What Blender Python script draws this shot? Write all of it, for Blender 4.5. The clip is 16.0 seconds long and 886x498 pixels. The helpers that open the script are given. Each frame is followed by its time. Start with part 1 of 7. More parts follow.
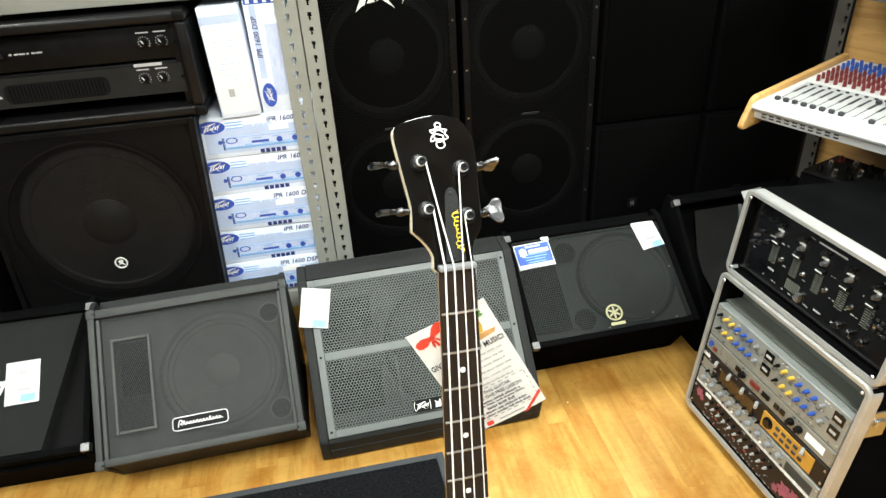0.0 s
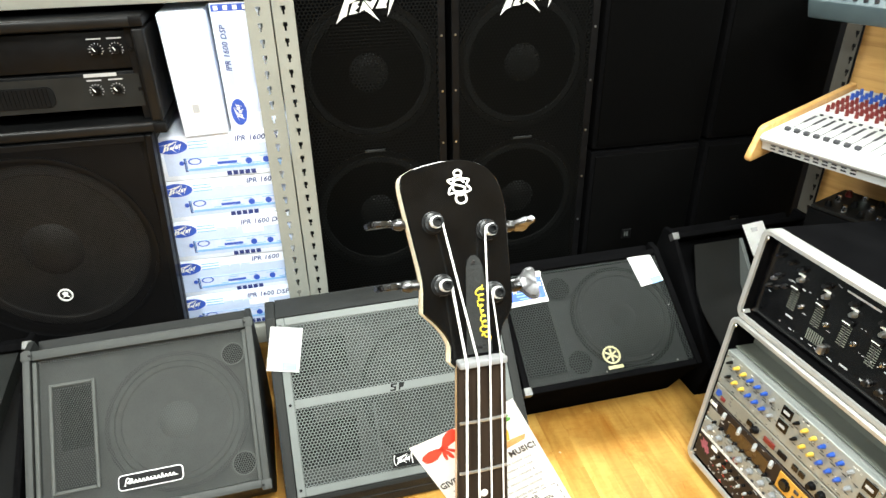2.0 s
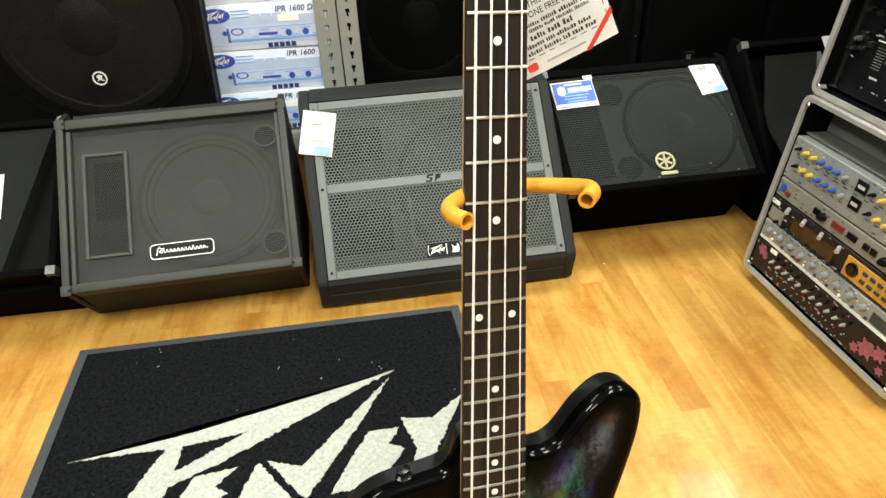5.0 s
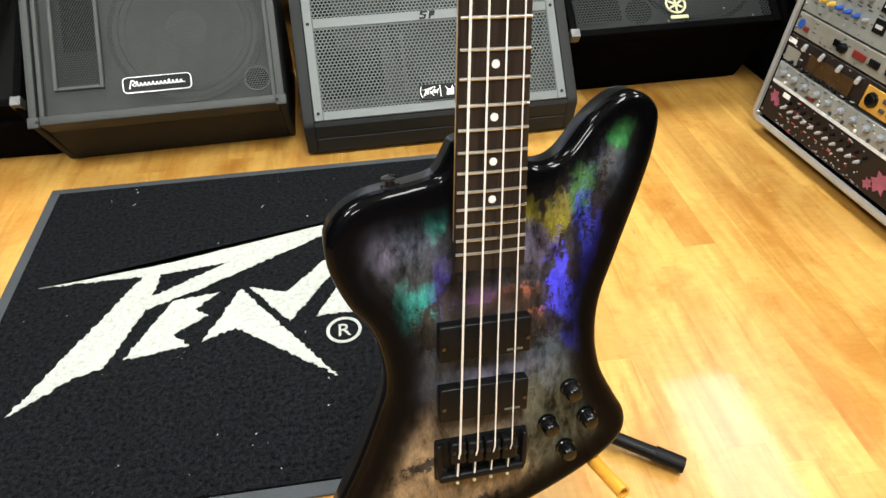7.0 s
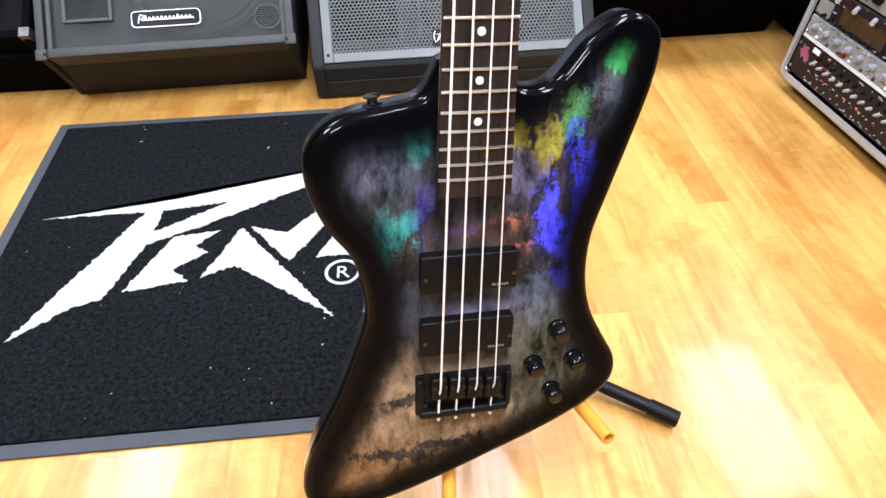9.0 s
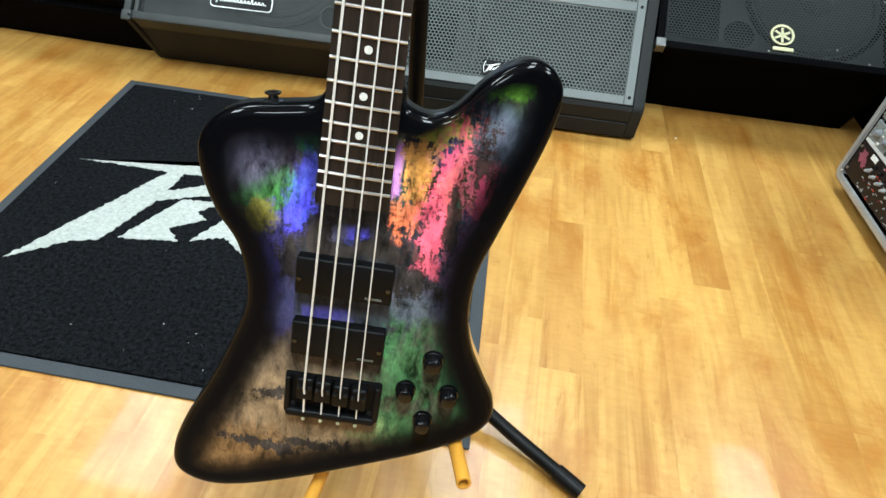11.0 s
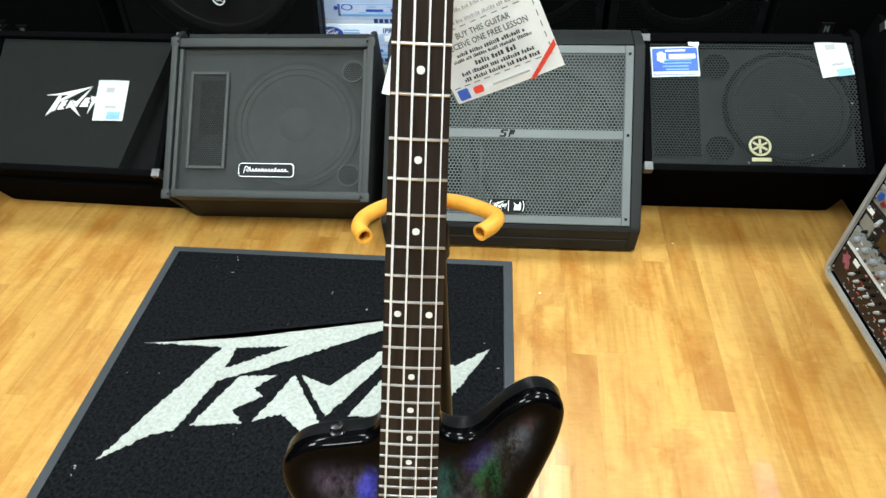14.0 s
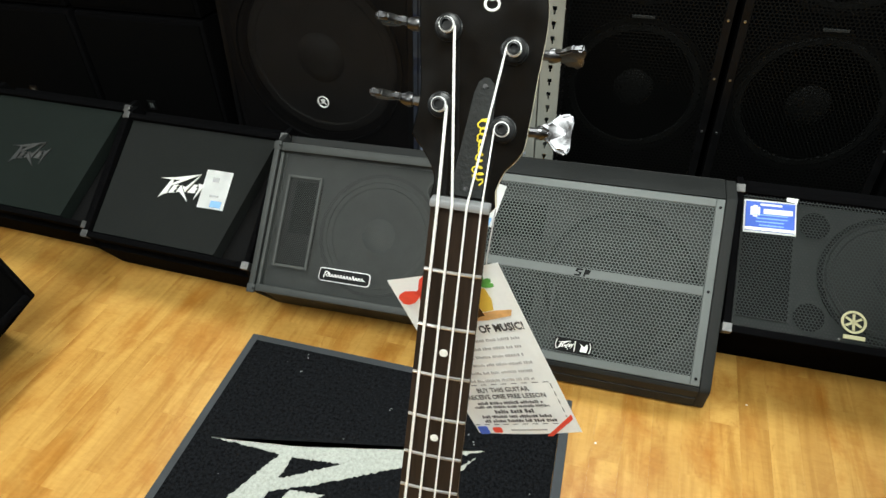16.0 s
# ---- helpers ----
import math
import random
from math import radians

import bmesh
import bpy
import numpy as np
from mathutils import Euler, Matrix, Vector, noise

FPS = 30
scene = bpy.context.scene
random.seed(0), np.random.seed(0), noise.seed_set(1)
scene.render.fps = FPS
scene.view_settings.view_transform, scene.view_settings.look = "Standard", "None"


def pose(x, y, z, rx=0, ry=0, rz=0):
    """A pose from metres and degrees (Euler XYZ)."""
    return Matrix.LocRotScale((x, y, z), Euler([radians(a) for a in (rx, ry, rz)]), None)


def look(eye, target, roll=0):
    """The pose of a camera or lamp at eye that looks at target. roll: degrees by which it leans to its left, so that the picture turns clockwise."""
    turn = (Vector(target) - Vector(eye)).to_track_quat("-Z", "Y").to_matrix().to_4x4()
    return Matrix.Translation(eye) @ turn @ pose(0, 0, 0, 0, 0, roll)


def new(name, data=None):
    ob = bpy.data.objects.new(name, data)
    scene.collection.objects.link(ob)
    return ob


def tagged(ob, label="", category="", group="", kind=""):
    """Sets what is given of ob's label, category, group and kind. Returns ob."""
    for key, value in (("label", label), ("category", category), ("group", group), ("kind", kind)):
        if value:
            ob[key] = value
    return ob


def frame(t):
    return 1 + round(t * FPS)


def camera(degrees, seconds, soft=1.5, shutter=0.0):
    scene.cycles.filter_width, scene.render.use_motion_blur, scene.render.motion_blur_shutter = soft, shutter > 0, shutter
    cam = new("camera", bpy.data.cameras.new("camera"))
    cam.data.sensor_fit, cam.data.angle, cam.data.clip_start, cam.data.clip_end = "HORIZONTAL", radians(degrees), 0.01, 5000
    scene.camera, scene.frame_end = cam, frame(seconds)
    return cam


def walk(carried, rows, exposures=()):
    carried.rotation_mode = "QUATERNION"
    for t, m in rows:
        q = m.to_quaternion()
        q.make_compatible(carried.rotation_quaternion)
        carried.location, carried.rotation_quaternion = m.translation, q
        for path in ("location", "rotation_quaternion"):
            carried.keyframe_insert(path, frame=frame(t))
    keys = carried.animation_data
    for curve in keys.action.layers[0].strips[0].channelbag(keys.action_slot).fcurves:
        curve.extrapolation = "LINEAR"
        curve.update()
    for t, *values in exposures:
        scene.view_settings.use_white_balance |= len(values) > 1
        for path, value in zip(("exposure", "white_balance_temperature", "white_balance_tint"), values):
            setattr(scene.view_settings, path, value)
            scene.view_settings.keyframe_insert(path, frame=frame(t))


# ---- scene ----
cam = camera(68.3, 16.0)
METRES, EYE, TILT, LEAN, TURN = 1.77, 1.285, -26.0, 2.3, 0.0
PATH = [
    (0, (0.296, 0.174, 1.45), (0.558, 1.883, 0.445), -3.5),
    (0.5, (0.283, 0.266, 1.453), (0.669, 1.968, 0.478), -1.5),
    (1, (0.289, 0.323, 1.444), (0.661, 2.026, 0.462), -1.2),
    (1.5, (0.289, 0.346, 1.433), (0.643, 2.06, 0.464), -1.6),
    (2, (0.286, 0.356, 1.418), (0.643, 2.067, 0.446), -1.1),
    (2.5, (0.287, 0.354, 1.383), (0.647, 2.052, 0.39), -2.1),
    (3, (0.281, 0.347, 1.333), (0.604, 2.015, 0.278), -3.2),
    (3.2, (0.279, 0.345, 1.308), (0.604, 1.995, 0.226), -3.0),
    (5.3, (0.293, 0.219, 1.007), (0.461, 1.858, -0.126), -2.4),
    (5.5, (0.292, 0.217, 0.994), (0.497, 1.817, -0.189), -2.0),
    (6, (0.27, 0.193, 0.934), (0.499, 1.751, -0.299), -1.5),
    (6.5, (0.279, 0.174, 0.864), (0.5, 1.702, -0.406), -1.4),
    (7, (0.278, 0.165, 0.818), (0.457, 1.695, -0.457), -1.5),
    (7.5, (0.284, 0.163, 0.791), (0.44, 1.659, -0.526), -1.4),
    (8, (0.286, 0.161, 0.783), (0.437, 1.636, -0.559), -0.9),
    (8.5, (0.288, 0.159, 0.781), (0.431, 1.62, -0.577), -1.2),
    (10.8, (0.484, 0.154, 0.777), (0.335, 1.653, -0.538), 5.2),
    (11, (0.496, 0.154, 0.785), (0.335, 1.661, -0.519), 5.6),
    (11.5, (0.529, 0.148, 0.788), (0.319, 1.649, -0.517), 5.7),
    (12, (0.556, 0.146, 0.816), (0.336, 1.658, -0.474), 6.0),
    (12.5, (0.566, 0.158, 0.866), (0.306, 1.692, -0.39), 5.6),
    (13, (0.547, 0.16, 0.932), (0.245, 1.702, -0.306), 2.4),
    (13.5, (0.508, 0.189, 1.035), (0.221, 1.73, -0.208), 0.2),
    (14, (0.471, 0.234, 1.111), (0.247, 1.745, -0.18), -2.4),
    (14.5, (0.47, 0.264, 1.177), (0.241, 1.755, -0.136), -3.2),
    (15, (0.489, 0.287, 1.24), (0.165, 1.757, -0.077), -3.6),
    (15.5, (0.514, 0.314, 1.295), (0.065, 1.783, 0.014), -2.2),
    (16, (0.505, 0.407, 1.335), (-0.003, 1.889, 0.093), -2.2),
]
EXPOSURES = [
    (0.0, 0.25, 6300, 10), (0.5, 0.38, 6300, 10), (1.5, 0.65, 6300, 10), (2.5, 0.76, 6300, 10), (3.2, 0.74, 6250, 10), (5.5, -0.05, 6800, 10), (6.5, 0.04, 6550, 10),
    (7.5, 0.32, 6100, 22), (8.5, 0.46, 5750, 28), (11.0, -0.10, 5550, 7), (12.0, -0.27, 5750, 7), (13.0, -0.23, 5750, 6), (14.0, -0.04, 5800, 7), (15.0, -0.20, 6100, 8), (16.0, -0.35, 6200, 9),
]
walk(cam, [(t, look(eye, target, roll)) for t, eye, target, roll in PATH], EXPOSURES)

# ---- world and lights ----
world = bpy.data.worlds.new("world")
scene.world = world
world.use_nodes = True
world.node_tree.nodes["Background"].inputs[0].default_value = (0.55, 0.6, 0.7, 1)
world.node_tree.nodes["Background"].inputs[1].default_value = 0.01
CEILING = 2.75
TROFFERS = [(-1.35, 0.10, 64), (0.60, 0.10, 64), (2.45, 0.10, 64), (-1.35, 2.30, 40), (0.60, 2.30, 40), (2.30, 2.30, 40), (-0.40, -2.45, 64)]


def lamp(x, y, watts):
    data = bpy.data.lights.new("troffer_lamp", "AREA")
    data.shape, data.size, data.size_y, data.energy = "RECTANGLE", 0.5, 1.1, watts
    data.color = (0.96, 1.0, 0.92)
    ob = new("troffer_lamp", data)
    ob.location = (x, y, CEILING - 0.03)
    return ob


for lx, ly, lw in TROFFERS:
    lamp(lx, ly, lw)

# ---- materials ----


def base(name, rough=0.5, metal=0.0, coat=0.0, spec=0.5):
    m = bpy.data.materials.new(name)
    m.use_nodes = True
    nt = m.node_tree
    b = nt.nodes["Principled BSDF"]
    b.inputs["Roughness"].default_value = rough
    b.inputs["Metallic"].default_value = metal
    b.inputs["Coat Weight"].default_value = coat
    b.inputs["Coat Roughness"].default_value = 0.06
    b.inputs["Specular IOR Level"].default_value = spec
    return m, nt, b


def mixed(nt, fac, a, b, blend="MIX"):
    """A colour mix; each of fac, a and b is a socket or a value."""
    n = nt.nodes.new("ShaderNodeMix")
    n.data_type, n.blend_type = "RGBA", blend
    for slot, v in ((0, fac), (6, a), (7, b)):
        if isinstance(v, bpy.types.NodeSocket):
            nt.links.new(v, n.inputs[slot])
        elif slot == 0:
            n.inputs[0].default_value = v
        else:
            n.inputs[slot].default_value = (*v[:3], 1)
    return n.outputs[2]


def maths(nt, op, a, b=0.0, c=0.0, clamp=False):
    n = nt.nodes.new("ShaderNodeMath")
    n.operation, n.use_clamp = op, clamp
    for slot, v in enumerate((a, b, c)):
        if isinstance(v, bpy.types.NodeSocket):
            nt.links.new(v, n.inputs[slot])
        else:
            n.inputs[slot].default_value = v
    return n.outputs[0]


def vec(nt, op, a, b=(0, 0, 0), scale=1.0):
    n = nt.nodes.new("ShaderNodeVectorMath")
    n.operation = op
    for slot, v in enumerate((a, b)):
        if isinstance(v, bpy.types.NodeSocket):
            nt.links.new(v, n.inputs[slot])
        else:
            n.inputs[slot].default_value = v
    n.inputs[3].default_value = scale
    return n.outputs["Value" if op in ("LENGTH", "DISTANCE", "DOT_PRODUCT") else "Vector"]


def ramp(nt, fac, stops):
    n = nt.nodes.new("ShaderNodeValToRGB")
    nt.links.new(fac, n.inputs[0])
    el = n.color_ramp.elements
    while len(el) < len(stops):
        el.new(0.5)
    for e, (p, c) in zip(el, stops):
        e.position = p
        e.color = (*c, 1) if isinstance(c, tuple) else (c, c, c, 1)
    return n.outputs[0]


def where(nt):
    return nt.nodes.new("ShaderNodeTexCoord").outputs["Object"]


def noisy(nt, at, scale, detail=3.0, rough=0.55, distort=0.0):
    n = nt.nodes.new("ShaderNodeTexNoise")
    nt.links.new(at, n.inputs["Vector"])
    n.inputs["Scale"].default_value, n.inputs["Detail"].default_value = scale, detail
    n.inputs["Roughness"].default_value, n.inputs["Distortion"].default_value = rough, distort
    return n


def bumped(nt, b, height, strength, dist=0.002):
    n = nt.nodes.new("ShaderNodeBump")
    n.inputs["Strength"].default_value, n.inputs["Distance"].default_value = strength, dist
    nt.links.new(height, n.inputs["Height"])
    nt.links.new(n.outputs[0], b.inputs["Normal"])


def plain(name, col, rough=0.5, metal=0.0, var=0.2, scale=9.0, grain=220.0, bump=0.15, coat=0.0, spec=0.5):
    """A surface with cloudy wear, fine grain and a little relief."""
    m, nt, b = base(name, rough, metal, coat, spec)
    at = where(nt)
    big, fine = noisy(nt, at, scale), noisy(nt, at, grain, 2)
    dark, light = tuple(c * (1 - var) for c in col), tuple(min(1, c * (1 + var)) for c in col)
    c1 = ramp(nt, big.outputs[0], [(0.3, dark), (0.7, light)])
    c2 = mixed(nt, 0.25, c1, ramp(nt, fine.outputs[0], [(0.35, dark), (0.65, light)]))
    nt.links.new(c2, b.inputs["Base Color"])
    r = ramp(nt, big.outputs[0], [(0.25, max(0.02, rough - 0.08)), (0.75, min(1, rough + 0.08))])
    nt.links.new(r, b.inputs["Roughness"])
    if bump:
        bumped(nt, b, fine.outputs[0], bump)
    return m


def perforated(name, col, pitch, radius, rough=0.5, metal=0.0, spec=0.25):
    """Sheet metal with round holes in a hexagonal lattice, in the sheet's own x and y."""
    m, nt, b = base(name, rough, metal, 0.0, spec)
    at = where(nt)
    big = noisy(nt, at, 7.0)
    nt.links.new(ramp(nt, big.outputs[0], [(0.3, tuple(c * 0.85 for c in col)), (0.7, tuple(c * 1.12 for c in col))]), b.inputs["Base Color"])
    p = vec(nt, "DIVIDE", at, (pitch, pitch * 1.7320508, 1.0))
    ds = []
    for shift in (0.0, 0.5):
        q = vec(nt, "FRACTION", vec(nt, "ADD", p, (shift, shift, 0)))
        q = vec(nt, "MULTIPLY", vec(nt, "SUBTRACT", q, (0.5, 0.5, 0)), (1.0, 1.7320508, 0.0))
        ds.append(vec(nt, "LENGTH", q))
    d = maths(nt, "MINIMUM", ds[0], ds[1])
    hole = maths(nt, "LESS_THAN", d, radius)
    clear = nt.nodes.new("ShaderNodeBsdfTransparent")
    mix = nt.nodes.new("ShaderNodeMixShader")
    nt.links.new(hole, mix.inputs[0])
    nt.links.new(b.outputs[0], mix.inputs[1])
    nt.links.new(clear.outputs[0], mix.inputs[2])
    nt.links.new(mix.outputs[0], nt.nodes["Material Output"].inputs["Surface"])
    return m


def wood(name, dark, light, along=1, rough=0.4, coat=0.0, grain=60.0, pick="", spec=0.4):
    """Long-grained wood; along: the axis of the grain. pick: each piece takes a tone and a cut of its own."""
    m, nt, b = base(name, rough, 0, coat, spec)
    at = where(nt)
    stretch = [1.0, 1.0, 1.0]
    stretch[along] = 0.06
    if pick:
        rnd = nt.nodes.new("ShaderNodeObjectInfo").outputs["Random"] if pick == "object" else nt.nodes.new("ShaderNodeNewGeometry").outputs["Random Per Island"]
        n = nt.nodes.new("ShaderNodeCombineXYZ")
        for s in range(3):
            nt.links.new(maths(nt, "MULTIPLY", rnd, 37.0 + 11 * s), n.inputs[s])
        at = vec(nt, "ADD", at, n.outputs[0])
    v = vec(nt, "MULTIPLY", at, tuple(stretch))
    lines = noisy(nt, v, grain, 5, 0.6, 0.6)
    clouds = noisy(nt, vec(nt, "MULTIPLY", at, tuple(0.35 if i == along else 1.0 for i in range(3))), 8.0, 3, 0.5, 0.8)
    c = ramp(nt, lines.outputs[0], [(0.3, dark), (0.55, light), (0.8, tuple(min(1, x * 1.08) for x in light))])
    c = mixed(nt, ramp(nt, clouds.outputs[0], [(0.40, 0.0), (0.72, 0.85)]), c, tuple(0.45 * a + 0.55 * z for a, z in zip(dark, light)))
    if pick:
        lay = nt.nodes.new("ShaderNodeNewGeometry").outputs["Position"]
        run = vec(nt, "ADD", lay, vec(nt, "SCALE", n.outputs[0], scale=0.0006))
        blot = noisy(nt, vec(nt, "MULTIPLY", run, (1.0, 0.50, 1.0)), 9.0, 5, 0.64, 0.6)
        c = mixed(nt, ramp(nt, blot.outputs[0], [(0.46, 0.0), (0.60, 0.50), (0.72, 0.90)]), c, tuple(x * k for x, k in zip(dark, (1.0, 0.80, 0.50))))
        pale = noisy(nt, vec(nt, "MULTIPLY", run, (1.0, 0.45, 1.0)), 5.0, 4, 0.6, 0.3)
        c = mixed(nt, ramp(nt, pale.outputs[0], [(0.50, 0.0), (0.72, 0.50)]), c, tuple(x * k for x, k in zip(light, (1.10, 1.14, 1.20))))
        knots = noisy(nt, vec(nt, "MULTIPLY", run, (1.0, 0.30, 1.0)), 30.0, 5, 0.72, 1.0)
        c = mixed(nt, ramp(nt, knots.outputs[0], [(0.60, 0.0), (0.70, 0.40), (0.80, 0.75)]), c, tuple(x * k for x, k in zip(dark, (0.72, 0.55, 0.42))))
        hatch = noisy(nt, vec(nt, "MULTIPLY", run, (0.30, 1.0, 1.0)), 120.0, 3, 0.6, 0.4)
        c = mixed(nt, 1.0, c, ramp(nt, hatch.outputs[0], [(0.32, (0.93, 0.905, 0.86)), (0.56, (1.0, 1.0, 1.0)), (0.72, (1.03, 1.04, 1.06))]), "MULTIPLY")
        tone = ramp(nt, rnd, [(0.0, (0.88, 0.82, 0.72)), (0.22, (0.97, 0.95, 0.92)), (0.75, (1.0, 1.0, 1.0)), (1.0, (1.05, 1.06, 1.08))])
        c = mixed(nt, 1.0, c, tone, "MULTIPLY")
    nt.links.new(c, b.inputs["Base Color"])
    nt.links.new(ramp(nt, clouds.outputs[0], [(0.2, rough - 0.06), (0.8, rough + 0.08)]), b.inputs["Roughness"])
    bumped(nt, b, lines.outputs[0], 0.06, 0.001)
    return m


def carpet(name, col, speck=0.0, bump=0.7, scale=420.0, tufts=0.55):
    m, nt, b = base(name, 0.95, 0, 0, 0.03)
    at = where(nt)
    pile, big = noisy(nt, at, scale, 3, 0.7), noisy(nt, at, 14.0, 3)
    c = ramp(nt, pile.outputs[0], [(0.3, tuple(x * (1.0 - tufts) for x in col)), (0.7, tuple(x * (1.0 + 0.9 * tufts) for x in col))])
    c = mixed(nt, ramp(nt, big.outputs[0], [(0.35, 0.0), (0.75, 0.3)]), c, tuple(x * 0.7 for x in col))
    tuft = noisy(nt, at, scale * 0.32, 2, 0.6)
    c = mixed(nt, 1.0, c, ramp(nt, tuft.outputs[0], [(0.30, 1.0 - tufts), (0.70, 1.0 + tufts)]), "MULTIPLY")
    if speck:
        v = nt.nodes.new("ShaderNodeTexVoronoi")
        v.inputs["Scale"].default_value = 34.0
        nt.links.new(vec(nt, "ADD", at, vec(nt, "SCALE", noisy(nt, at, 90.0).outputs[1], scale=0.03)), v.inputs["Vector"])
        keep = maths(nt, "GREATER_THAN", noisy(nt, at, 23.0).outputs[0], 0.57)
        dot = maths(nt, "MULTIPLY", maths(nt, "LESS_THAN", v.outputs["Distance"], 0.075), keep)
        c = mixed(nt, maths(nt, "MULTIPLY", dot, speck), c, (0.50, 0.51, 0.50))
    nt.links.new(c, b.inputs["Base Color"])
    bumped(nt, b, pile.outputs[0], bump, 0.003)
    return m


M = {}
M["floor_board"] = wood("maple_strip_flooring", (0.355, 0.167, 0.027), (0.555, 0.320, 0.078), 1, 0.34, 0.15, 38, "object")
M["floor_far"] = wood("maple_strip_flooring_far", (0.355, 0.167, 0.027), (0.555, 0.320, 0.078), 1, 0.34, 0.15, 38, "island")
M["subfloor"] = plain("subfloor", (0.2, 0.12, 0.05), 0.8)
M["wall"] = plain("charcoal_painted_wall", (0.004, 0.004, 0.0045), 0.85, var=0.15, scale=2, grain=80, spec=0.1)
# unseen wall, kept dark so that the bass's lacquer reflects little
M["shop_wall"] = plain("dark_painted_wall", (0.07, 0.068, 0.065), 0.8, var=0.08, scale=2, grain=80)
# unseen ceiling, its grey set low to cut the fill light
M["ceiling"] = plain("ceiling_tile", (0.34, 0.34, 0.33), 0.9, var=0.06, scale=3, grain=60)
M["black_carpet"] = carpet("black_cabinet_carpet", (0.0026, 0.0026, 0.0029), 0, 0.5, 350)
M["black_vinyl"] = plain("black_textured_vinyl", (0.0034, 0.0034, 0.0037), 0.75, var=0.25, scale=12, grain=420, bump=0.35, spec=0.0)
M["grey_vinyl"] = plain("grey_black_cabinet_paint", (0.017, 0.018, 0.0175), 0.6, var=0.15, scale=10, grain=380, bump=0.35, spec=0.16)
M["frame_grey"] = plain("worn_grey_trim", (0.039, 0.042, 0.040), 0.55, var=0.18, scale=14, grain=300, bump=0.25, spec=0.3)
M["plate_grey"] = plain("grey_powder_coated_steel", (0.105, 0.116, 0.112), 0.45, 0.1, 0.12, 10, 300, 0.15)
M["black_plastic"] = plain("black_plastic", (0.0035, 0.0035, 0.0038), 0.42, var=0.3, scale=30, grain=300, bump=0.1, spec=0.14)
M["gloss_black"] = plain("black_gloss_plastic", (0.003, 0.003, 0.0035), 0.18, var=0.3, scale=30, grain=300, bump=0.02, spec=0.4)
M["cone"] = plain("dark_paper_cone", (0.050, 0.052, 0.050), 0.7, var=0.2, scale=20, grain=160, bump=0.2, spec=0.2)
M["cone_black"] = plain("black_paper_cone", (0.018, 0.019, 0.018), 0.7, var=0.2, scale=20, grain=160, bump=0.2, spec=0.15)
M["baffle_dark"] = plain("dark_painted_baffle", (0.030, 0.032, 0.031), 0.7, var=0.2, scale=20, grain=160, bump=0.2, spec=0.15)
# darker copy of the black cone, with shade put into its colour
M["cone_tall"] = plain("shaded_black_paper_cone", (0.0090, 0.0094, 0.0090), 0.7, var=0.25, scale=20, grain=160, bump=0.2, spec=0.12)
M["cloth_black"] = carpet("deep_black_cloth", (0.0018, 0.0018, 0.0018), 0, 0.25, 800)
M["badge_silver"] = plain("bright_badge_silver", (0.85, 0.85, 0.84), 0.35, 0.2, 0.05, 20, 300, 0.02)
# near-black for openings and case insides, their shade put into the colour
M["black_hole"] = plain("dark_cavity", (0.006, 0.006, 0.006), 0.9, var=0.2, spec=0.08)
M["perf_grey"] = perforated("grey_perforated_steel", (0.110, 0.122, 0.118), 0.0086, 0.40, 0.45, 0.1)
M["perf_dark"] = perforated("dark_fine_perforated_steel", (0.051, 0.0545, 0.052), 0.0058, 0.41, 0.5, 0.2)
M["perf_horn"] = perforated("black_horn_mesh", (0.016, 0.017, 0.0165), 0.0058, 0.40, 0.6, 0.0, 0.1)
M["perf_black"] = perforated("black_perforated_steel", (0.017, 0.0205, 0.0195), 0.0080, 0.41, 0.5, 0.1)
M["mesh_grey"] = plain("grey_painted_ring", (0.075, 0.080, 0.077), 0.6, 0, 0.15, 20, 200, 0.1, spec=0.2)
M["horn_grey"] = plain("scuffed_grey_plastic", (0.066, 0.070, 0.066), 0.6, 0, 0.15, 20, 200, 0.1, spec=0.2)
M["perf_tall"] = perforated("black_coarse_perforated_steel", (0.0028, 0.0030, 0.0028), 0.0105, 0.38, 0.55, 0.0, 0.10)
M["perf_sub"] = perforated("black_fine_perforated_steel", (0.0075, 0.0070, 0.0072), 0.0050, 0.42, 0.4, 0.0, 0.10)
M["sub_vinyl"] = plain("black_scuffed_vinyl", (0.005, 0.005, 0.0052), 0.38, var=0.3, scale=9, grain=300, bump=0.12, spec=0.25)
M["cone_sub"] = plain("brown_black_paper_cone", (0.030, 0.028, 0.026), 0.55, var=0.3, scale=16, grain=160, bump=0.2, spec=0.3)
M["cloth"] = carpet("black_grille_cloth", (0.0165, 0.0178, 0.0170), 0, 0.15, 900, 0.2)
M["cloth_grey"] = carpet("faded_grille_cloth", (0.014, 0.018, 0.016), 0, 0.15, 900, 0.2)
M["chrome"] = plain("chrome", (0.75, 0.75, 0.75), 0.12, 1.0, 0.08, 20, 300, 0.03)
M["dark_chrome"] = plain("black_nickel", (0.085, 0.085, 0.088), 0.30, 1.0, 0.2, 40, 300, 0.03)
M["steel"] = plain("brushed_steel", (0.55, 0.55, 0.54), 0.32, 1.0, 0.1, 20, 300, 0.06)
M["alu"] = plain("satin_aluminium", (0.46, 0.46, 0.445), 0.38, 0.45, 0.15, 16, 260, 0.12)
M["corner_zinc"] = plain("scuffed_zinc_corner", (0.15, 0.15, 0.148), 0.45, 0.8, 0.25, 40, 200, 0.2)
M["shelf_grey"] = plain("grey_enamelled_steel", (0.27, 0.275, 0.245), 0.5, 0.0, 0.10, 8, 200, 0.08)
M["fascia"] = plain("dark_grey_fascia", (0.012, 0.0125, 0.012), 0.5, 0, 0.2, 14, 260, 0.05, spec=0.2)
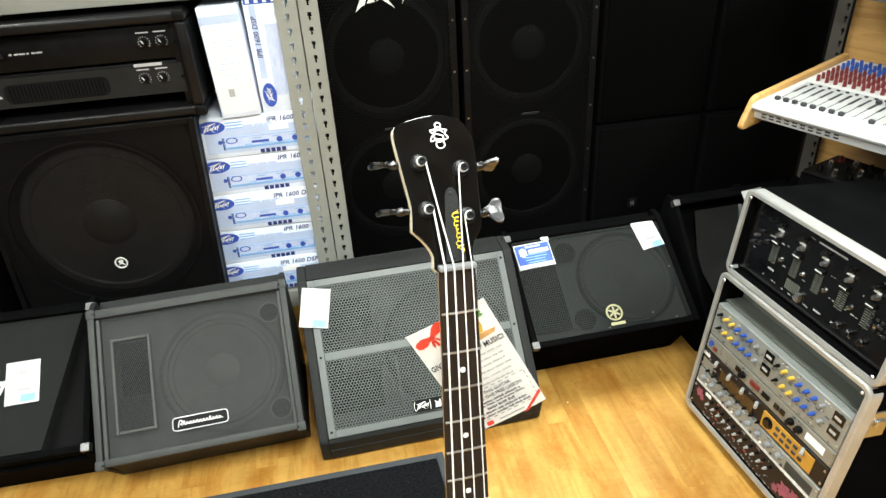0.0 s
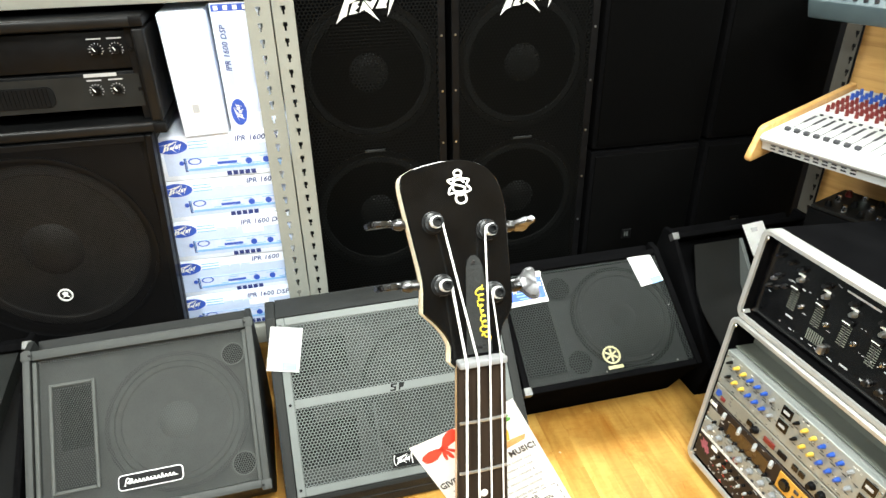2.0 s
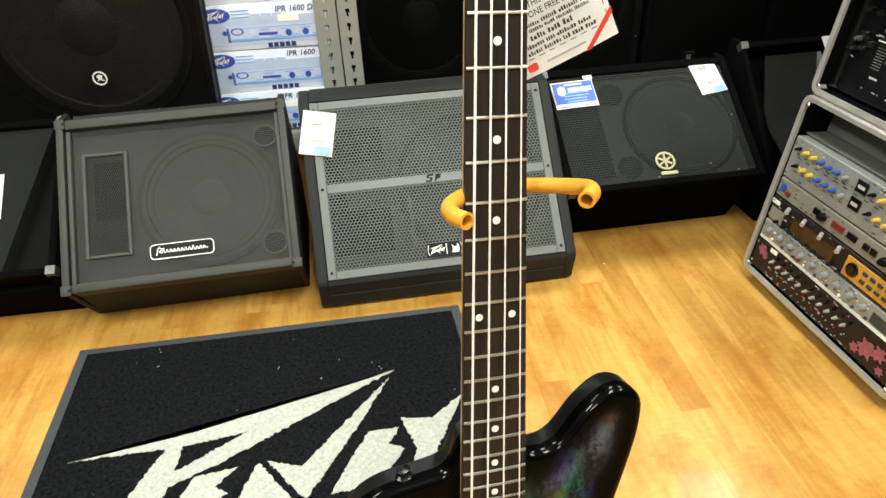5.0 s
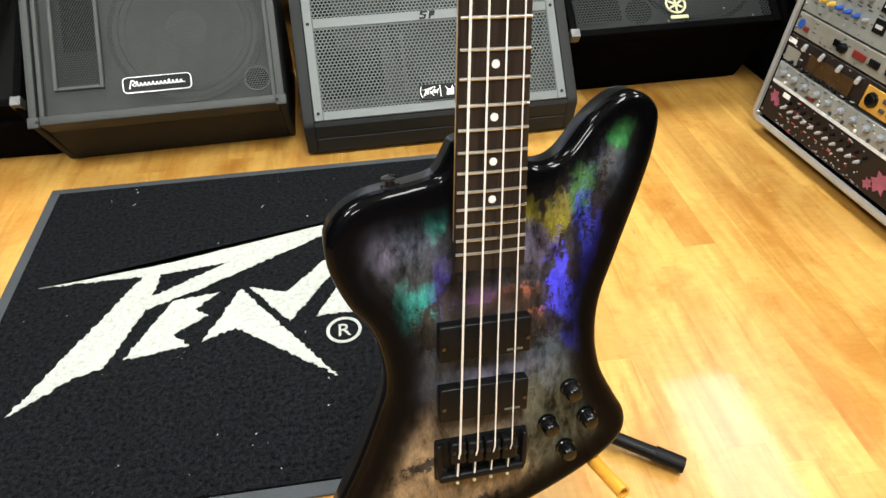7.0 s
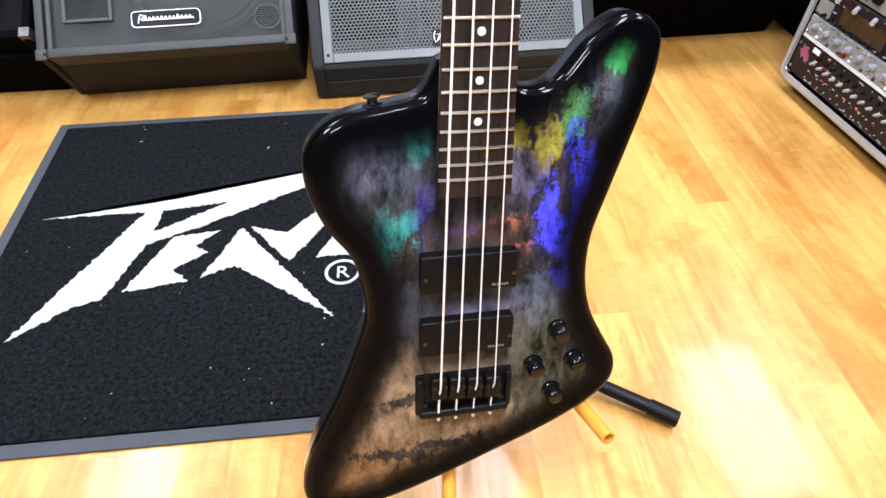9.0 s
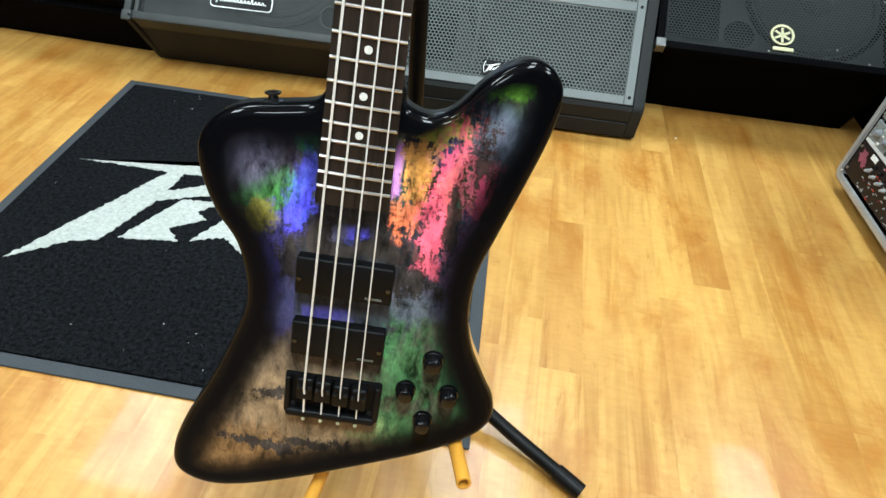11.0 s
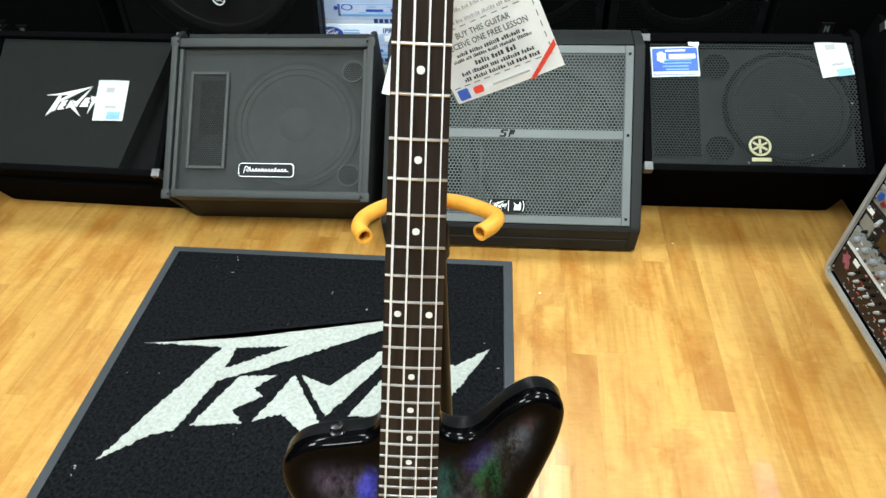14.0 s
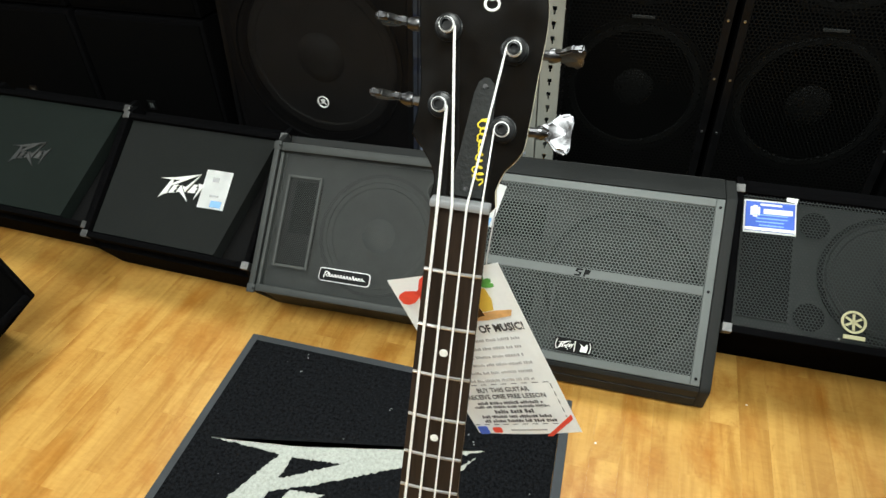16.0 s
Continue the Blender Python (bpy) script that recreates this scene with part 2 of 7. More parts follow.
M["white"] = plain("white_print", (0.80, 0.80, 0.77), 0.6, 0, 0.05, 20, 200, 0.05)
M["paper"] = plain("white_paper", (0.92, 0.93, 0.92), 0.7, 0, 0.05, 30, 300, 0.08)
M["card"] = plain("white_carton", (0.76, 0.82, 0.95), 0.55, 0, 0.07, 8, 200, 0.08)
M["photo_blue"] = plain("pale_printed_photo", (0.55, 0.62, 0.82), 0.5, 0, 0.14, 26, 200, 0.05)
M["navy_print"] = plain("navy_carton_print", (0.02, 0.035, 0.16), 0.5, 0, 0.15, 20, 200, 0.05)
M["card_blue"] = plain("pale_blue_carton_print", (0.50, 0.59, 0.80), 0.55, 0, 0.12, 10, 200, 0.05)
M["blue_print"] = plain("blue_carton_print", (0.03, 0.08, 0.42), 0.5, 0, 0.15, 20, 200, 0.05)
M["label_blue"] = plain("blue_label", (0.05, 0.12, 0.55), 0.35, 0, 0.15, 20, 200, 0.02)
M["tag_blue"] = plain("pale_blue_tag_print", (0.22, 0.42, 0.72), 0.5, 0, 0.1, 20, 200, 0.02)
M["ink"] = plain("black_print", (0.03, 0.03, 0.035), 0.6, 0, 0.2, 20, 200, 0.02)
M["grey_ink"] = plain("grey_print", (0.42, 0.42, 0.43), 0.6, 0, 0.1, 20, 200, 0.02)
M["red"] = plain("red_print", (0.62, 0.05, 0.03), 0.5, 0, 0.2, 40, 200, 0.02)
M["green"] = plain("green_print", (0.10, 0.35, 0.07), 0.5, 0, 0.3, 60, 200, 0.02)
M["tan"] = plain("tan_print", (0.62, 0.36, 0.14), 0.5, 0, 0.3, 60, 200, 0.02)
M["yellow"] = plain("yellow_print", (0.75, 0.60, 0.03), 0.45, 0, 0.1, 20, 200, 0.02)
M["gold"] = plain("pale_gold_badge", (0.46, 0.44, 0.26), 0.4, 0.3, 0.1, 20, 200, 0.02)
M["mat_pile"] = carpet("charcoal_mat_pile", (0.0088, 0.0093, 0.0106), 1.0, 0.9, 420, 0.66)
M["mat_logo"] = carpet("cream_mat_pile", (0.41, 0.425, 0.385), 0, 0.5, 380, 0.16)
M["mat_edge"] = plain("grey_rubber_border", (0.045, 0.05, 0.055), 0.6, 0, 0.15, 12, 300, 0.3, spec=0.2)
M["rosewood"] = wood("rosewood", (0.0060, 0.0040, 0.0030), (0.0250, 0.0165, 0.0115), 1, 0.5, 0, 130, "", 0.15)
M["maple"] = wood("oiled_maple", (0.48, 0.28, 0.10), (0.66, 0.42, 0.18), 1, 0.35, 0.3, 70)
M["cheek_wood"] = wood("honey_wood_cheek", (0.45, 0.24, 0.07), (0.62, 0.37, 0.13), 0, 0.35, 0.2, 60)
# darker copy of the shelf steel: the stand's shade is in the colour
M["post_shaded"] = plain("shaded_steel_post", (0.085, 0.080, 0.068), 0.55, 0.0, 0.15, 8, 200, 0.08, spec=0.2)
M["binding"] = plain("cream_binding", (0.80, 0.74, 0.56), 0.35, 0, 0.08, 30, 200, 0.03)
M["head_black"] = plain("black_gloss_lacquer", (0.003, 0.003, 0.003), 0.14, 0, 0.3, 30, 300, 0.02, 0.3, 0.25)
M["nut_grey"] = plain("grey_graphite_nut", (0.21, 0.215, 0.22), 0.4, 0, 0.1, 60, 300, 0.05)
M["bushing"] = plain("black_plated_bushing", (0.012, 0.0125, 0.013), 0.3, 0.1, 0.2, 60, 300, 0.03, spec=0.22)
M["pearl"] = plain("pearl_inlay", (0.74, 0.74, 0.70), 0.25, 0, 0.1, 200, 300, 0.02)
M["string"] = plain("wound_string", (0.84, 0.84, 0.83), 0.35, 0.1, 0.08, 20, 900, 0.3)
M["rubber_yellow"] = plain("amber_rubber_tube", (0.62, 0.29, 0.028), 0.45, 0, 0.15, 30, 200, 0.1)
M["knob_yellow"] = plain("yellow_knob", (0.60, 0.42, 0.06), 0.4, 0, 0.1)
M["knob_blue"] = plain("blue_knob", (0.022, 0.075, 0.36), 0.4, 0, 0.1)
M["knob_pale"] = plain("pale_grey_knob", (0.36, 0.37, 0.37), 0.35, 0.1, 0.1)
M["knob_red"] = plain("dark_red_knob", (0.15, 0.016, 0.014), 0.4, 0, 0.1)
M["knob_grey"] = plain("grey_knob", (0.23, 0.24, 0.25), 0.4, 0, 0.1)
M["fader_grey"] = plain("pale_grey_panel_print", (0.46, 0.47, 0.46), 0.5, 0, 0.1, 14, 260, 0.05)
M["panel_silver"] = plain("silver_panel", (0.31, 0.33, 0.315), 0.4, 0.35, 0.12, 14, 260, 0.08)
M["panel_beige"] = plain("beige_panel", (0.24, 0.235, 0.20), 0.45, 0.2, 0.12, 14, 260, 0.08)
M["panel_orange"] = plain("amber_panel", (0.52, 0.28, 0.04), 0.45, 0.1, 0.12, 14, 260, 0.08)
M["panel_dark"] = plain("dark_brown_panel", (0.014, 0.010, 0.009), 0.4, 0, 0.3, 14, 260, 0.08, spec=0.3)
M["panel_white"] = plain("white_console_paint", (0.70, 0.71, 0.70), 0.4, 0, 0.05, 14, 260, 0.05)
M["panel_slate"] = plain("slate_console_paint", (0.06, 0.085, 0.095), 0.4, 0, 0.1, 14, 260, 0.05)
M["rack_grey"] = plain("grey_green_blank_panel", (0.13, 0.14, 0.12), 0.5, 0, 0.1, 14, 260, 0.05)
M["pink"] = plain("faded_pink_print", (0.28, 0.075, 0.11), 0.5, 0, 0.3, 30, 200, 0.03)
M["copper"] = plain("brown_amber_window", (0.055, 0.030, 0.012), 0.25, 0, 0.2, 30, 200, 0.03)
M["diffuser"] = plain("lamp_diffuser", (0.8, 0.8, 0.8), 0.6, 0, 0.02)
d_b = M["diffuser"].node_tree.nodes["Principled BSDF"]
d_b.inputs["Emission Color"].default_value, d_b.inputs["Emission Strength"].default_value = (1, 0.97, 0.9, 1), 3.0


def burst_finish():
    """Holographic foil paint under lacquer, black towards the body's rim. Three glossy lobes are aimed between lamp and
    camera, so that each mirrors its own patches of colour from its own views; the attribute rim is the distance from
    the outline in metres."""
    m, nt, b = base("blotched_burst_lacquer", 0.36, 0.0, 0.14, 0.02)
    b.inputs["Coat Roughness"].default_value = 0.03
    at = where(nt)
    n = noisy(nt, vec(nt, "MULTIPLY", at, (1.0, 0.5, 1.0)), 42.0, 6, 0.68)
    wob = vec(nt, "MULTIPLY", vec(nt, "SUBTRACT", n.outputs[1], (0.5, 0.5, 0.5)), (0.028, 0.056, 0.0))
    p = vec(nt, "MULTIPLY", vec(nt, "ADD", at, wob), (1, 1, 0))
    murk = noisy(nt, at, 15.0, 5, 0.62)
    # brushed streaks along the neck, and fine cross-grain
    brush = noisy(nt, vec(nt, "MULTIPLY", at, (1.0, 0.28, 1.0)), 170.0, 5, 0.68, 0.4).outputs[0]
    cross = noisy(nt, vec(nt, "MULTIPLY", at, (0.22, 1.0, 1.0)), 420.0, 3, 0.6, 0.3).outputs[0]
    speck = noisy(nt, at, 520.0, 3, 0.7).outputs[0]
    tooth = maths(nt, "ADD", maths(nt, "MULTIPLY", brush, 0.50), maths(nt, "ADD", maths(nt, "MULTIPLY", cross, 0.22), maths(nt, "MULTIPLY", speck, 0.28)))
    tooth = maths(nt, "ADD", maths(nt, "MULTIPLY", maths(nt, "SUBTRACT", tooth, 0.5), 2.4), 0.5)
    tint = {
        "green": (0.010, 0.080, 0.020), "leaf": (0.06, 0.24, 0.03), "olive": (0.28, 0.22, 0.01), "violet": (0.07, 0.05, 0.46), "mauve": (0.075, 0.060, 0.090),
        "indigo": (0.03, 0.020, 0.14), "lilac": (0.55, 0.20, 0.50), "cream": (0.45, 0.36, 0.20), "yellow": (0.60, 0.52, 0.02), "amber": (0.85, 0.33, 0.05),
        "lime": (0.16, 0.42, 0.01), "slate": (0.045, 0.054, 0.076), "coral": (0.60, 0.12, 0.03), "rose": (0.82, 0.08, 0.12), "crimson": (0.50, 0.04, 0.08),
        "plum": (0.11, 0.040, 0.095), "teal": (0.01, 0.17, 0.13), "rust": (0.36, 0.09, 0.03), "emerald": (0.01, 0.42, 0.06), "blue": (0.05, 0.05, 0.85),
        "azure": (0.04, 0.22, 0.60), "brown": (0.245, 0.160, 0.084), "umber": (0.190, 0.100, 0.036), "soot": (0.022, 0.017, 0.014), "haze": (0.058, 0.060, 0.066),
        "moss": (0.092, 0.084, 0.054),
    }

    def daubed(c, blots):
        """Patches (down the neck, across, reach along, reach across, how ragged, tint) laid over the colour c."""
        for u, v, ru, rv, rag, name in blots:
            q = vec(nt, "DIVIDE", vec(nt, "SUBTRACT", p, (v, -u, 0)), (rv, ru, 1))
            f = maths(nt, "SUBTRACT", 1.35, vec(nt, "LENGTH", q))
            if rag:
                f = maths(nt, "ADD", f, maths(nt, "MULTIPLY", maths(nt, "SUBTRACT", tooth, 0.5), 4.6 * rag))
            f = maths(nt, "MINIMUM", maths(nt, "MULTIPLY", f, 1.3 + 1.6 * rag, clamp=True), 0.95)
            c = mixed(nt, f, c, tint[name])
        return c

    ground = ramp(nt, murk.outputs[0], [(0.34, (0.012, 0.012, 0.014)), (0.50, (0.026, 0.026, 0.030)), (0.66, (0.066, 0.063, 0.062))])
    # brown and umber paint the wooden floor's reflection into the tail
    ground = daubed(ground, [
        (0.940, -0.050, 0.100, 0.140, 0.0, "brown"), (0.985, -0.090, 0.040, 0.080, 0.2, "umber"), (0.905, 0.020, 0.040, 0.060, 0.2, "brown"),
        (0.648, -0.088, 0.050, 0.050, 0.0, "haze"), (0.763, -0.056, 0.034, 0.034, 0.2, "haze"), (0.770, 0.062, 0.040, 0.060, 0.2, "haze"),
        (0.596, 0.128, 0.034, 0.030, 0.2, "haze"), (0.880, 0.090, 0.050, 0.050, 0.3, "moss"), (0.820, 0.090, 0.040, 0.040, 0.3, "moss"),
    ])
    # tilts set from lamp and camera directions; patches paint the colours reflected there
    view_lobes = [
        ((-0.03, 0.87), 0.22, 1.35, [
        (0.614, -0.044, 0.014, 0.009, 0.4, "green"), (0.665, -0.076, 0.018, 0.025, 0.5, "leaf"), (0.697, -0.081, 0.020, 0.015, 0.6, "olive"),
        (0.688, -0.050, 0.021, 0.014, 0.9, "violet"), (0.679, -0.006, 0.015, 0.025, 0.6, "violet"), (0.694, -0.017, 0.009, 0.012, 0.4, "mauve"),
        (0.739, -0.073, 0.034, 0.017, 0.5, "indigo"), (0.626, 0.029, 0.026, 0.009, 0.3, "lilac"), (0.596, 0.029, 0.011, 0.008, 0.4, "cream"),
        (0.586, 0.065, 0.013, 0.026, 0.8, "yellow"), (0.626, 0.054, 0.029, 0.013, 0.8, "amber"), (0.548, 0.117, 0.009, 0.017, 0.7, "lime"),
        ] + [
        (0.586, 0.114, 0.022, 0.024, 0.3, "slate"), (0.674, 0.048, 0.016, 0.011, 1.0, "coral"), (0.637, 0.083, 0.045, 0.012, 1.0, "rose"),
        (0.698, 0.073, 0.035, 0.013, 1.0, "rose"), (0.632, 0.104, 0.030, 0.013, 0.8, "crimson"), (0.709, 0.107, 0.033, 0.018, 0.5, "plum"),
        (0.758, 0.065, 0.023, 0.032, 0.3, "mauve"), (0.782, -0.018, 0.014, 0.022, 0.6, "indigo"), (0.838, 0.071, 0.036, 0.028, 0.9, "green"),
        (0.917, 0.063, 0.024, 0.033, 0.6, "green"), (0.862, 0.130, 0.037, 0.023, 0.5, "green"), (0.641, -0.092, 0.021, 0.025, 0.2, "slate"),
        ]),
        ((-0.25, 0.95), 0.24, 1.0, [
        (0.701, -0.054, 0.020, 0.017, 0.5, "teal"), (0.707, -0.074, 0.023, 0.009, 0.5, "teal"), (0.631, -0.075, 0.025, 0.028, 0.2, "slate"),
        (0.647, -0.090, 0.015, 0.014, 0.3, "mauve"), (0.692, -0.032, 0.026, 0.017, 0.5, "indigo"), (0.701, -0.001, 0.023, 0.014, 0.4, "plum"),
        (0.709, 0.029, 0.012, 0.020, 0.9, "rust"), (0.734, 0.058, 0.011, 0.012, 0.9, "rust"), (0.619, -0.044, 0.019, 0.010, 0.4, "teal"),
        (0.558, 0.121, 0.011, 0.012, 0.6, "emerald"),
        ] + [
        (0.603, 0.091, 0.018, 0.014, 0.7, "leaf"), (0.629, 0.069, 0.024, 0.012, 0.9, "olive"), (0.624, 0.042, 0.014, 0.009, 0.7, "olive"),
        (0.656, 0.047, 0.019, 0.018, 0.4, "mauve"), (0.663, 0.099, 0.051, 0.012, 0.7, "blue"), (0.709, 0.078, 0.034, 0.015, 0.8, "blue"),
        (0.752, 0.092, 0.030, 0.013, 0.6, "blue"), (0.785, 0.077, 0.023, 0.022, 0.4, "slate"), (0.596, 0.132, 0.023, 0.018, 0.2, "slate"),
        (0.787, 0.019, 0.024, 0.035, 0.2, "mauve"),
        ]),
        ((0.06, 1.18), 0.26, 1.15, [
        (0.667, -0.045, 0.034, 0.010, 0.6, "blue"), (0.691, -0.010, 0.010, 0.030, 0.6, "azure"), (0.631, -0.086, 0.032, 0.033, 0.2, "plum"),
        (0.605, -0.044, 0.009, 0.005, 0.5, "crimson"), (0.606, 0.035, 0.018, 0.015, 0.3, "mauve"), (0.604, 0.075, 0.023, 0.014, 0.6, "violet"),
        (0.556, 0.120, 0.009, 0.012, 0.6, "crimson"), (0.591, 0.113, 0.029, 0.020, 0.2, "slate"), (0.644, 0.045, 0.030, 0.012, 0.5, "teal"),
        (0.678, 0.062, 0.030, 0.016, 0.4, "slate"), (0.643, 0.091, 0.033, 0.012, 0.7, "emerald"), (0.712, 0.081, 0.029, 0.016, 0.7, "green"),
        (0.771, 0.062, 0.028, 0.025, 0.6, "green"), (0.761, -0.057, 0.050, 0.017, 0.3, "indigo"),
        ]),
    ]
    soot = [
        (0.712, 0.004, 0.010, 0.050, 0.9, "soot"), (0.700, -0.030, 0.014, 0.010, 0.9, "soot"), (0.735, -0.052, 0.020, 0.008, 0.8, "soot"),
        (0.668, 0.089, 0.024, 0.007, 0.9, "soot"), (0.612, 0.106, 0.020, 0.008, 1.0, "soot"), (0.962, -0.073, 0.006, 0.040, 0.6, "soot"),
        (0.892, -0.064, 0.008, 0.014, 0.6, "soot"), (0.950, -0.010, 0.005, 0.030, 0.6, "soot"), (0.742, 0.060, 0.010, 0.026, 1.0, "soot"),
    ]
    mottle = ramp(nt, noisy(nt, vec(nt, "MULTIPLY", at, (1.0, 0.42, 1.0)), 46.0, 6, 0.74, 0.3).outputs[0], [(0.34, 0.06), (0.47, 0.50), (0.60, 0.95), (0.74, 1.50)])
    region = noisy(nt, vec(nt, "MULTIPLY", at, (1.0, 0.55, 1.0)), 30.0, 3, 0.6)
    f = maths(nt, "ADD", maths(nt, "MULTIPLY", tooth, 0.55), maths(nt, "MULTIPLY", region.outputs[0], 1.7))
    torn = ramp(nt, f, [(1.29, 0.0), (1.34, 0.94)])
    rim = nt.nodes.new("ShaderNodeAttribute")
    rim.attribute_name = "rim"
    soft = maths(nt, "ADD", rim.outputs["Fac"], maths(nt, "MULTIPLY", maths(nt, "SUBTRACT", murk.outputs[0], 0.5), 0.018))
    # the black burst runs thinner in the treble cutaway
    thin = vec(nt, "DISTANCE", vec(nt, "MULTIPLY", at, (1, 1, 0)), (0.088, -0.572, 0.0))
    soft = maths(nt, "ADD", soft, maths(nt, "MULTIPLY", maths(nt, "SUBTRACT", 0.062, thin, clamp=True), 0.42))
    edge = ramp(nt, soft, [(0.021, 1.0), (0.033, 0.88), (0.052, 0.0)])

    def finished(c):
        c = mixed(nt, 1.0, daubed(c, soot), mottle, "MULTIPLY")
        return mixed(nt, edge, mixed(nt, torn, c, (0.004, 0.004, 0.006)), (0.0006, 0.0006, 0.0008))

    nt.links.new(finished(ground), b.inputs["Base Color"])
    nt.links.new(ramp(nt, rim.outputs["Fac"], [(0.004, 0.32), (0.010, 0.08)]), b.inputs["Coat Weight"])
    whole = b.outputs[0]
    for (aside, up), rough, cover, patches in view_lobes:
        # made-up tilt across the body keeps each lobe aimed between lamp and camera
        lobe_aim = vec(nt, "MULTIPLY", vec(nt, "SUBTRACT", at, (0.080, -0.640, 0.0)), (-1.1, -1.45, 0.0))
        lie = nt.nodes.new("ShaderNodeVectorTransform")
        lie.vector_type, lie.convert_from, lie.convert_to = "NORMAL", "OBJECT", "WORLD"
        nt.links.new(vec(nt, "NORMALIZE", vec(nt, "ADD", lobe_aim, (aside, up, 1.0))), lie.inputs[0])
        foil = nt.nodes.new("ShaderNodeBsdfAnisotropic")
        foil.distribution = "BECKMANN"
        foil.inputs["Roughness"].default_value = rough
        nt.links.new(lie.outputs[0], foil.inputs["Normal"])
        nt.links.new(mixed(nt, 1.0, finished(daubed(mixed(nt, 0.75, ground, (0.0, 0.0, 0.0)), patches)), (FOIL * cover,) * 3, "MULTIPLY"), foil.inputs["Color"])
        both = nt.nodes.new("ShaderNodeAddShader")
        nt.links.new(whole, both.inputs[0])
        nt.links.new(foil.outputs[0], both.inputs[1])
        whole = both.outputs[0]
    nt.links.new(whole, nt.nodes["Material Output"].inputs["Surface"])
    return m


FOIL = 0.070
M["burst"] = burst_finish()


def stained_back():
    """Bare maple towards the tail, sprayed black towards the neck."""
    m = wood("burst_edged_maple", (0.48, 0.28, 0.10), (0.66, 0.42, 0.18), 1, 0.35, 0.3, 70)
    nt = m.node_tree
    b = nt.nodes["Principled BSDF"]
    c = b.inputs["Base Color"].links[0].from_socket
    sep = nt.nodes.new("ShaderNodeSeparateXYZ")
    nt.links.new(where(nt), sep.inputs[0])
    down = maths(nt, "MULTIPLY", sep.outputs[1], -1.0)
    f = ramp(nt, down, [(0.70, 1.0), (0.78, 0.0)])
    g = maths(nt, "MULTIPLY", ramp(nt, sep.outputs[0], [(-0.02, 1.0), (0.02, 0.0)]), ramp(nt, down, [(0.93, 1.0), (0.97, 0.0)]))
    f = maths(nt, "MAXIMUM", f, g)
    nt.links.new(mixed(nt, f, c, (0.003, 0.003, 0.003)), b.inputs["Base Color"])
    return m


M["back_wood"] = stained_back()

# ---- mesh helpers ----


def mesh_from(bm, name, material, smooth=None):
    me = bpy.data.meshes.new(name)
    bm.normal_update()
    if smooth is not None:
        for f in bm.faces:
            f.smooth = True
        for e in bm.edges:
            if len(e.link_faces) == 2 and e.calc_face_angle(0) > radians(smooth):
                e.smooth = False
    bm.to_mesh(me)
    bm.free()
    me.materials.append(M[material] if isinstance(material, str) else material)
    return me


def part(name, bm, material, parent, label="", m=None, smooth=35):
    ob = new(name, mesh_from(bm, name, material, smooth))
    ob.parent = parent
    if m is not None:
        ob.matrix_basis = m
    if label:
        tagged(ob, label)
    return ob


def thing(name, label, category, m=None, group="", kind=""):
    ob = new(name)
    ob.empty_display_size = 0.05
    if m is not None:
        ob.matrix_basis = m
    return tagged(ob, label, category, group, kind)


def box(sx, sy, sz, at=(0, 0, 0), bevel=0.0, seg=2, bm=None, rot=None):
    own = bmesh.new()
    bmesh.ops.create_cube(own, size=1.0, matrix=Matrix.Diagonal((sx, sy, sz, 1)))
    if bevel:
        bmesh.ops.bevel(own, geom=own.edges[:], offset=min(bevel, 0.45 * min(sx, sy, sz)), segments=seg, profile=0.5, affect="EDGES")
    own.transform(Matrix.Translation(at) @ (rot or Matrix()))
    return joined(bm, own)


def joined(bm, own):
    if bm is None:
        return own
    tmp = bpy.data.meshes.new("tmp")
    own.to_mesh(tmp)
    own.free()
    bm.from_mesh(tmp)
    bpy.data.meshes.remove(tmp)
    return bm


def lathe(profile, seg=24, m=None, bm=None):
    """Turned about z from (radius, height) pairs; open ends with radius are closed."""
    own = bmesh.new()
    rings = []
    for r, h in profile:
        if r < 1e-6:
            rings.append([own.verts.new((0, 0, h))])
        else:
            rings.append([own.verts.new((r * math.cos(2 * math.pi * i / seg), r * math.sin(2 * math.pi * i / seg), h)) for i in range(seg)])
    for a, b in zip(rings, rings[1:]):
        for i in range(seg):
            j = (i + 1) % seg
            vs = [a[i % len(a)], a[j % len(a)], b[j % len(b)], b[i % len(b)]]
            vs = list(dict.fromkeys(vs))
            if len(vs) > 2:
                own.faces.new(vs)
    for ring in (rings[0], rings[-1]):
        if len(ring) > 1:
            own.faces.new(ring)
    bmesh.ops.recalc_face_normals(own, faces=own.faces[:])
    if m is not None:
        own.transform(m)
    return joined(bm, own)


def glide(points, steps=8, closed=False):
    """A smooth line through the points."""
    ps = [Vector(p) for p in points]
    n = len(ps)
    out = []
    for i in range(n if closed else n - 1):
        if closed:
            a, b, c, d = (ps[(i + k) % n] for k in (-1, 0, 1, 2))
        else:
            b, c = ps[i], ps[i + 1]
            a = ps[i - 1] if i else b * 2 - c
            d = ps[i + 2] if i + 2 < n else c * 2 - b
        for s in range(steps):
            t = s / steps
            out.append(0.5 * ((2 * b) + (c - a) * t + (2 * a - 5 * b + 4 * c - d) * t * t + (3 * b - a - 3 * c + d) * t ** 3))
    if not closed:
        out.append(ps[-1])
    return out


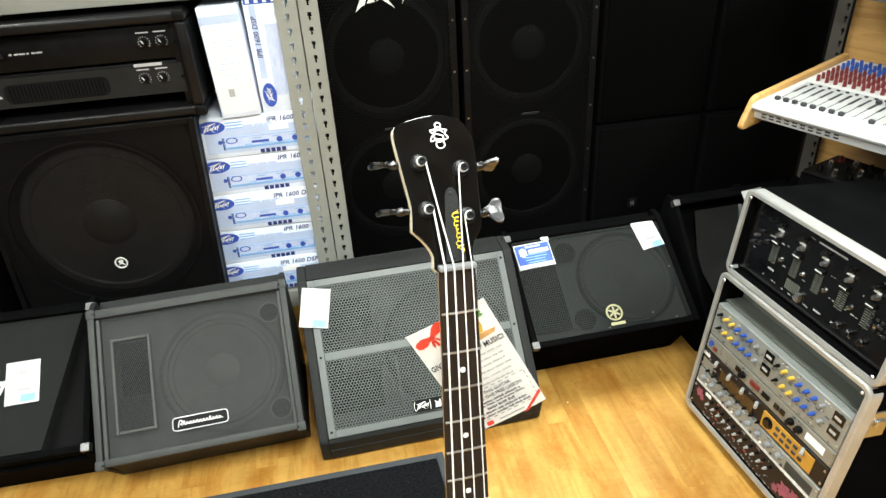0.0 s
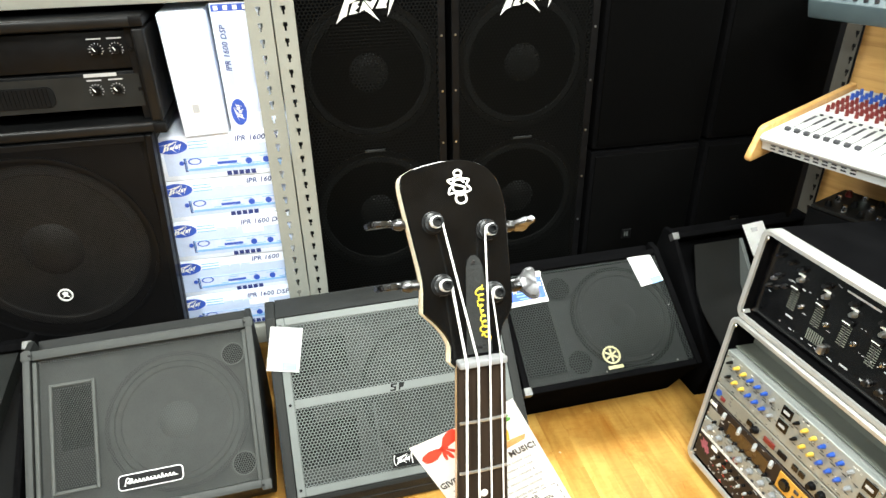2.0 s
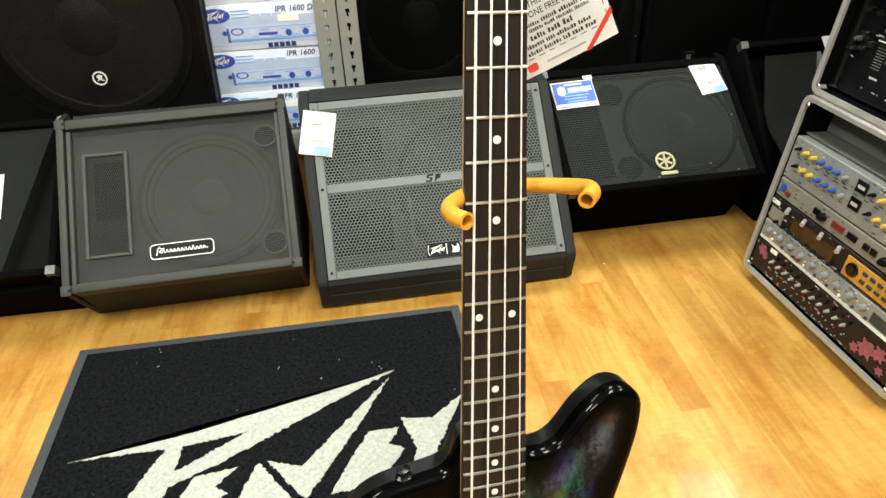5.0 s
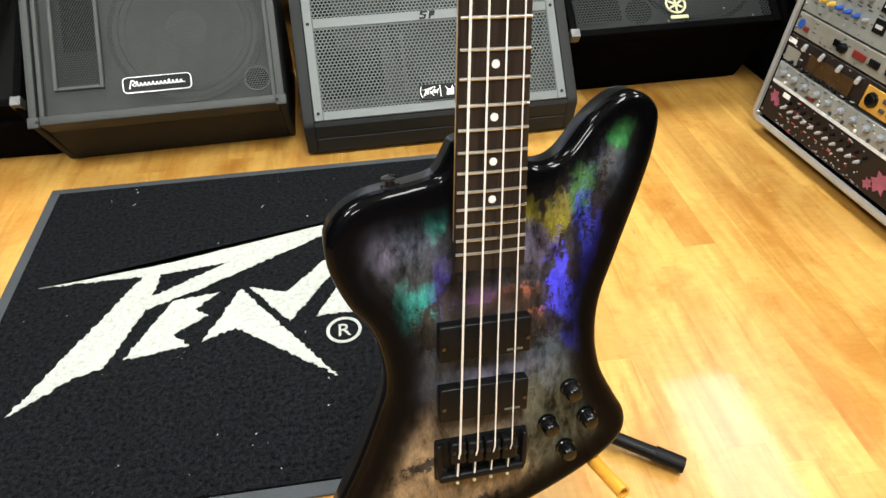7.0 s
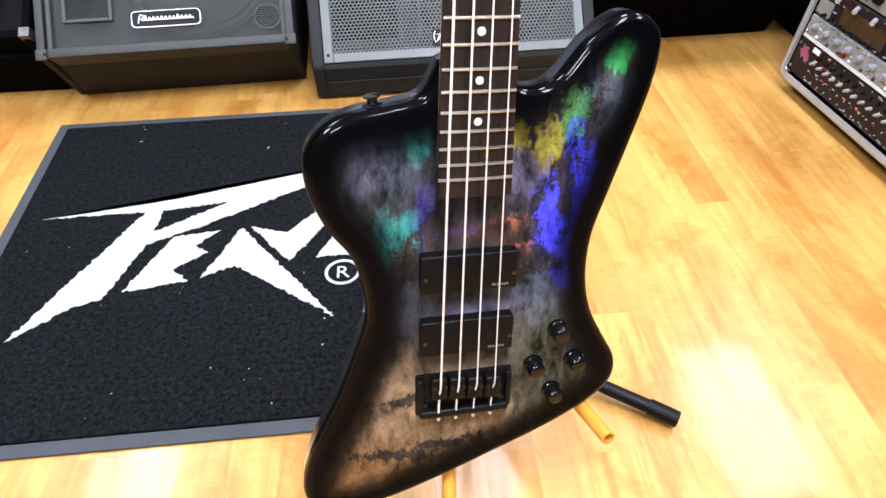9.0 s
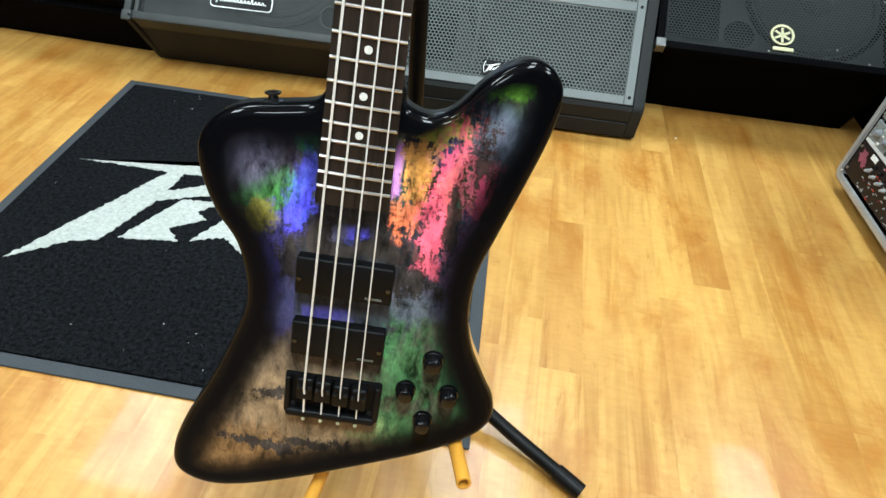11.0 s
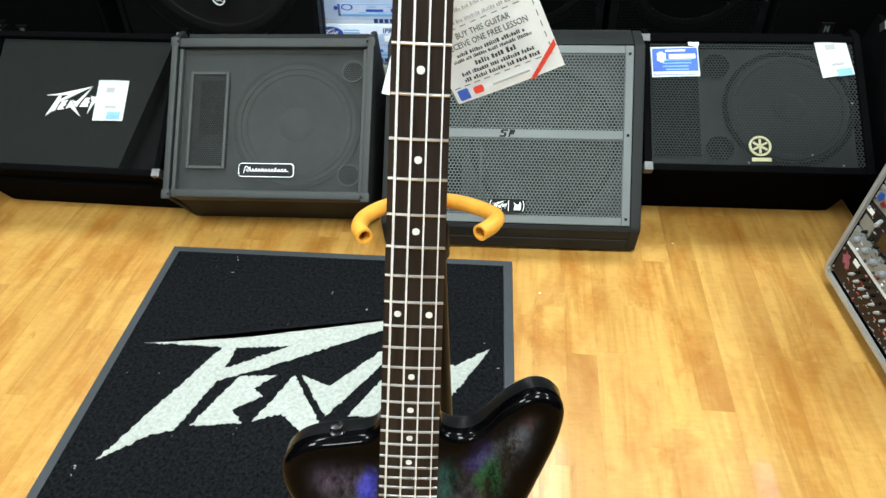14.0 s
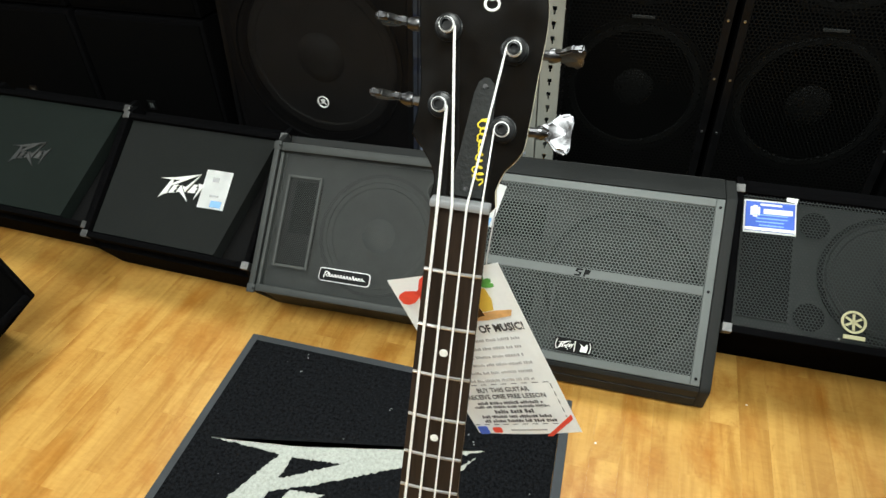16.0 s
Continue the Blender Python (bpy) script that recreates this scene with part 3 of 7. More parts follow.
def tube(points, radius, seg=12, bm=None, hollow=0.0):
    """A round tube along a line of points; hollow: the bore's radius, shown at both ends."""
    own = bmesh.new()
    ps = [Vector(p) for p in points]
    rings = []
    up = None
    for i, p in enumerate(ps):
        t = (ps[min(i + 1, len(ps) - 1)] - ps[max(i - 1, 0)]).normalized()
        if up is None:
            up = t.orthogonal().normalized()
        up = (up - t * up.dot(t)).normalized()
        side = t.cross(up)
        r = radius[i] if isinstance(radius, (list, tuple)) else radius
        rings.append([own.verts.new(p + (up * math.cos(2 * math.pi * k / seg) + side * math.sin(2 * math.pi * k / seg)) * r) for k in range(seg)])
    for a, b in zip(rings, rings[1:]):
        for k in range(seg):
            own.faces.new((a[k], a[(k + 1) % seg], b[(k + 1) % seg], b[k]))
    for idx, (ring, p, q) in enumerate(((rings[0], ps[0], ps[1]), (rings[-1], ps[-1], ps[-2]))):
        if hollow:
            deep = (q - p).normalized() * radius * 2.5
            rim = [own.verts.new(p + (v.co - p) * (hollow / radius)) for v in ring]
            low = [own.verts.new(v.co + deep) for v in rim]
            for k in range(seg):
                j = (k + 1) % seg
                own.faces.new((ring[k], ring[j], rim[j], rim[k]))
                own.faces.new((rim[k], rim[j], low[j], low[k]))
            own.faces.new(low)
        else:
            own.faces.new(ring)
    bmesh.ops.recalc_face_normals(own, faces=own.faces[:])
    return joined(bm, own)


def prism(profile, width, bevel=0.0, seg=2, x0=None, bm=None):
    """A (y, z) outline drawn out along x, centred or from x0."""
    own = bmesh.new()
    lo = -width / 2 if x0 is None else x0
    a = [own.verts.new((lo, y, z)) for y, z in profile]
    b = [own.verts.new((lo + width, y, z)) for y, z in profile]
    n = len(profile)
    own.faces.new(a), own.faces.new(b)
    for i in range(n):
        own.faces.new((a[i], a[(i + 1) % n], b[(i + 1) % n], b[i]))
    bmesh.ops.recalc_face_normals(own, faces=own.faces[:])
    if bevel:
        bmesh.ops.bevel(own, geom=own.edges[:], offset=bevel, segments=seg, profile=0.5, affect="EDGES")
    return joined(bm, own)


def slab(points, thick, bm=None, z0=0.0):
    """A flat (x, y) outline given a thickness along z."""
    own = bmesh.new()
    a = [own.verts.new((x, y, z0)) for x, y in points]
    b = [own.verts.new((x, y, z0 + thick)) for x, y in points]
    n = len(points)
    caps = [own.faces.new(a), own.faces.new(b)]
    for i in range(n):
        own.faces.new((a[i], a[(i + 1) % n], b[(i + 1) % n], b[i]))
    own.normal_update()
    bmesh.ops.triangulate(own, faces=caps)
    bmesh.ops.recalc_face_normals(own, faces=own.faces[:])
    return joined(bm, own)


def rounded(w, h, r, seg=4, cx=0.0, cy=0.0):
    out = []
    for sx, sy, a0 in ((1, 1, 0), (-1, 1, 90), (-1, -1, 180), (1, -1, 270)):
        for i in range(seg + 1):
            a = radians(a0 + 90 * i / seg)
            out.append((cx + sx * (w / 2 - r) + r * math.cos(a), cy + sy * (h / 2 - r) + r * math.sin(a)))
    return out


def ring(outer, inner, thick, seg=28, bm=None, z0=0.0, squash=1.0):
    own = bmesh.new()
    loops = []
    for r, z in ((inner, z0), (outer, z0), (outer, z0 + thick), (inner, z0 + thick)):
        loops.append([own.verts.new((r * math.cos(2 * math.pi * i / seg), r * squash * math.sin(2 * math.pi * i / seg), z)) for i in range(seg)])
    for k in range(4):
        a, b = loops[k], loops[(k + 1) % 4]
        for i in range(seg):
            own.faces.new((a[i], a[(i + 1) % seg], b[(i + 1) % seg], b[i]))
    bmesh.ops.recalc_face_normals(own, faces=own.faces[:])
    return joined(bm, own)


def frame_bars(w, h, t, depth, bm=None, z0=0.0):
    """A flat rectangular rim of bars t wide."""
    for sx in (-1, 1):
        bm = box(t, h, depth, (sx * (w - t) / 2, 0, z0 + depth / 2), 0.0015, 1, bm)
    for sy in (-1, 1):
        bm = box(w - 2 * t, t, depth, (0, sy * (h - t) / 2, z0 + depth / 2), 0.0015, 1, bm)
    return bm


def words(text, size, material, parent, m, name="lettering", align="CENTER", bold=0.0, lean=0.0):
    cu = bpy.data.curves.new("tmp", "FONT")
    cu.body, cu.size, cu.extrude, cu.align_x, cu.resolution_u = text, size, 0.0002, align, 2
    cu.shear = lean
    cu.offset, cu.space_character = size * bold, 1.0 + 1.2 * bold
    tmp = bpy.data.objects.new("tmp", cu)
    scene.collection.objects.link(tmp)
    me = bpy.data.meshes.new_from_object(tmp.evaluated_get(bpy.context.evaluated_depsgraph_get()))
    bpy.data.objects.remove(tmp)
    bpy.data.curves.remove(cu)
    me.name = name
    me.materials.clear()
    me.materials.append(M[material])
    ob = new(name, me)
    ob.parent = parent
    ob.matrix_basis = m
    return ob


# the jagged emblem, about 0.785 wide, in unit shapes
EMBLEM = [
    [(-0.391, 0.080), (-0.165, 0.118), (0.257, 0.228), (0.120, 0.166), (-0.044, 0.102), (-0.172, 0.086)],
    [(0.257, 0.228), (0.124, 0.155), (-0.089, 0.034), (-0.184, -0.010), (-0.177, 0.023), (-0.044, 0.106)],
    [(-0.202, 0.088), (-0.343, -0.216), (-0.263, -0.151), (-0.220, -0.136), (-0.182, -0.011), (-0.177, 0.023), (-0.171, 0.093)],
    [(-0.192, -0.124), (-0.090, -0.108), (-0.122, -0.078), (-0.068, -0.040), (-0.095, -0.022), (-0.055, 0.018), (-0.137, 0.006)],
    [(-0.018, 0.020), (-0.070, -0.103), (-0.017, -0.077), (0.156, -0.208)],
    [(-0.002, 0.022), (0.075, -0.077), (0.166, 0.070), (0.243, 0.206), (0.065, 0.000)],
    [(0.120, -0.070), (0.192, 0.062), (0.255, 0.065), (0.232, 0.025), (0.262, 0.010), (0.232, -0.030), (0.245, -0.065)],
    [(0.260, 0.088), (0.322, 0.077), (0.394, 0.133), (0.315, -0.020), (0.250, -0.160), (0.285, 0.010)],
]


def emblem(width, thick, bm=None):
    k = width / 0.785
    for shape in EMBLEM:
        bm = slab([(x * k, y * k) for x, y in shape], thick, bm)
    return bm


# ---- structure ----
X0, X1, Y0, Y1 = -3.2, 3.0, -3.0, 2.78


def wall(name, sx, sy, at, material, label):
    ob = new(name, mesh_from(box(sx, sy, CEILING, (0, 0, 0)), name, material))
    ob.location = (*at, CEILING / 2)
    return tagged(ob, label, "wall", kind="structure")


wall("wall_back", X1 - X0 + 0.2, 0.1, ((X0 + X1) / 2, Y1 + 0.05), "wall", "charcoal painted wall behind the loudspeakers")
wall("wall_front", X1 - X0 + 0.2, 0.1, ((X0 + X1) / 2, Y0 - 0.05), "shop_wall", "plain dark shop wall, out of view")
wall("wall_left", 0.1, Y1 - Y0, (X0 - 0.05, (Y0 + Y1) / 2), "wall", "charcoal painted side wall")
wall("wall_right", 0.1, Y1 - Y0, (X1 + 0.05, (Y0 + Y1) / 2), "wall", "charcoal painted side wall")
ceiling = new("ceiling", mesh_from(box(X1 - X0 + 0.2, Y1 - Y0 + 0.2, 0.1), "ceiling", "ceiling"))
ceiling.location = ((X0 + X1) / 2, (Y0 + Y1) / 2, CEILING + 0.05)
tagged(ceiling, "plain grey suspended ceiling, out of view", "ceiling", kind="structure")
floor = new("floor", mesh_from(box(X1 - X0, Y1 - Y0, 0.1), "floor", "subfloor"))
floor.location = ((X0 + X1) / 2, (Y0 + Y1) / 2, -0.062)
tagged(floor, "honey maple strip floor with short staggered boards", "floor", kind="structure")


def troffer(x, y):
    t = thing("ceiling_light", "white recessed fluorescent ceiling light", "ceiling light", pose(x, y, CEILING), "ceiling lights")
    part("frame", frame_bars(0.62, 1.22, 0.04, 0.018, None, -0.018), "white", t)
    part("diffuser", box(0.54, 1.14, 0.006, (0, 0, -0.006), 0.002, 1), "diffuser", t)


for lx, ly, lw in TROFFERS:
    troffer(lx, ly)

# ---- bass guitar, in its own frame: x across, y up the neck, z out of the fingerboard ----
NUT = Vector((0.3995, 0.7524, 1.0823))
NECK_DOWN = Vector((-0.0473, -0.2529, -0.9663)).normalized()
ACROSS = Vector((0.9915, 0.1057, -0.0762))
ACROSS = (ACROSS - NECK_DOWN * ACROSS.dot(NECK_DOWN)).normalized()
OUT = NECK_DOWN.cross(ACROSS)
BASS = Matrix.Translation(NUT) @ Matrix((ACROSS, -NECK_DOWN, OUT)).transposed().to_4x4()
SCALE = 0.8636
FACE = -0.018
BACK = -0.058


def fret_at(n):
    return SCALE * (1 - 2 ** (-n / 12))


def half_board(u):
    return 0.0200 + 0.0118 * u / 0.66


# the body's outline, in millimetres: down the neck, across
BODY = [
    (566, -31), (584, -42), (591, -69), (597, -101), (609, -124), (629, -138), (652, -139), (675, -133), (701, -121),
    (726, -104), (760, -95), (792, -94), (828, -104), (888, -127), (950, -156), (996, -168), (1023, -160), (1036, -128),
    (1030, -86), (1010, -30), (982, 32), (950, 99), (920, 145), (895, 165), (869, 165), (842, 150), (806, 131), (766, 121),
    (722, 121), (678, 132), (620, 148), (578, 158), (545, 160), (529, 151), (522, 135), (526, 118), (544, 96), (573, 73), (581, 53), (575, 34),
    (560, 29), (552, 0), (556, -24),
]


def offset(loop, d):
    """The closed outline moved inwards by d."""
    n = len(loop)
    out = []
    for i in range(n):
        a, b, c = loop[i - 1], loop[i], loop[(i + 1) % n]
        t = ((c - a)).normalized()
        out.append(b + Vector((-t.y, t.x)) * d)
    return out


def body_solid(loop, rows, bm):
    """A solid from the outline: rows of (inset, height)."""
    rings = [[bm.verts.new((p.x, p.y, z)) for p in offset(loop, d)] for d, z in rows]
    n = len(loop)
    for a, b in zip(rings, rings[1:]):
        for i in range(n):
            bm.faces.new((a[i], a[(i + 1) % n], b[(i + 1) % n], b[i]))
    return rings


def bass_guitar():
    from mathutils.geometry import delaunay_2d_cdt
    g = thing("bass_guitar", "four-string electric bass with blotched rainbow burst body, on a floor stand", "bass guitar", BASS)
    line = [Vector((p.y, -p.x)) / 1000 for p in glide([(u, v, 0) for u, v in BODY], 4, True)]
    area = sum(a.x * b.y - b.x * a.y for a, b in zip(line, line[1:] + line[:1]))
    if area < 0:
        line.reverse()
    # top half: lacquered, with a rounded rim
    rows = [(0.0, -0.034), (0.0, -0.026), (0.0010, -0.0225), (0.0030, -0.0197), (0.0060, -0.0184), (0.0090, FACE)]
    bm = bmesh.new()
    rings = body_solid(line, rows, bm)
    rim = [Vector((v.co.x, v.co.y)) for v in rings[-1]]
    xs, ys = [p.x for p in rim], [p.y for p in rim]
    step = 0.006
    dense = np.array([(p.x, p.y) for p in line])
    seeds = []
    for i in range(int((max(xs) - min(xs)) / step) + 1):
        for j in range(int((max(ys) - min(ys)) / step) + 1):
            seeds.append((min(xs) + (i + 0.5 * (j % 2)) * step, min(ys) + j * step))
    seeds = [Vector(s) for s in seeds if np.min(np.hypot(dense[:, 0] - s[0], dense[:, 1] - s[1])) > 0.012]
    n = len(rim)
    verts, _, faces, _, _, _ = delaunay_2d_cdt(rim + seeds, [], [list(range(n))], 1, 1e-5)
    flat = [rings[-1][i] if i < n else bm.verts.new((p.x, p.y, FACE)) for i, p in enumerate(verts)]
    for f in faces:
        try:
            bm.faces.new([flat[i] for i in f])
        except ValueError:
            pass
    bmesh.ops.recalc_face_normals(bm, faces=bm.faces[:])
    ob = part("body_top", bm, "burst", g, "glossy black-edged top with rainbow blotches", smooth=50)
    rimdata = ob.data.attributes.new("rim", "FLOAT", "POINT")
    dist = []
    for v in ob.data.vertices:
        dist.append(float(np.min(np.hypot(dense[:, 0] - v.co.x, dense[:, 1] - v.co.y))) if v.co.z > FACE - 0.003 else 0.0)
    rimdata.data.foreach_set("value", dist)
    # back half: bare maple
    bm = bmesh.new()
    rings = body_solid(line, [(0.0006, -0.034), (0.0006, -0.052), (0.002, -0.0555), (0.005, -0.057), (0.009, BACK)], bm)
    bm.faces.new(rings[-1]), bm.faces.new(rings[0])
    bm.normal_update()
    bmesh.ops.triangulate(bm, faces=[f for f in bm.faces if len(f.verts) > 4])
    bmesh.ops.recalc_face_normals(bm, faces=bm.faces[:])
    part("body_back", bm, "back_wood", g, "natural maple back and sides", smooth=50)
    # neck, rounded behind
    bm = bmesh.new()
    cuts = []
    for u in (0.0, 0.05, 0.15, 0.3, 0.45, 0.56, 0.60, 0.64):
        h, deep = half_board(u) - 0.0003, 0.020 + 0.006 * min(1, u / 0.56)
        pts = [(-h, -0.0062)] + [(-h * math.cos(math.pi * k / 10), -0.0062 - deep * math.sin(math.pi * k / 10) ** 0.8) for k in range(1, 10)] + [(h, -0.0062)]
        cuts.append([bm.verts.new((x, -u, z)) for x, z in pts])
    for a, b in zip(cuts, cuts[1:]):
        for k in range(len(a)):
            bm.faces.new((a[k], a[(k + 1) % len(a)], b[(k + 1) % len(a)], b[k]))
    bm.faces.new(cuts[0]), bm.faces.new(cuts[-1])
    bmesh.ops.recalc_face_normals(bm, faces=bm.faces[:])
    part("neck", bm, "maple", g, "natural maple neck")
    # fingerboard, slightly arched
    bm = bmesh.new()
    cuts = []
    for u in [0.0] + [fret_at(i) for i in range(1, 25)] + [0.664]:
        h = half_board(u)
        pts = [(-h, -0.0062), (-h, -0.0012)] + [(h * k / 4, -0.0011 * (k / 4) ** 2) for k in range(-3, 4)] + [(h, -0.0012), (h, -0.0062)]
        cuts.append([bm.verts.new((x, -u, z)) for x, z in pts])
    for a, b in zip(cuts, cuts[1:]):
        for k in range(len(a)):
            bm.faces.new((a[k], a[(k + 1) % len(a)], b[(k + 1) % len(a)], b[k]))
    bm.faces.new(cuts[0]), bm.faces.new(cuts[-1])
    bmesh.ops.recalc_face_normals(bm, faces=bm.faces[:])
    board = part("fingerboard", bm, "rosewood", g, "dark rosewood fingerboard")
    for i in range(1, 25):
        u = fret_at(i)
        h = half_board(u) - 0.0004
        part("fret", tube([(h * k / 3, -u, 0.0003 - 0.0011 * (k / 3) ** 2) for k in range(-3, 4)], 0.00135, 8), "steel", board)
    for i in (3, 5, 7, 9, 15, 17, 19, 21):
        u = fret_at(i - 0.5)
        part("dot_inlay", lathe([(0.0033, 0), (0.0033, 0.0004), (0, 0.0005)], 16, Matrix.Translation((0, -u, 0))), "pearl", board)
    for x in (-0.0145, 0.0145):
        part("dot_inlay", lathe([(0.0033, 0), (0.0033, 0.0004), (0, 0.0005)], 16, Matrix.Translation((x, -fret_at(11.5), -0.0004))), "pearl", board)
    part("nut", box(0.041, 0.0055, 0.0105, (0, 0.0027, -0.0020), 0.0012), "nut_grey", g, "grey string nut")
    # headstock, tipped back
    tip = math.degrees(math.atan(0.29))
    hm = pose(0, 0, -0.0095, -tip, 0, 0)
    outline = [
        (3, -19.6), (-13, -21.4), (-22, -25), (-31, -31.5), (-40, -40), (-44, -41), (-66, -39), (-95, -43), (-122, -47), (-142, -49), (-150, -44), (-155, -28), (-158, -5),
        (-156, 14), (-149, 28), (-136, 36), (-118, 39), (-90, 38), (-60, 37), (-42, 36), (-33, 32), (-24, 25), (-12, 21.2), (3, 19.8),
    ]
    pts = [Vector((p.y, -p.x * 1.045)) / 1000 for p in glide([(u, v, 0) for u, v in outline], 3, True)]
    if sum(a.x * b.y - b.x * a.y for a, b in zip(pts, pts[1:] + pts[:1])) < 0:
        pts.reverse()
    bm = bmesh.new()
    rings = body_solid(pts, [(0.0, -0.0035), (0.0, -0.0008), (0.0008, 0.0)], bm)
    bm.faces.new(rings[-1]), bm.faces.new(rings[0])
    bm.normal_update()
    bmesh.ops.triangulate(bm, faces=[f for f in bm.faces if len(f.verts) > 4])
    bmesh.ops.recalc_face_normals(bm, faces=bm.faces[:])
    head = part("headstock", bm, "head_black", g, "gloss black headstock face", hm)
    bm = bmesh.new()
    rings = body_solid(pts, [(-0.0002, -0.0036), (-0.0002, -0.0140)], bm)
    bm.faces.new(rings[-1]), bm.faces.new(rings[0])
    bm.normal_update()
    bmesh.ops.triangulate(bm, faces=[f for f in bm.faces if len(f.verts) > 4])
    bmesh.ops.recalc_face_normals(bm, faces=bm.faces[:])
    part("binding", bm, "binding", head, "cream edge binding")
    bm = bmesh.new()
    rings = body_solid(pts, [(0.0, -0.0141), (0.0, -0.0160), (0.001, -0.0168)], bm)
    bm.faces.new(rings[-1]), bm.faces.new(rings[0])
    bm.normal_update()
    bmesh.ops.triangulate(bm, faces=[f for f in bm.faces if len(f.verts) > 4])
    bmesh.ops.recalc_face_normals(bm, faces=bm.faces[:])
    part("head_back", bm, "maple", head, "maple core of the headstock")
    # truss rod cover with a painted signature squiggle
    cover = [(-0.0095, 0.006), (0.0125, 0.006), (0.0130, 0.030), (0.0128, 0.060), (0.0122, 0.075), (0.0100, 0.0825), (0.0066, 0.0858), (0.0032, 0.0858), (-0.0002, 0.0825), (-0.0024, 0.075), (-0.0055, 0.045)]
    part("rod_cover", slab(cover, 0.0016, None, 0.0002), "grey_vinyl", head, "grey truss rod cover")
    for x, y in ((0.0045, 0.080), (0.0015, 0.011)):
        part("screw", lathe([(0.0018, 0.0018), (0.0018, 0.0024), (0, 0.0026)], 10, Matrix.Translation((x, y, 0))), "dark_chrome", head)
    sig = [(0.0098, 0.0150), (0.0120, 0.0172), (0.0112, 0.0192), (0.0088, 0.0182), (0.0072, 0.0195), (0.0058, 0.0216), (0.0046, 0.0200)]
    for i in range(84):
        s = i / 83
        w = 0.0022 * (1.0 + 0.35 * math.sin(s * 8.0 + 1.0))
        lift = 0.0018 if 0.60 < s < 0.68 else 0.0
        sig.append((0.0078 - 0.0008 * s + w * math.sin(s * 52) + 0.40 * w * math.sin(s * 31 + 1.3) - lift, 0.0215 + 0.0360 * s + 0.0015 * math.cos(s * 52)))
    sig += [(0.0046, 0.0580), (0.0090, 0.0592), (0.0098, 0.0610)]
    part("signature", tube(glide([(x, y, 0.0022) for x, y in sig], 3), 0.00056, 6), "yellow", head, "yellow painted squiggle")
    # interlaced knot emblem
    loops = [
        ([(0, 9), (4, 6.2), (8.2, 5), (6, 1), (9, -4), (4, -6.6), (0, -8.6), (-4, -6.2), (-8.2, -7), (-7, -2), (-4.2, 0), (-8.4, 5), (-4, 6.4)], True),
        ([(4.4, 2.6), (1.6, 5.4), (-3.4, 4.6), (-3.6, 1.6), (0.6, 0), (4.4, -2), (3.0, -5.2), (-2.4, -5.2), (-5.0, -2.6)], False),
        ([(2.8 * math.cos(k * math.pi / 5), 11.2 + 2.8 * math.sin(k * math.pi / 5)) for k in range(10)], True),
        ([(0.8 + 4.2 * math.cos(k * math.pi / 5), -11.6 + 4.4 * math.sin(k * math.pi / 5)) for k in range(10)], True),
    ]
    bm = None
    for pts2, shut in loops:
        run = glide([(x / 1000 * 1.12, 0.1435 + y / 1000 * 0.92, 0.0003) for x, y in pts2], 4, shut)
        bm = tube(list(run) + ([run[0]] if shut else []), 0.00092, 6, bm)
    part("emblem", bm, "white", head, "white interlaced knot emblem")
    # tuners
    posts = [(-0.1150, -0.0255, -1), (-0.1050, 0.0200, 1), (-0.0642, -0.0235, -1), (-0.0535, 0.0200, 1)]
    for u, v, s in posts:
        t = part("tuner", lathe([(0.0094, 0), (0.0094, 0.0014), (0.0086, 0.0018), (0.0080, 0.0042), (0.0066, 0.0048), (0.0042, 0.0050), (0.0040, 0.0125), (0.0043, 0.0132), (0.0043, 0.0145), (0.0028, 0.0147), (0.0026, 0.0120), (0, 0.0118)], 20, Matrix.Translation((v, -u, 0))), "bushing", head, "black nickel tuning machine")
        part("shaft", tube([(v + s * 0.004, -u + 0.001, -0.013), (v + s * 0.030, -u + 0.002, -0.0132)], [0.0042, 0.0030], 10), "dark_chrome", t)
        part("collar", lathe([(0.0048, 0), (0.0052, 0.003), (0.0034, 0.008)], 14, pose(v + s * 0.0225, -u + 0.002, -0.0130, 0, 90 * s, 0)), "dark_chrome", t)
        key = bmesh.new()
        blade = [(0.0, -0.004), (0.006, -0.006), (0.013, -0.0135), (0.020, -0.0145), (0.0225, -0.010), (0.0215, 0), (0.0225, 0.010), (0.020, 0.0145), (0.013, 0.0135), (0.006, 0.006), (0.0, 0.004)]
        key = slab([(s * a, b) for a, b in blade], 0.005, None, -0.0025)
        bmesh.ops.bevel(key, geom=key.edges[:], offset=0.0012, segments=2, affect="EDGES")
        turn = {-0.1150: 90, -0.1050: 74, -0.0642: 88, -0.0535: -15}[u]
        key.transform(pose(v + s * (0.024 if s > 0 else 0.0295), -u + 0.003, -0.0132, turn, 0, 0))
        part("key", key, "dark_chrome", t)
    # pickups
    for u0 in (0.7215, 0.7910):
        pk = part("pickup", box(0.0895, 0.0385, 0.013, (0, -(u0 + 0.0192), FACE + 0.0063), 0.0022, 3), "black_plastic", g, "black soapbar pickup")
        mark = None
        for k in range(7):
            mark = box(0.0016, 0.0024, 0.0003, (0.0215 + 0.0023 * k, -(u0 + 0.0330), FACE + 0.0130), 0, 1, mark)
        part("maker_mark", mark, "rack_grey", pk)
        for x, y in ((-0.041, 0.022), (0.041, 0.022)):
            part("screw", lathe([(0.0021, 0), (0.0021, 0.0012), (0, 0.0014)], 10, Matrix.Translation((x, -(u0 + y), FACE + 0.0128))), "dark_chrome", pk)
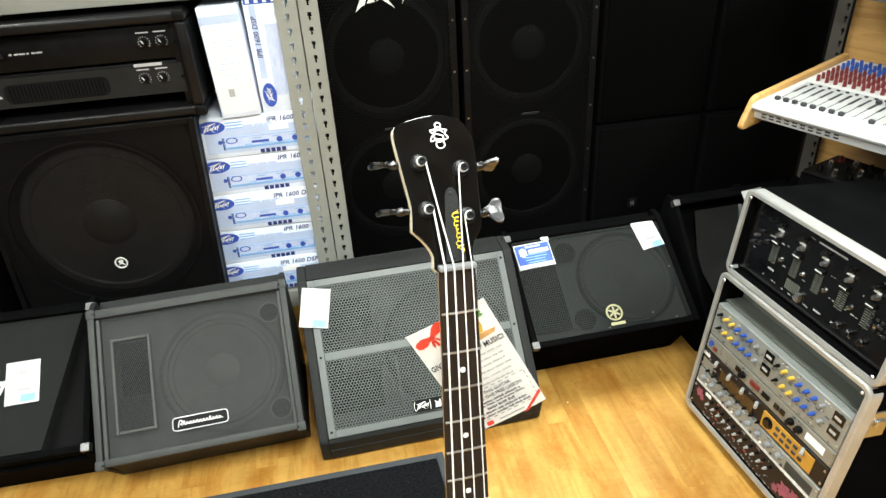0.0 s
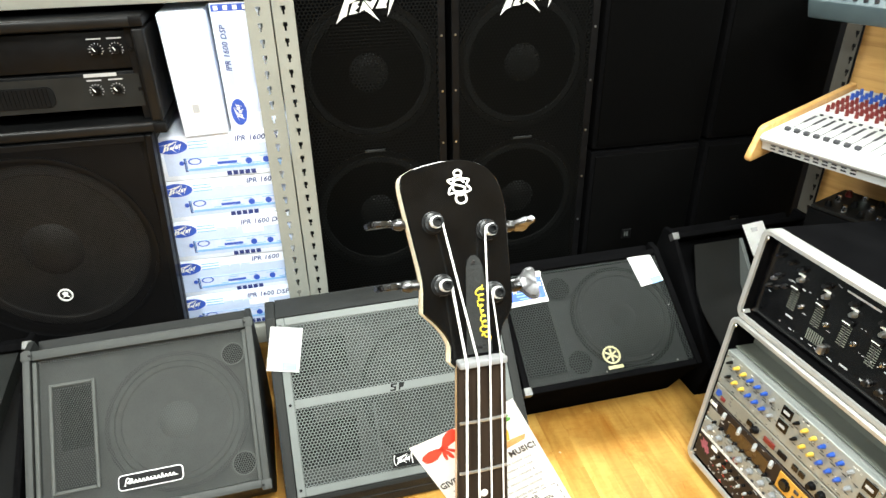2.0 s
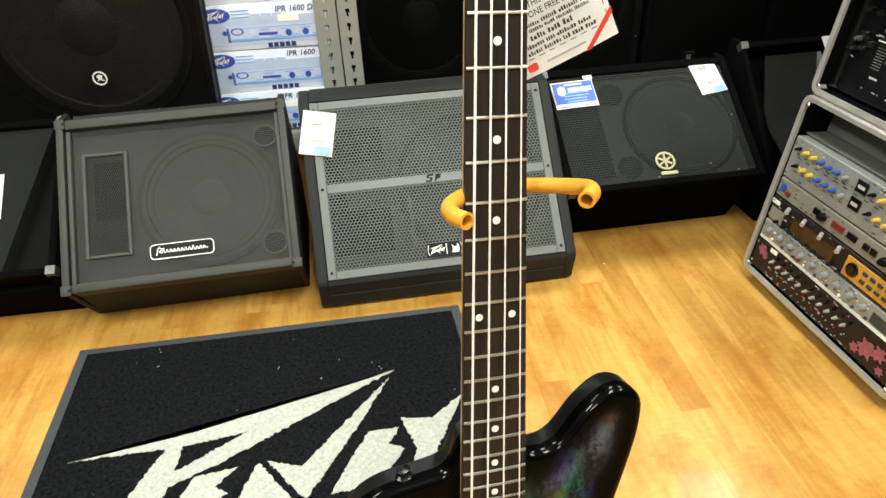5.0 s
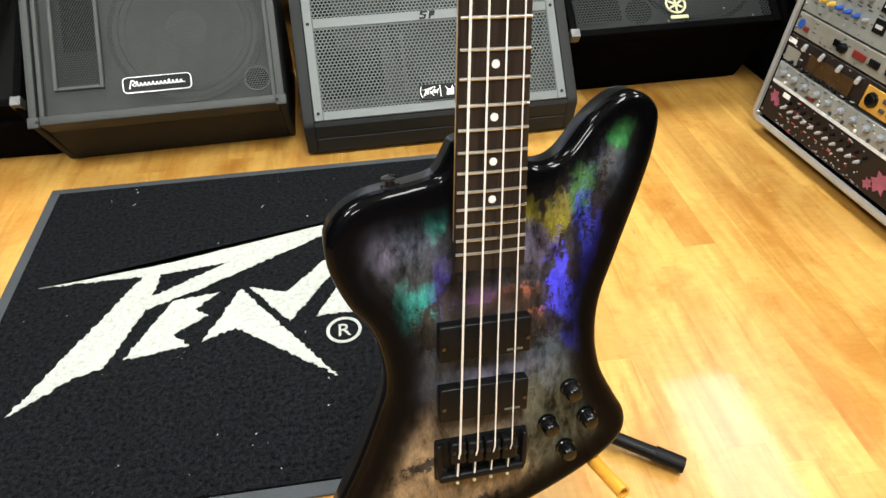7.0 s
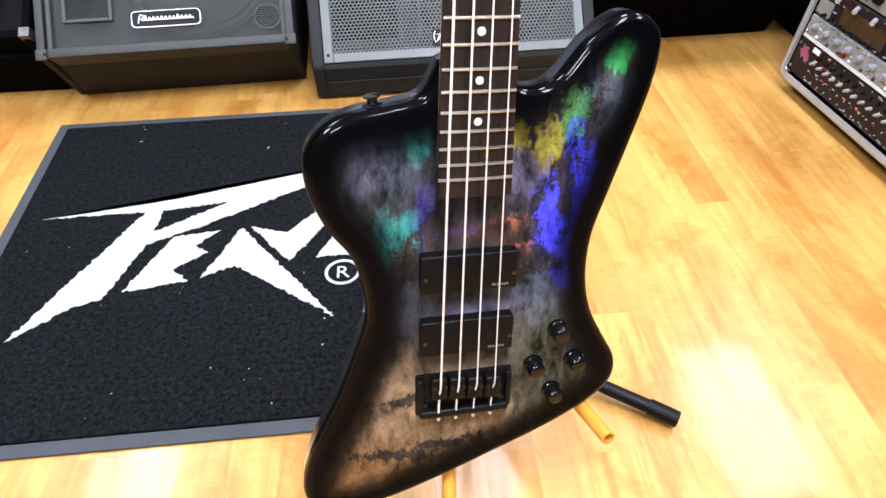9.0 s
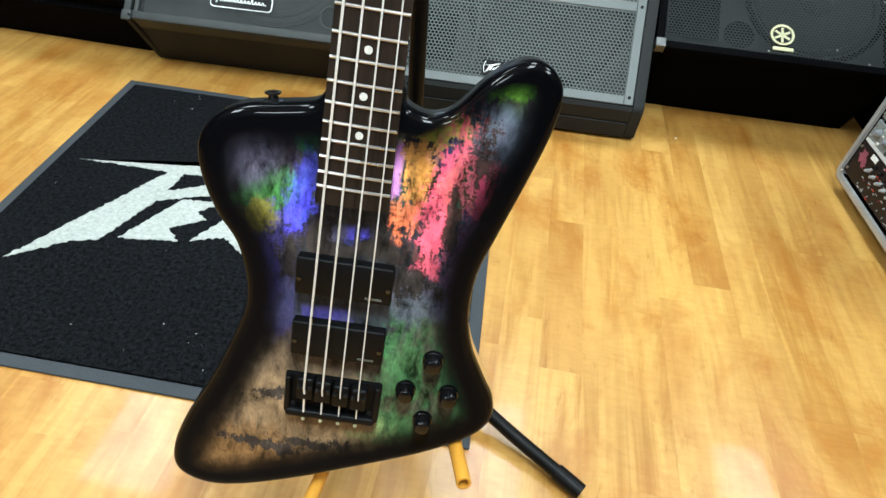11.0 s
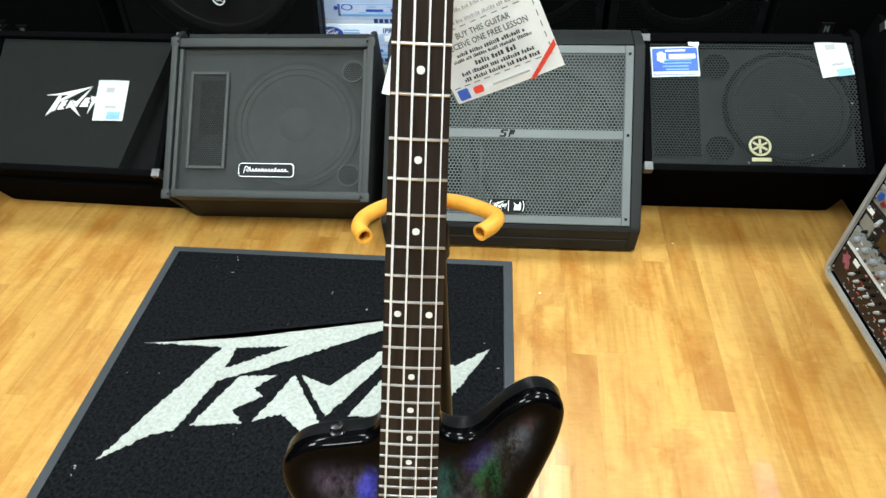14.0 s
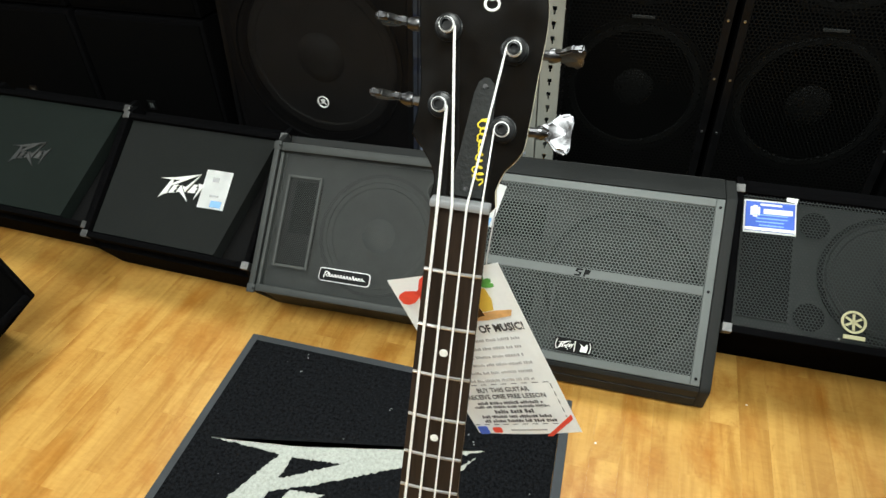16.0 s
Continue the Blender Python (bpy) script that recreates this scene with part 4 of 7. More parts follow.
    # bridge
    br = part("bridge", box(0.098, 0.050, 0.0050, (0.000, -0.8830, FACE + 0.0025), 0.002), "black_plastic", g, "black bridge with four saddles")
    part("tailpiece", box(0.092, 0.009, 0.013, (0.000, -0.9030, FACE + 0.0065), 0.003, 3), "black_plastic", br)
    for x in (-0.0450, 0.0450):
        part("side_wall", box(0.006, 0.044, 0.0115, (x, -0.8815, FACE + 0.0058), 0.0022, 3), "black_plastic", br)
    strings = [(-0.0148, -0.0270), (-0.0050, -0.0090), (0.0050, 0.0090), (0.0148, 0.0270)]
    for i, (xn, xb) in enumerate(strings):
        y = -0.8680 - 0.0016 * i
        sd = part("saddle", box(0.0166, 0.026, 0.0125, (xb, y, FACE + 0.0105), 0.0030, 3), "black_plastic", br)
        for x in (-0.0055, 0.0055):
            part("saddle_screw", lathe([(0.0020, 0), (0.0020, 0.0030), (0.001, 0.0036)], 10, Matrix.Translation((xb + x, y + 0.004, FACE + 0.0160))), "bushing", sd)
        part("length_screw", tube([(xb, y - 0.012, FACE + 0.0085), (xb, -0.9000, FACE + 0.0085)], 0.0015, 8), "bushing", sd)
    for x in (-0.040, 0.040):
        part("fixing_screw", lathe([(0.0034, 0), (0.0030, 0.0018), (0, 0.0022)], 12, Matrix.Translation((x, -0.8960, FACE + 0.0050))), "bushing", br)
    for i, (xn, xb) in enumerate(strings):
        u, v, s = posts[(2, 0, 1, 3)[i]]
        top = hm @ Vector((v + (0.005 if s < 0 else -0.005), -u, 0.009))
        r = (0.00112, 0.00094, 0.00078, 0.00064)[i]
        part("string", tube([top, (xn, 0.0042, 0.0034), (xn, 0.0, 0.0034), (xb, -0.862, 0.0030), (xb, -0.874, -0.0025), (xb, -0.902, -0.0065)], r, 8), "string", g, "bright steel string")
        part("string_winding", tube([hm @ Vector((v, -u, 0.0070)), hm @ Vector((v, -u, 0.0118))], 0.0051, 16), "string", g)
        part("ball_end", lathe([(0.0014, 0), (0.0020, 0.0015), (0.0014, 0.003)], 10, pose(xb, -0.908, -0.0065, 90)), "gold", g)
    # knobs
    for u, v in ((0.8195, 0.0945), (0.8585, 0.1160), (0.8600, 0.0725), (0.8965, 0.0950)):
        k = part("control_knob", lathe([(0.0100, 0), (0.0105, 0.001), (0.0102, 0.004), (0.0090, 0.0050), (0.0086, 0.0145), (0.0070, 0.0170), (0.004, 0.0178), (0, 0.0180)], 24, Matrix.Translation((v, -u, FACE))), "gloss_black", g, "gloss black dome knob")
    # strap button on the upper bout's edge
    sb = part("strap_button", lathe([(0.0085, 0), (0.0085, 0.002), (0.0045, 0.0035), (0.0040, 0.0070), (0.0070, 0.0085), (0.0070, 0.0098), (0.003, 0.0108), (0, 0.0108)], 18, pose(-0.079, -0.5945, -0.036, -90, 0, 6)), "dark_chrome", g, "dark metal strap button")
    return g


bass_guitar()


def guitar_stand():
    s = thing("guitar_stand", "black tubular guitar stand with amber rubber yoke and rests", "guitar stand")
    part("pole", tube([(0.389, 0.760, 0.10), (0.391, 0.737, 0.60), (0.392, 0.735, 0.735)], 0.0082, 16), "black_plastic", s, "black steel pole")
    part("upper_pole", tube(glide([(0.392, 0.736, 0.72), (0.392, 0.732, 0.762), (0.394, 0.720, 0.774), (0.396, 0.704, 0.772)], 5), 0.0070, 12), "black_plastic", s)
    part("clamp", lathe([(0.0095, 0), (0.0120, 0.004), (0.0120, 0.040), (0.0095, 0.046)], 18, pose(0.3915, 0.7355, 0.672)), "black_plastic", s, "black plastic height clamp")
    yoke = glide([(0.3525, 0.6190, 0.7905), (0.3450, 0.6320, 0.7880), (0.3440, 0.6520, 0.7830), (0.3530, 0.6740, 0.7770), (0.3720, 0.6930, 0.7720), (0.3960, 0.7000, 0.7700), (0.4200, 0.6930, 0.7730), (0.4420, 0.6760, 0.7790), (0.4530, 0.6580, 0.7860), (0.4510, 0.6410, 0.7910), (0.4420, 0.6270, 0.7935)], 6)
    part("yoke", tube(yoke, 0.0066, 16, hollow=0.0046), "rubber_yellow", s, "amber rubber tubing round the neck cradle")
    part("hub", lathe([(0.018, 0), (0.020, 0.005), (0.020, 0.060), (0.014, 0.068)], 18, pose(0.389, 0.764, 0.085)), "black_plastic", s)
    for end, mid in (((0.650, 0.622, 0.0135), (0.525, 0.698, 0.032)), ((0.262, 0.785, 0.0215), (0.31, 0.792, 0.085)), ((0.335, 0.940, 0.0215), (0.356, 0.880, 0.075))):
        leg = part("leg", tube(glide([(0.389, 0.762, 0.100), mid, end], 6), 0.0095, 12), "black_plastic", s)
        e, mm = Vector(end), Vector(mid)
        d = (mm - e).normalized()
        part("foot", tube([e - d * 0.006, e + d * 0.034], 0.0114, 14, hollow=0.006), "black_plastic", leg, "black rubber foot")
    for path in ([(0.402, 0.760, 0.130), (0.440, 0.690, 0.140), (0.478, 0.585, 0.155), (0.503, 0.505, 0.176)], [(0.372, 0.760, 0.115), (0.352, 0.690, 0.090), (0.343, 0.585, 0.080), (0.337, 0.492, 0.086)]):
        part("body_rest", tube(glide(path, 6), 0.0078, 14, hollow=0.0055), "rubber_yellow", s, "amber rubber body rest")
    part("rest_bar", tube([(0.365, 0.762, 0.115), (0.410, 0.762, 0.130)], 0.009, 12), "black_plastic", s)


guitar_stand()


def gift_flyer():
    """A card hung by a thread behind the neck: x across, y up, z to the reader."""
    w, h = 0.0985, 0.182
    right, down = Vector((0.0885, -0.004, 0.0480)).normalized(), Vector((0.0660, -0.002, -0.1710)).normalized()
    skew = right.dot(down) / 2
    right, down = (right - down * skew).normalized(), (down - right * skew).normalized()
    corner = Vector((0.337, 0.760, 0.999))
    m = Matrix.Translation(corner) @ Matrix((right, -down, right.cross(-down))).transposed().to_4x4()
    f = thing("gift_flyer", "white printed gift card hanging by a thread from the bass", "flyer", m)
    bm = bmesh.new()
    cols, rws = 8, 14
    grid = [[bm.verts.new((w * i / cols, -h * j / rws, 0.0022 * math.sin(3.0 * i / cols) + 0.0015 * math.sin(2.2 * j / rws + 1))) for i in range(cols + 1)] for j in range(rws + 1)]
    for j in range(rws):
        for i in range(cols):
            bm.faces.new((grid[j][i], grid[j + 1][i], grid[j + 1][i + 1], grid[j][i + 1]))
    bmesh.ops.solidify(bm, geom=bm.faces[:], thickness=0.0004)
    bmesh.ops.recalc_face_normals(bm, faces=bm.faces[:])
    part("card", bm, "paper", f)
    z = 0.0042
    def leaf(x0, y0, x1, y1, wide):
        """A rounded loop from the knot (x0, y0) out to (x1, y1)."""
        a, d = Vector((x0, y0)), Vector((x1 - x0, y1 - y0))
        n = Vector((-d.y, d.x)).normalized() * wide
        steps = ((0.0, 0.18), (0.2, 0.55), (0.5, 0.95), (0.8, 0.85), (0.96, 0.45))
        return [tuple(a + d * k + n * q) for k, q in steps] + [tuple(a + d * k - n * q) for k, q in reversed(steps)]
    bm = None
    for lf in ((0.025, -0.0145, 0.0035, -0.0200, 0.0068), (0.025, -0.0145, 0.0440, -0.0005, 0.0066), (0.0205, -0.0145, 0.0300, -0.0145, 0.0032), (0.024, -0.0150, 0.0225, -0.0300, 0.0016), (0.025, -0.0150, 0.0285, -0.0310, 0.0020), (0.026, -0.0150, 0.0360, -0.0280, 0.0016)):
        bm = slab(leaf(*lf), 0.0002, bm, z)
    bow = part("ribbon_bow", bm, "red", f, "printed red ribbon bow")
    bm = None
    for k in range(7):
        an = math.radians(-14 + 34 * k)
        bm = slab(leaf(0.0745, -0.0150, 0.0745 + 0.0150 * math.cos(an), -0.0150 + 0.0095 * math.sin(an), 0.0026), 0.0002, bm, z)
    part("palm_picture", bm, "green", f, "printed green palm crown")
    part("drum_picture", slab([(0.0700, -0.0190), (0.0800, -0.0185), (0.0812, -0.0300), (0.0785, -0.0400), (0.0690, -0.0405), (0.0672, -0.0300)], 0.00018, None, z), "knob_yellow", f, "printed yellow hand drum")
    part("drum_foot", slab([(0.0600, -0.0370), (0.0680, -0.0350), (0.0690, -0.0440), (0.0620, -0.0455)], 0.00022, None, z), "copper", f, "printed brown drum")
    part("sand_picture", slab([(0.0520, -0.0440), (0.0640, -0.0415), (0.0800, -0.0405), (0.0930, -0.0415), (0.0900, -0.0470), (0.0700, -0.0490), (0.0560, -0.0480)], 0.00012, None, z), "tan", f, "printed tan sand")
    words("GIVE THE GIFT OF MUSIC!", 0.0092, "ink", f, pose(w / 2, -0.061, z) @ Matrix.Diagonal((0.86, 1.15, 1, 1)), bold=0.022)
    rng = random.Random(5)
    def word_row(y, width, height, material):
        x, left, bm = w / 2 - width / 2, rng.randrange(3, 9), None
        while x < w / 2 + width / 2:
            run = height * rng.uniform(0.30, 0.62)
            tall = height * rng.choice((0.75, 1.0, 1.0, 1.15))
            bm = box(run, tall, 0.0002, (x + run / 2, y + (tall - height) / 2, z), 0, 1, bm)
            left -= 1
            x += run + height * (0.22 if left else 0.75)
            left = left or rng.randrange(3, 9)
        part("print_line", bm, material, f)
    for k in range(6):
        word_row(-0.069 - 0.0088 * k, 0.078 - 0.005 * (k % 3), 0.0026, "grey_ink")
    words("BUY THIS GUITAR", 0.0066, "ink", f, pose(w / 2, -0.1265, z) @ Matrix.Diagonal((0.9, 1.1, 1, 1)), bold=0.004)
    words("RECEIVE ONE FREE LESSON", 0.0066, "ink", f, pose(w / 2, -0.1345, z) @ Matrix.Diagonal((0.9, 1.1, 1, 1)), bold=0.004)
    for y, ww, t in ((-0.1398, 0.060, 0.0030), (-0.1445, 0.070, 0.0026), (-0.1505, 0.036, 0.0040), (-0.1568, 0.066, 0.0030), (-0.1622, 0.066, 0.0032)):
        word_row(y, ww, t, "ink")
    for k in range(10):
        part("cut_mark", box(0.005, 0.0006, 0.0002, (0.007 + 0.0093 * k, -0.1175, z)), "ink", f)
        part("cut_mark", box(0.005, 0.0006, 0.0002, (0.007 + 0.0093 * k, -0.1665, z)), "ink", f)
    for k in range(5):
        part("cut_mark", box(0.0006, 0.005, 0.0002, (0.0940, -0.1220 - 0.0093 * k, z)), "ink", f)
    part("blue_badge", slab(rounded(0.010, 0.010, 0.0015, 3, 0.010, -0.1735), 0.0002, None, z), "label_blue", f)
    part("red_badge", slab(rounded(0.009, 0.007, 0.002, 3, 0.024, -0.1735), 0.0002, None, z), "red", f)
    part("print_line", box(0.034, 0.0018, 0.0002, (0.054, -0.1740, z)), "grey_ink", f)
    part("corner_stripe", slab([(0.0985, -0.1560), (0.0985, -0.1615), (0.0735, -0.182), (0.0680, -0.182)], 0.0002, None, z), "red", f)
    inv = m.inverted()
    top = inv @ (BASS @ Vector((0.0235, 0.000, -0.010)))
    part("thread", tube(glide([(w - 0.012, -0.006, 0.001), (w - 0.006, 0.006, 0.001), top], 6), 0.0005, 6), "grey_ink", f, "thin hanging thread")


gift_flyer()

# ---- floor mat ----
MAT = (-0.423, 0.483, 0.649, 1.489)


def floor_mat():
    x0, x1, y0, y1 = MAT
    cx, cy = (x0 + x1) / 2, (y0 + y1) / 2
    m = thing("floor_mat", "charcoal floor mat with cream jagged emblem and grey rubber border", "floor mat", pose(cx, cy, 0.0005))
    w, h = x1 - x0, y1 - y0
    e = 0.022
    askew = Matrix(((1, -0.052, 0, 0), (0.015, 1, 0, 0), (0, 0, 1, 0), (0, 0, 0, 1)))

    def laid(bm):
        bm.transform(askew)
        return bm

    for sx in (-1, 1):
        part("border", laid(box(e, h, 0.004, (sx * (w - e) / 2, 0, 0.002), 0.0012, 1)), "mat_edge", m)
    for sy in (-1, 1):
        part("border", laid(box(w - 2 * e, e, 0.004, (0, sy * (h - e) / 2, 0.002), 0.0012, 1)), "mat_edge", m)
    part("carpet", laid(box(w - 2 * e - 0.001, h - 2 * e - 0.001, 0.0075, (0, 0, 0.00375), 0.002, 2)), "mat_pile", m, "dark speckled loop pile")
    def ragged(shape):
        out = []
        for a, b in zip(shape, shape[1:] + shape[:1]):
            a, b = Vector(a), Vector(b)
            n = max(2, int((b - a).length / 0.0042))
            for i in range(n):
                p = a.lerp(b, i / n)
                j = 0.0026 if i else 0.0
                out.append((p.x + random.uniform(-j, j), p.y + random.uniform(-j, j)))
        return out
    for k, shape in enumerate(EMBLEM):
        part("emblem_shape", slab(ragged([(x + 0.030 - cx, y + 1.060 - cy) for x, y in shape]), 0.0012, None, 0.0072 + 0.0001 * k), "mat_logo", m)
    o = (0.197 - cx, 0.950 - cy)
    rg = ring(0.0300, 0.0245, 0.0012, 32, None, 0.0072)
    rg.transform(Matrix.Translation((o[0], o[1], 0)))
    part("mark_ring", rg, "mat_logo", m)
    words("R", 0.040, "mat_logo", m, pose(o[0], o[1] - 0.0135, 0.0078), "mark_letter")


floor_mat()


def paper_scrap(x, y, size, turn):
    p = thing("paper_scrap", "tiny white paper scrap lying on the wooden floor", "paper scrap", pose(x, y, 0.0004, 0, 0, turn), "scraps on the floor")
    part("scrap", slab([(-size, -0.3 * size), (0.2 * size, -0.5 * size), (size, -0.1 * size), (0.5 * size, 0.5 * size), (-0.6 * size, 0.4 * size)], 0.0006), "paper", p)


paper_scrap(0.532, 1.389, 0.0032, 12)
paper_scrap(0.876, 1.605, 0.0028, -30)

# ---- wedge monitors ----


def slope(yb, zb, yt, zt):
    """The frame of a tilted face: x across, y up the slope, z out; and its length."""
    d = Vector((0, yt - yb, zt - zb))
    n = d.normalized()
    return Matrix.Translation((0, yb, zb)) @ Matrix((Vector((1, 0, 0)), n, Vector((1, 0, 0)).cross(n))).transposed().to_4x4(), d.length


def driver(parent, m, r, deep=0.03, name="woofer", cap=0.34, mat="cone"):
    d = part(name, lathe([(r, 0), (r * 0.97, 0.004), (r * 0.90, 0.004), (r * 0.88, 0.0), (r * cap * 1.05, -deep), (r * cap, -deep), (r * cap * 0.8, -deep + r * cap * 0.22), (r * cap * 0.4, -deep + r * cap * 0.36), (0, -deep + r * cap * 0.40)], 40), mat, parent, "dark paper speaker cone", m)
    return d


def tag_card(name, w, h, m, label, rows, patch=None, material="paper", group=""):
    """A flat card: rows of (x, y, width, height, material) printed on it."""
    t = thing(name, label, "price tag" if "price" in name else "sticker", m, group)
    bm = bmesh.new()
    n = 6
    top = [[bm.verts.new((w * (i / n - 0.5), h * (j - 0.5), 0.0012 * math.sin(math.pi * i / n + 0.4 * j))) for i in range(n + 1)] for j in (0, 1)]
    for i in range(n):
        bm.faces.new((top[0][i], top[0][i + 1], top[1][i + 1], top[1][i]))
    bmesh.ops.solidify(bm, geom=bm.faces[:], thickness=0.0005)
    bmesh.ops.recalc_face_normals(bm, faces=bm.faces[:])
    part("card", bm, material, t)
    for x, y, rw, rh, mt in rows:
        part("print", box(rw, rh, 0.0003, (x, y, 0.0022)), mt, t)
    return t


PRICE = [(0.016, -0.044, 0.036, 0.020, "tag_blue"), (0.004, -0.020, 0.030, 0.006, "grey_ink"), (-0.004, 0.030, 0.022, 0.014, "grey_ink")]


def corner_guard(parent, m):
    bm = box(0.022, 0.022, 0.003, (0.009, 0.009, 0.0015), 0.001, 1)
    box(0.003, 0.022, 0.024, (-0.0005, 0.009, -0.010), 0.001, 1, bm)
    box(0.022, 0.003, 0.024, (0.009, -0.0005, -0.010), 0.001, 1, bm)
    return part("corner_guard", bm, "corner_zinc", parent, "scuffed metal corner guard", m)


def cabinet_shell(t, w, profile, yb, zb, yt, zt, recess, side, material, rail=0.03):
    """Side panels at full depth, and a core that lies back from the sloping face by recess."""
    fm, L = slope(yb, zb, yt, zt)
    for s in (-1, 1):
        part("side_panel", prism(profile, side, 0.004, 2, (w / 2 - side) if s > 0 else -w / 2), material, t)
    n = fm.to_3x3() @ Vector((0, 0, 1))
    core = [(y, z) for y, z in profile]
    inner = []
    for y, z in core:
        d = (Vector((0, y, z)) - Vector((0, yb, zb))).dot(n)
        if d > -recess:
            p = Vector((0, y, z)) - n * (d + recess)
            inner.append((p.y, p.z))
        else:
            inner.append((y, z))
    part("body", prism(inner, w - 2 * side - 0.001), material, t)
    return fm, L


def wedge_powered():
    """Grey wedge with a raised rim and a badge."""
    w = 0.536
    t = thing("stage_monitor", "grey-black wedge stage monitor with recessed mesh grille on the floor", "stage monitor", pose(-0.175, 1.520, 0, 0, 0, 2.5), "stage monitors along the wall")
    prof = [(0.0, 0.150), (0.298, 0.448), (0.345, 0.448), (0.455, 0.140), (0.455, 0.0), (0.115, 0.0)]
    fm, L = cabinet_shell(t, w, prof, 0.0, 0.150, 0.298, 0.448, 0.055, 0.016, "grey_vinyl")
    for y, hh in ((L - 0.012, 0.024), (0.010, 0.020)):
        part("rail", box(w - 0.0335, hh, 0.056, (0, y, -0.028), 0.003), "frame_grey", t, m=fm)
    for s in (-1, 1):
        part("edge_trim", box(0.0165, L + 0.004, 0.006, (s * (w / 2 - 0.0083), L / 2, 0.0015), 0.002), "frame_grey", t, m=fm)
        part("grille_rail", box(0.010, L - 0.046, 0.012, (s * (w / 2 - 0.0225), L / 2 - 0.004, -0.012), 0.002), "horn_grey", t, "pale grille edge", fm)
    for x in (-0.255, 0.255):
        for y in (0.006, L - 0.012):
            part("corner_cap", box(0.024, 0.024, 0.007, (x * 1.018, y, 0.002), 0.003), "frame_grey", t, m=fm)
            part("screw", lathe([(0.0035, 0.006), (0.003, 0.0075), (0, 0.008)], 10, Matrix.Translation((x * 0.985, y, 0))), "black_plastic", t, m=fm)
    gm = fm @ pose(0, L / 2 - 0.004, -0.016)
    part("grille", box(w - 0.056, L - 0.044, 0.0016), "perf_dark", t, "fine steel mesh grille", gm)
    part("baffle", box(w - 0.036, L - 0.046, 0.004, (0, L / 2 - 0.002, -0.0525)), "cone", t, m=fm)
    driver(t, fm @ pose(0.066, 0.200, -0.030), 0.148, 0.018, mat="cone")
    part("dust_cap", lathe([(0.050, 0), (0.042, 0.008), (0.024, 0.013), (0, 0.015)], 28), "mesh_grey", t, "pale dust cap", fm @ pose(0.066, 0.200, -0.0335))
    part("surround", ring(0.170, 0.160, 0.006), "baffle_dark", t, m=fm @ pose(0.066, 0.200, -0.0330))
    part("surround", ring(0.159, 0.149, 0.006), "cone", t, "grey foam surround", fm @ pose(0.066, 0.200, -0.0325))
    horn = part("horn_frame", frame_bars(0.104, 0.258, 0.008, 0.006), "horn_grey", t, "embossed horn opening", fm @ pose(-0.166, 0.205, -0.0148))
    part("horn_shade_sheet", box(0.080, 0.236, 0.002, (0, 0, -0.034)), "black_hole", horn)
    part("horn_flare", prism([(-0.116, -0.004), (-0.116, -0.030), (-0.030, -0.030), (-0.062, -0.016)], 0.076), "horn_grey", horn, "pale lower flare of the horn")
    # darker mesh panel stands for the shade inside the horn opening
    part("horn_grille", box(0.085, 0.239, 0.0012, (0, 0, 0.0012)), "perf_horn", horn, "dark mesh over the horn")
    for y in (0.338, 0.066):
        part("port", lathe([(0.027, 0), (0.027, 0.0008), (0, 0.0008)], 24), "black_hole", t, "round port drawn as a flat black disc behind the mesh", fm @ pose(0.212, y, -0.0250))
        part("port_rim", ring(0.029, 0.0262, 0.0016), "horn_grey", t, m=fm @ pose(0.212, y, -0.0152))
    b = part("badge", slab(rounded(0.142, 0.032, 0.008), 0.005), "black_plastic", t, "black badge with chrome rim", fm @ pose(-0.003, 0.075, -0.0150))
    rim = slab(rounded(0.146, 0.036, 0.010), 0.004)
    part("badge_rim", rim, "badge_silver", b, m=pose(0, 0, -0.0005))
    tall = (7, 3, 3.4, 3, 4, 3, 3.2, 3, 6, 3, 3.4, 3)
    script = [(-0.058, -0.008), (-0.054, 0.008), (-0.049, 0.009), (-0.046, 0.004), (-0.052, 0.000)]
    for k, h in enumerate(tall):
        x = -0.045 + 0.0085 * k
        script += [(x, -0.003), (x + 0.0018, h / 1000), (x + 0.0040, h / 1300), (x + 0.0046, -0.003), (x + 0.0066, -0.0015)]
    script += [(0.060, -0.003)]
    part("badge_script", tube(glide([(x, y - 0.001, 0.0056) for x, y in script], 3), 0.0012, 6), "badge_silver", b)


wedge_powered()


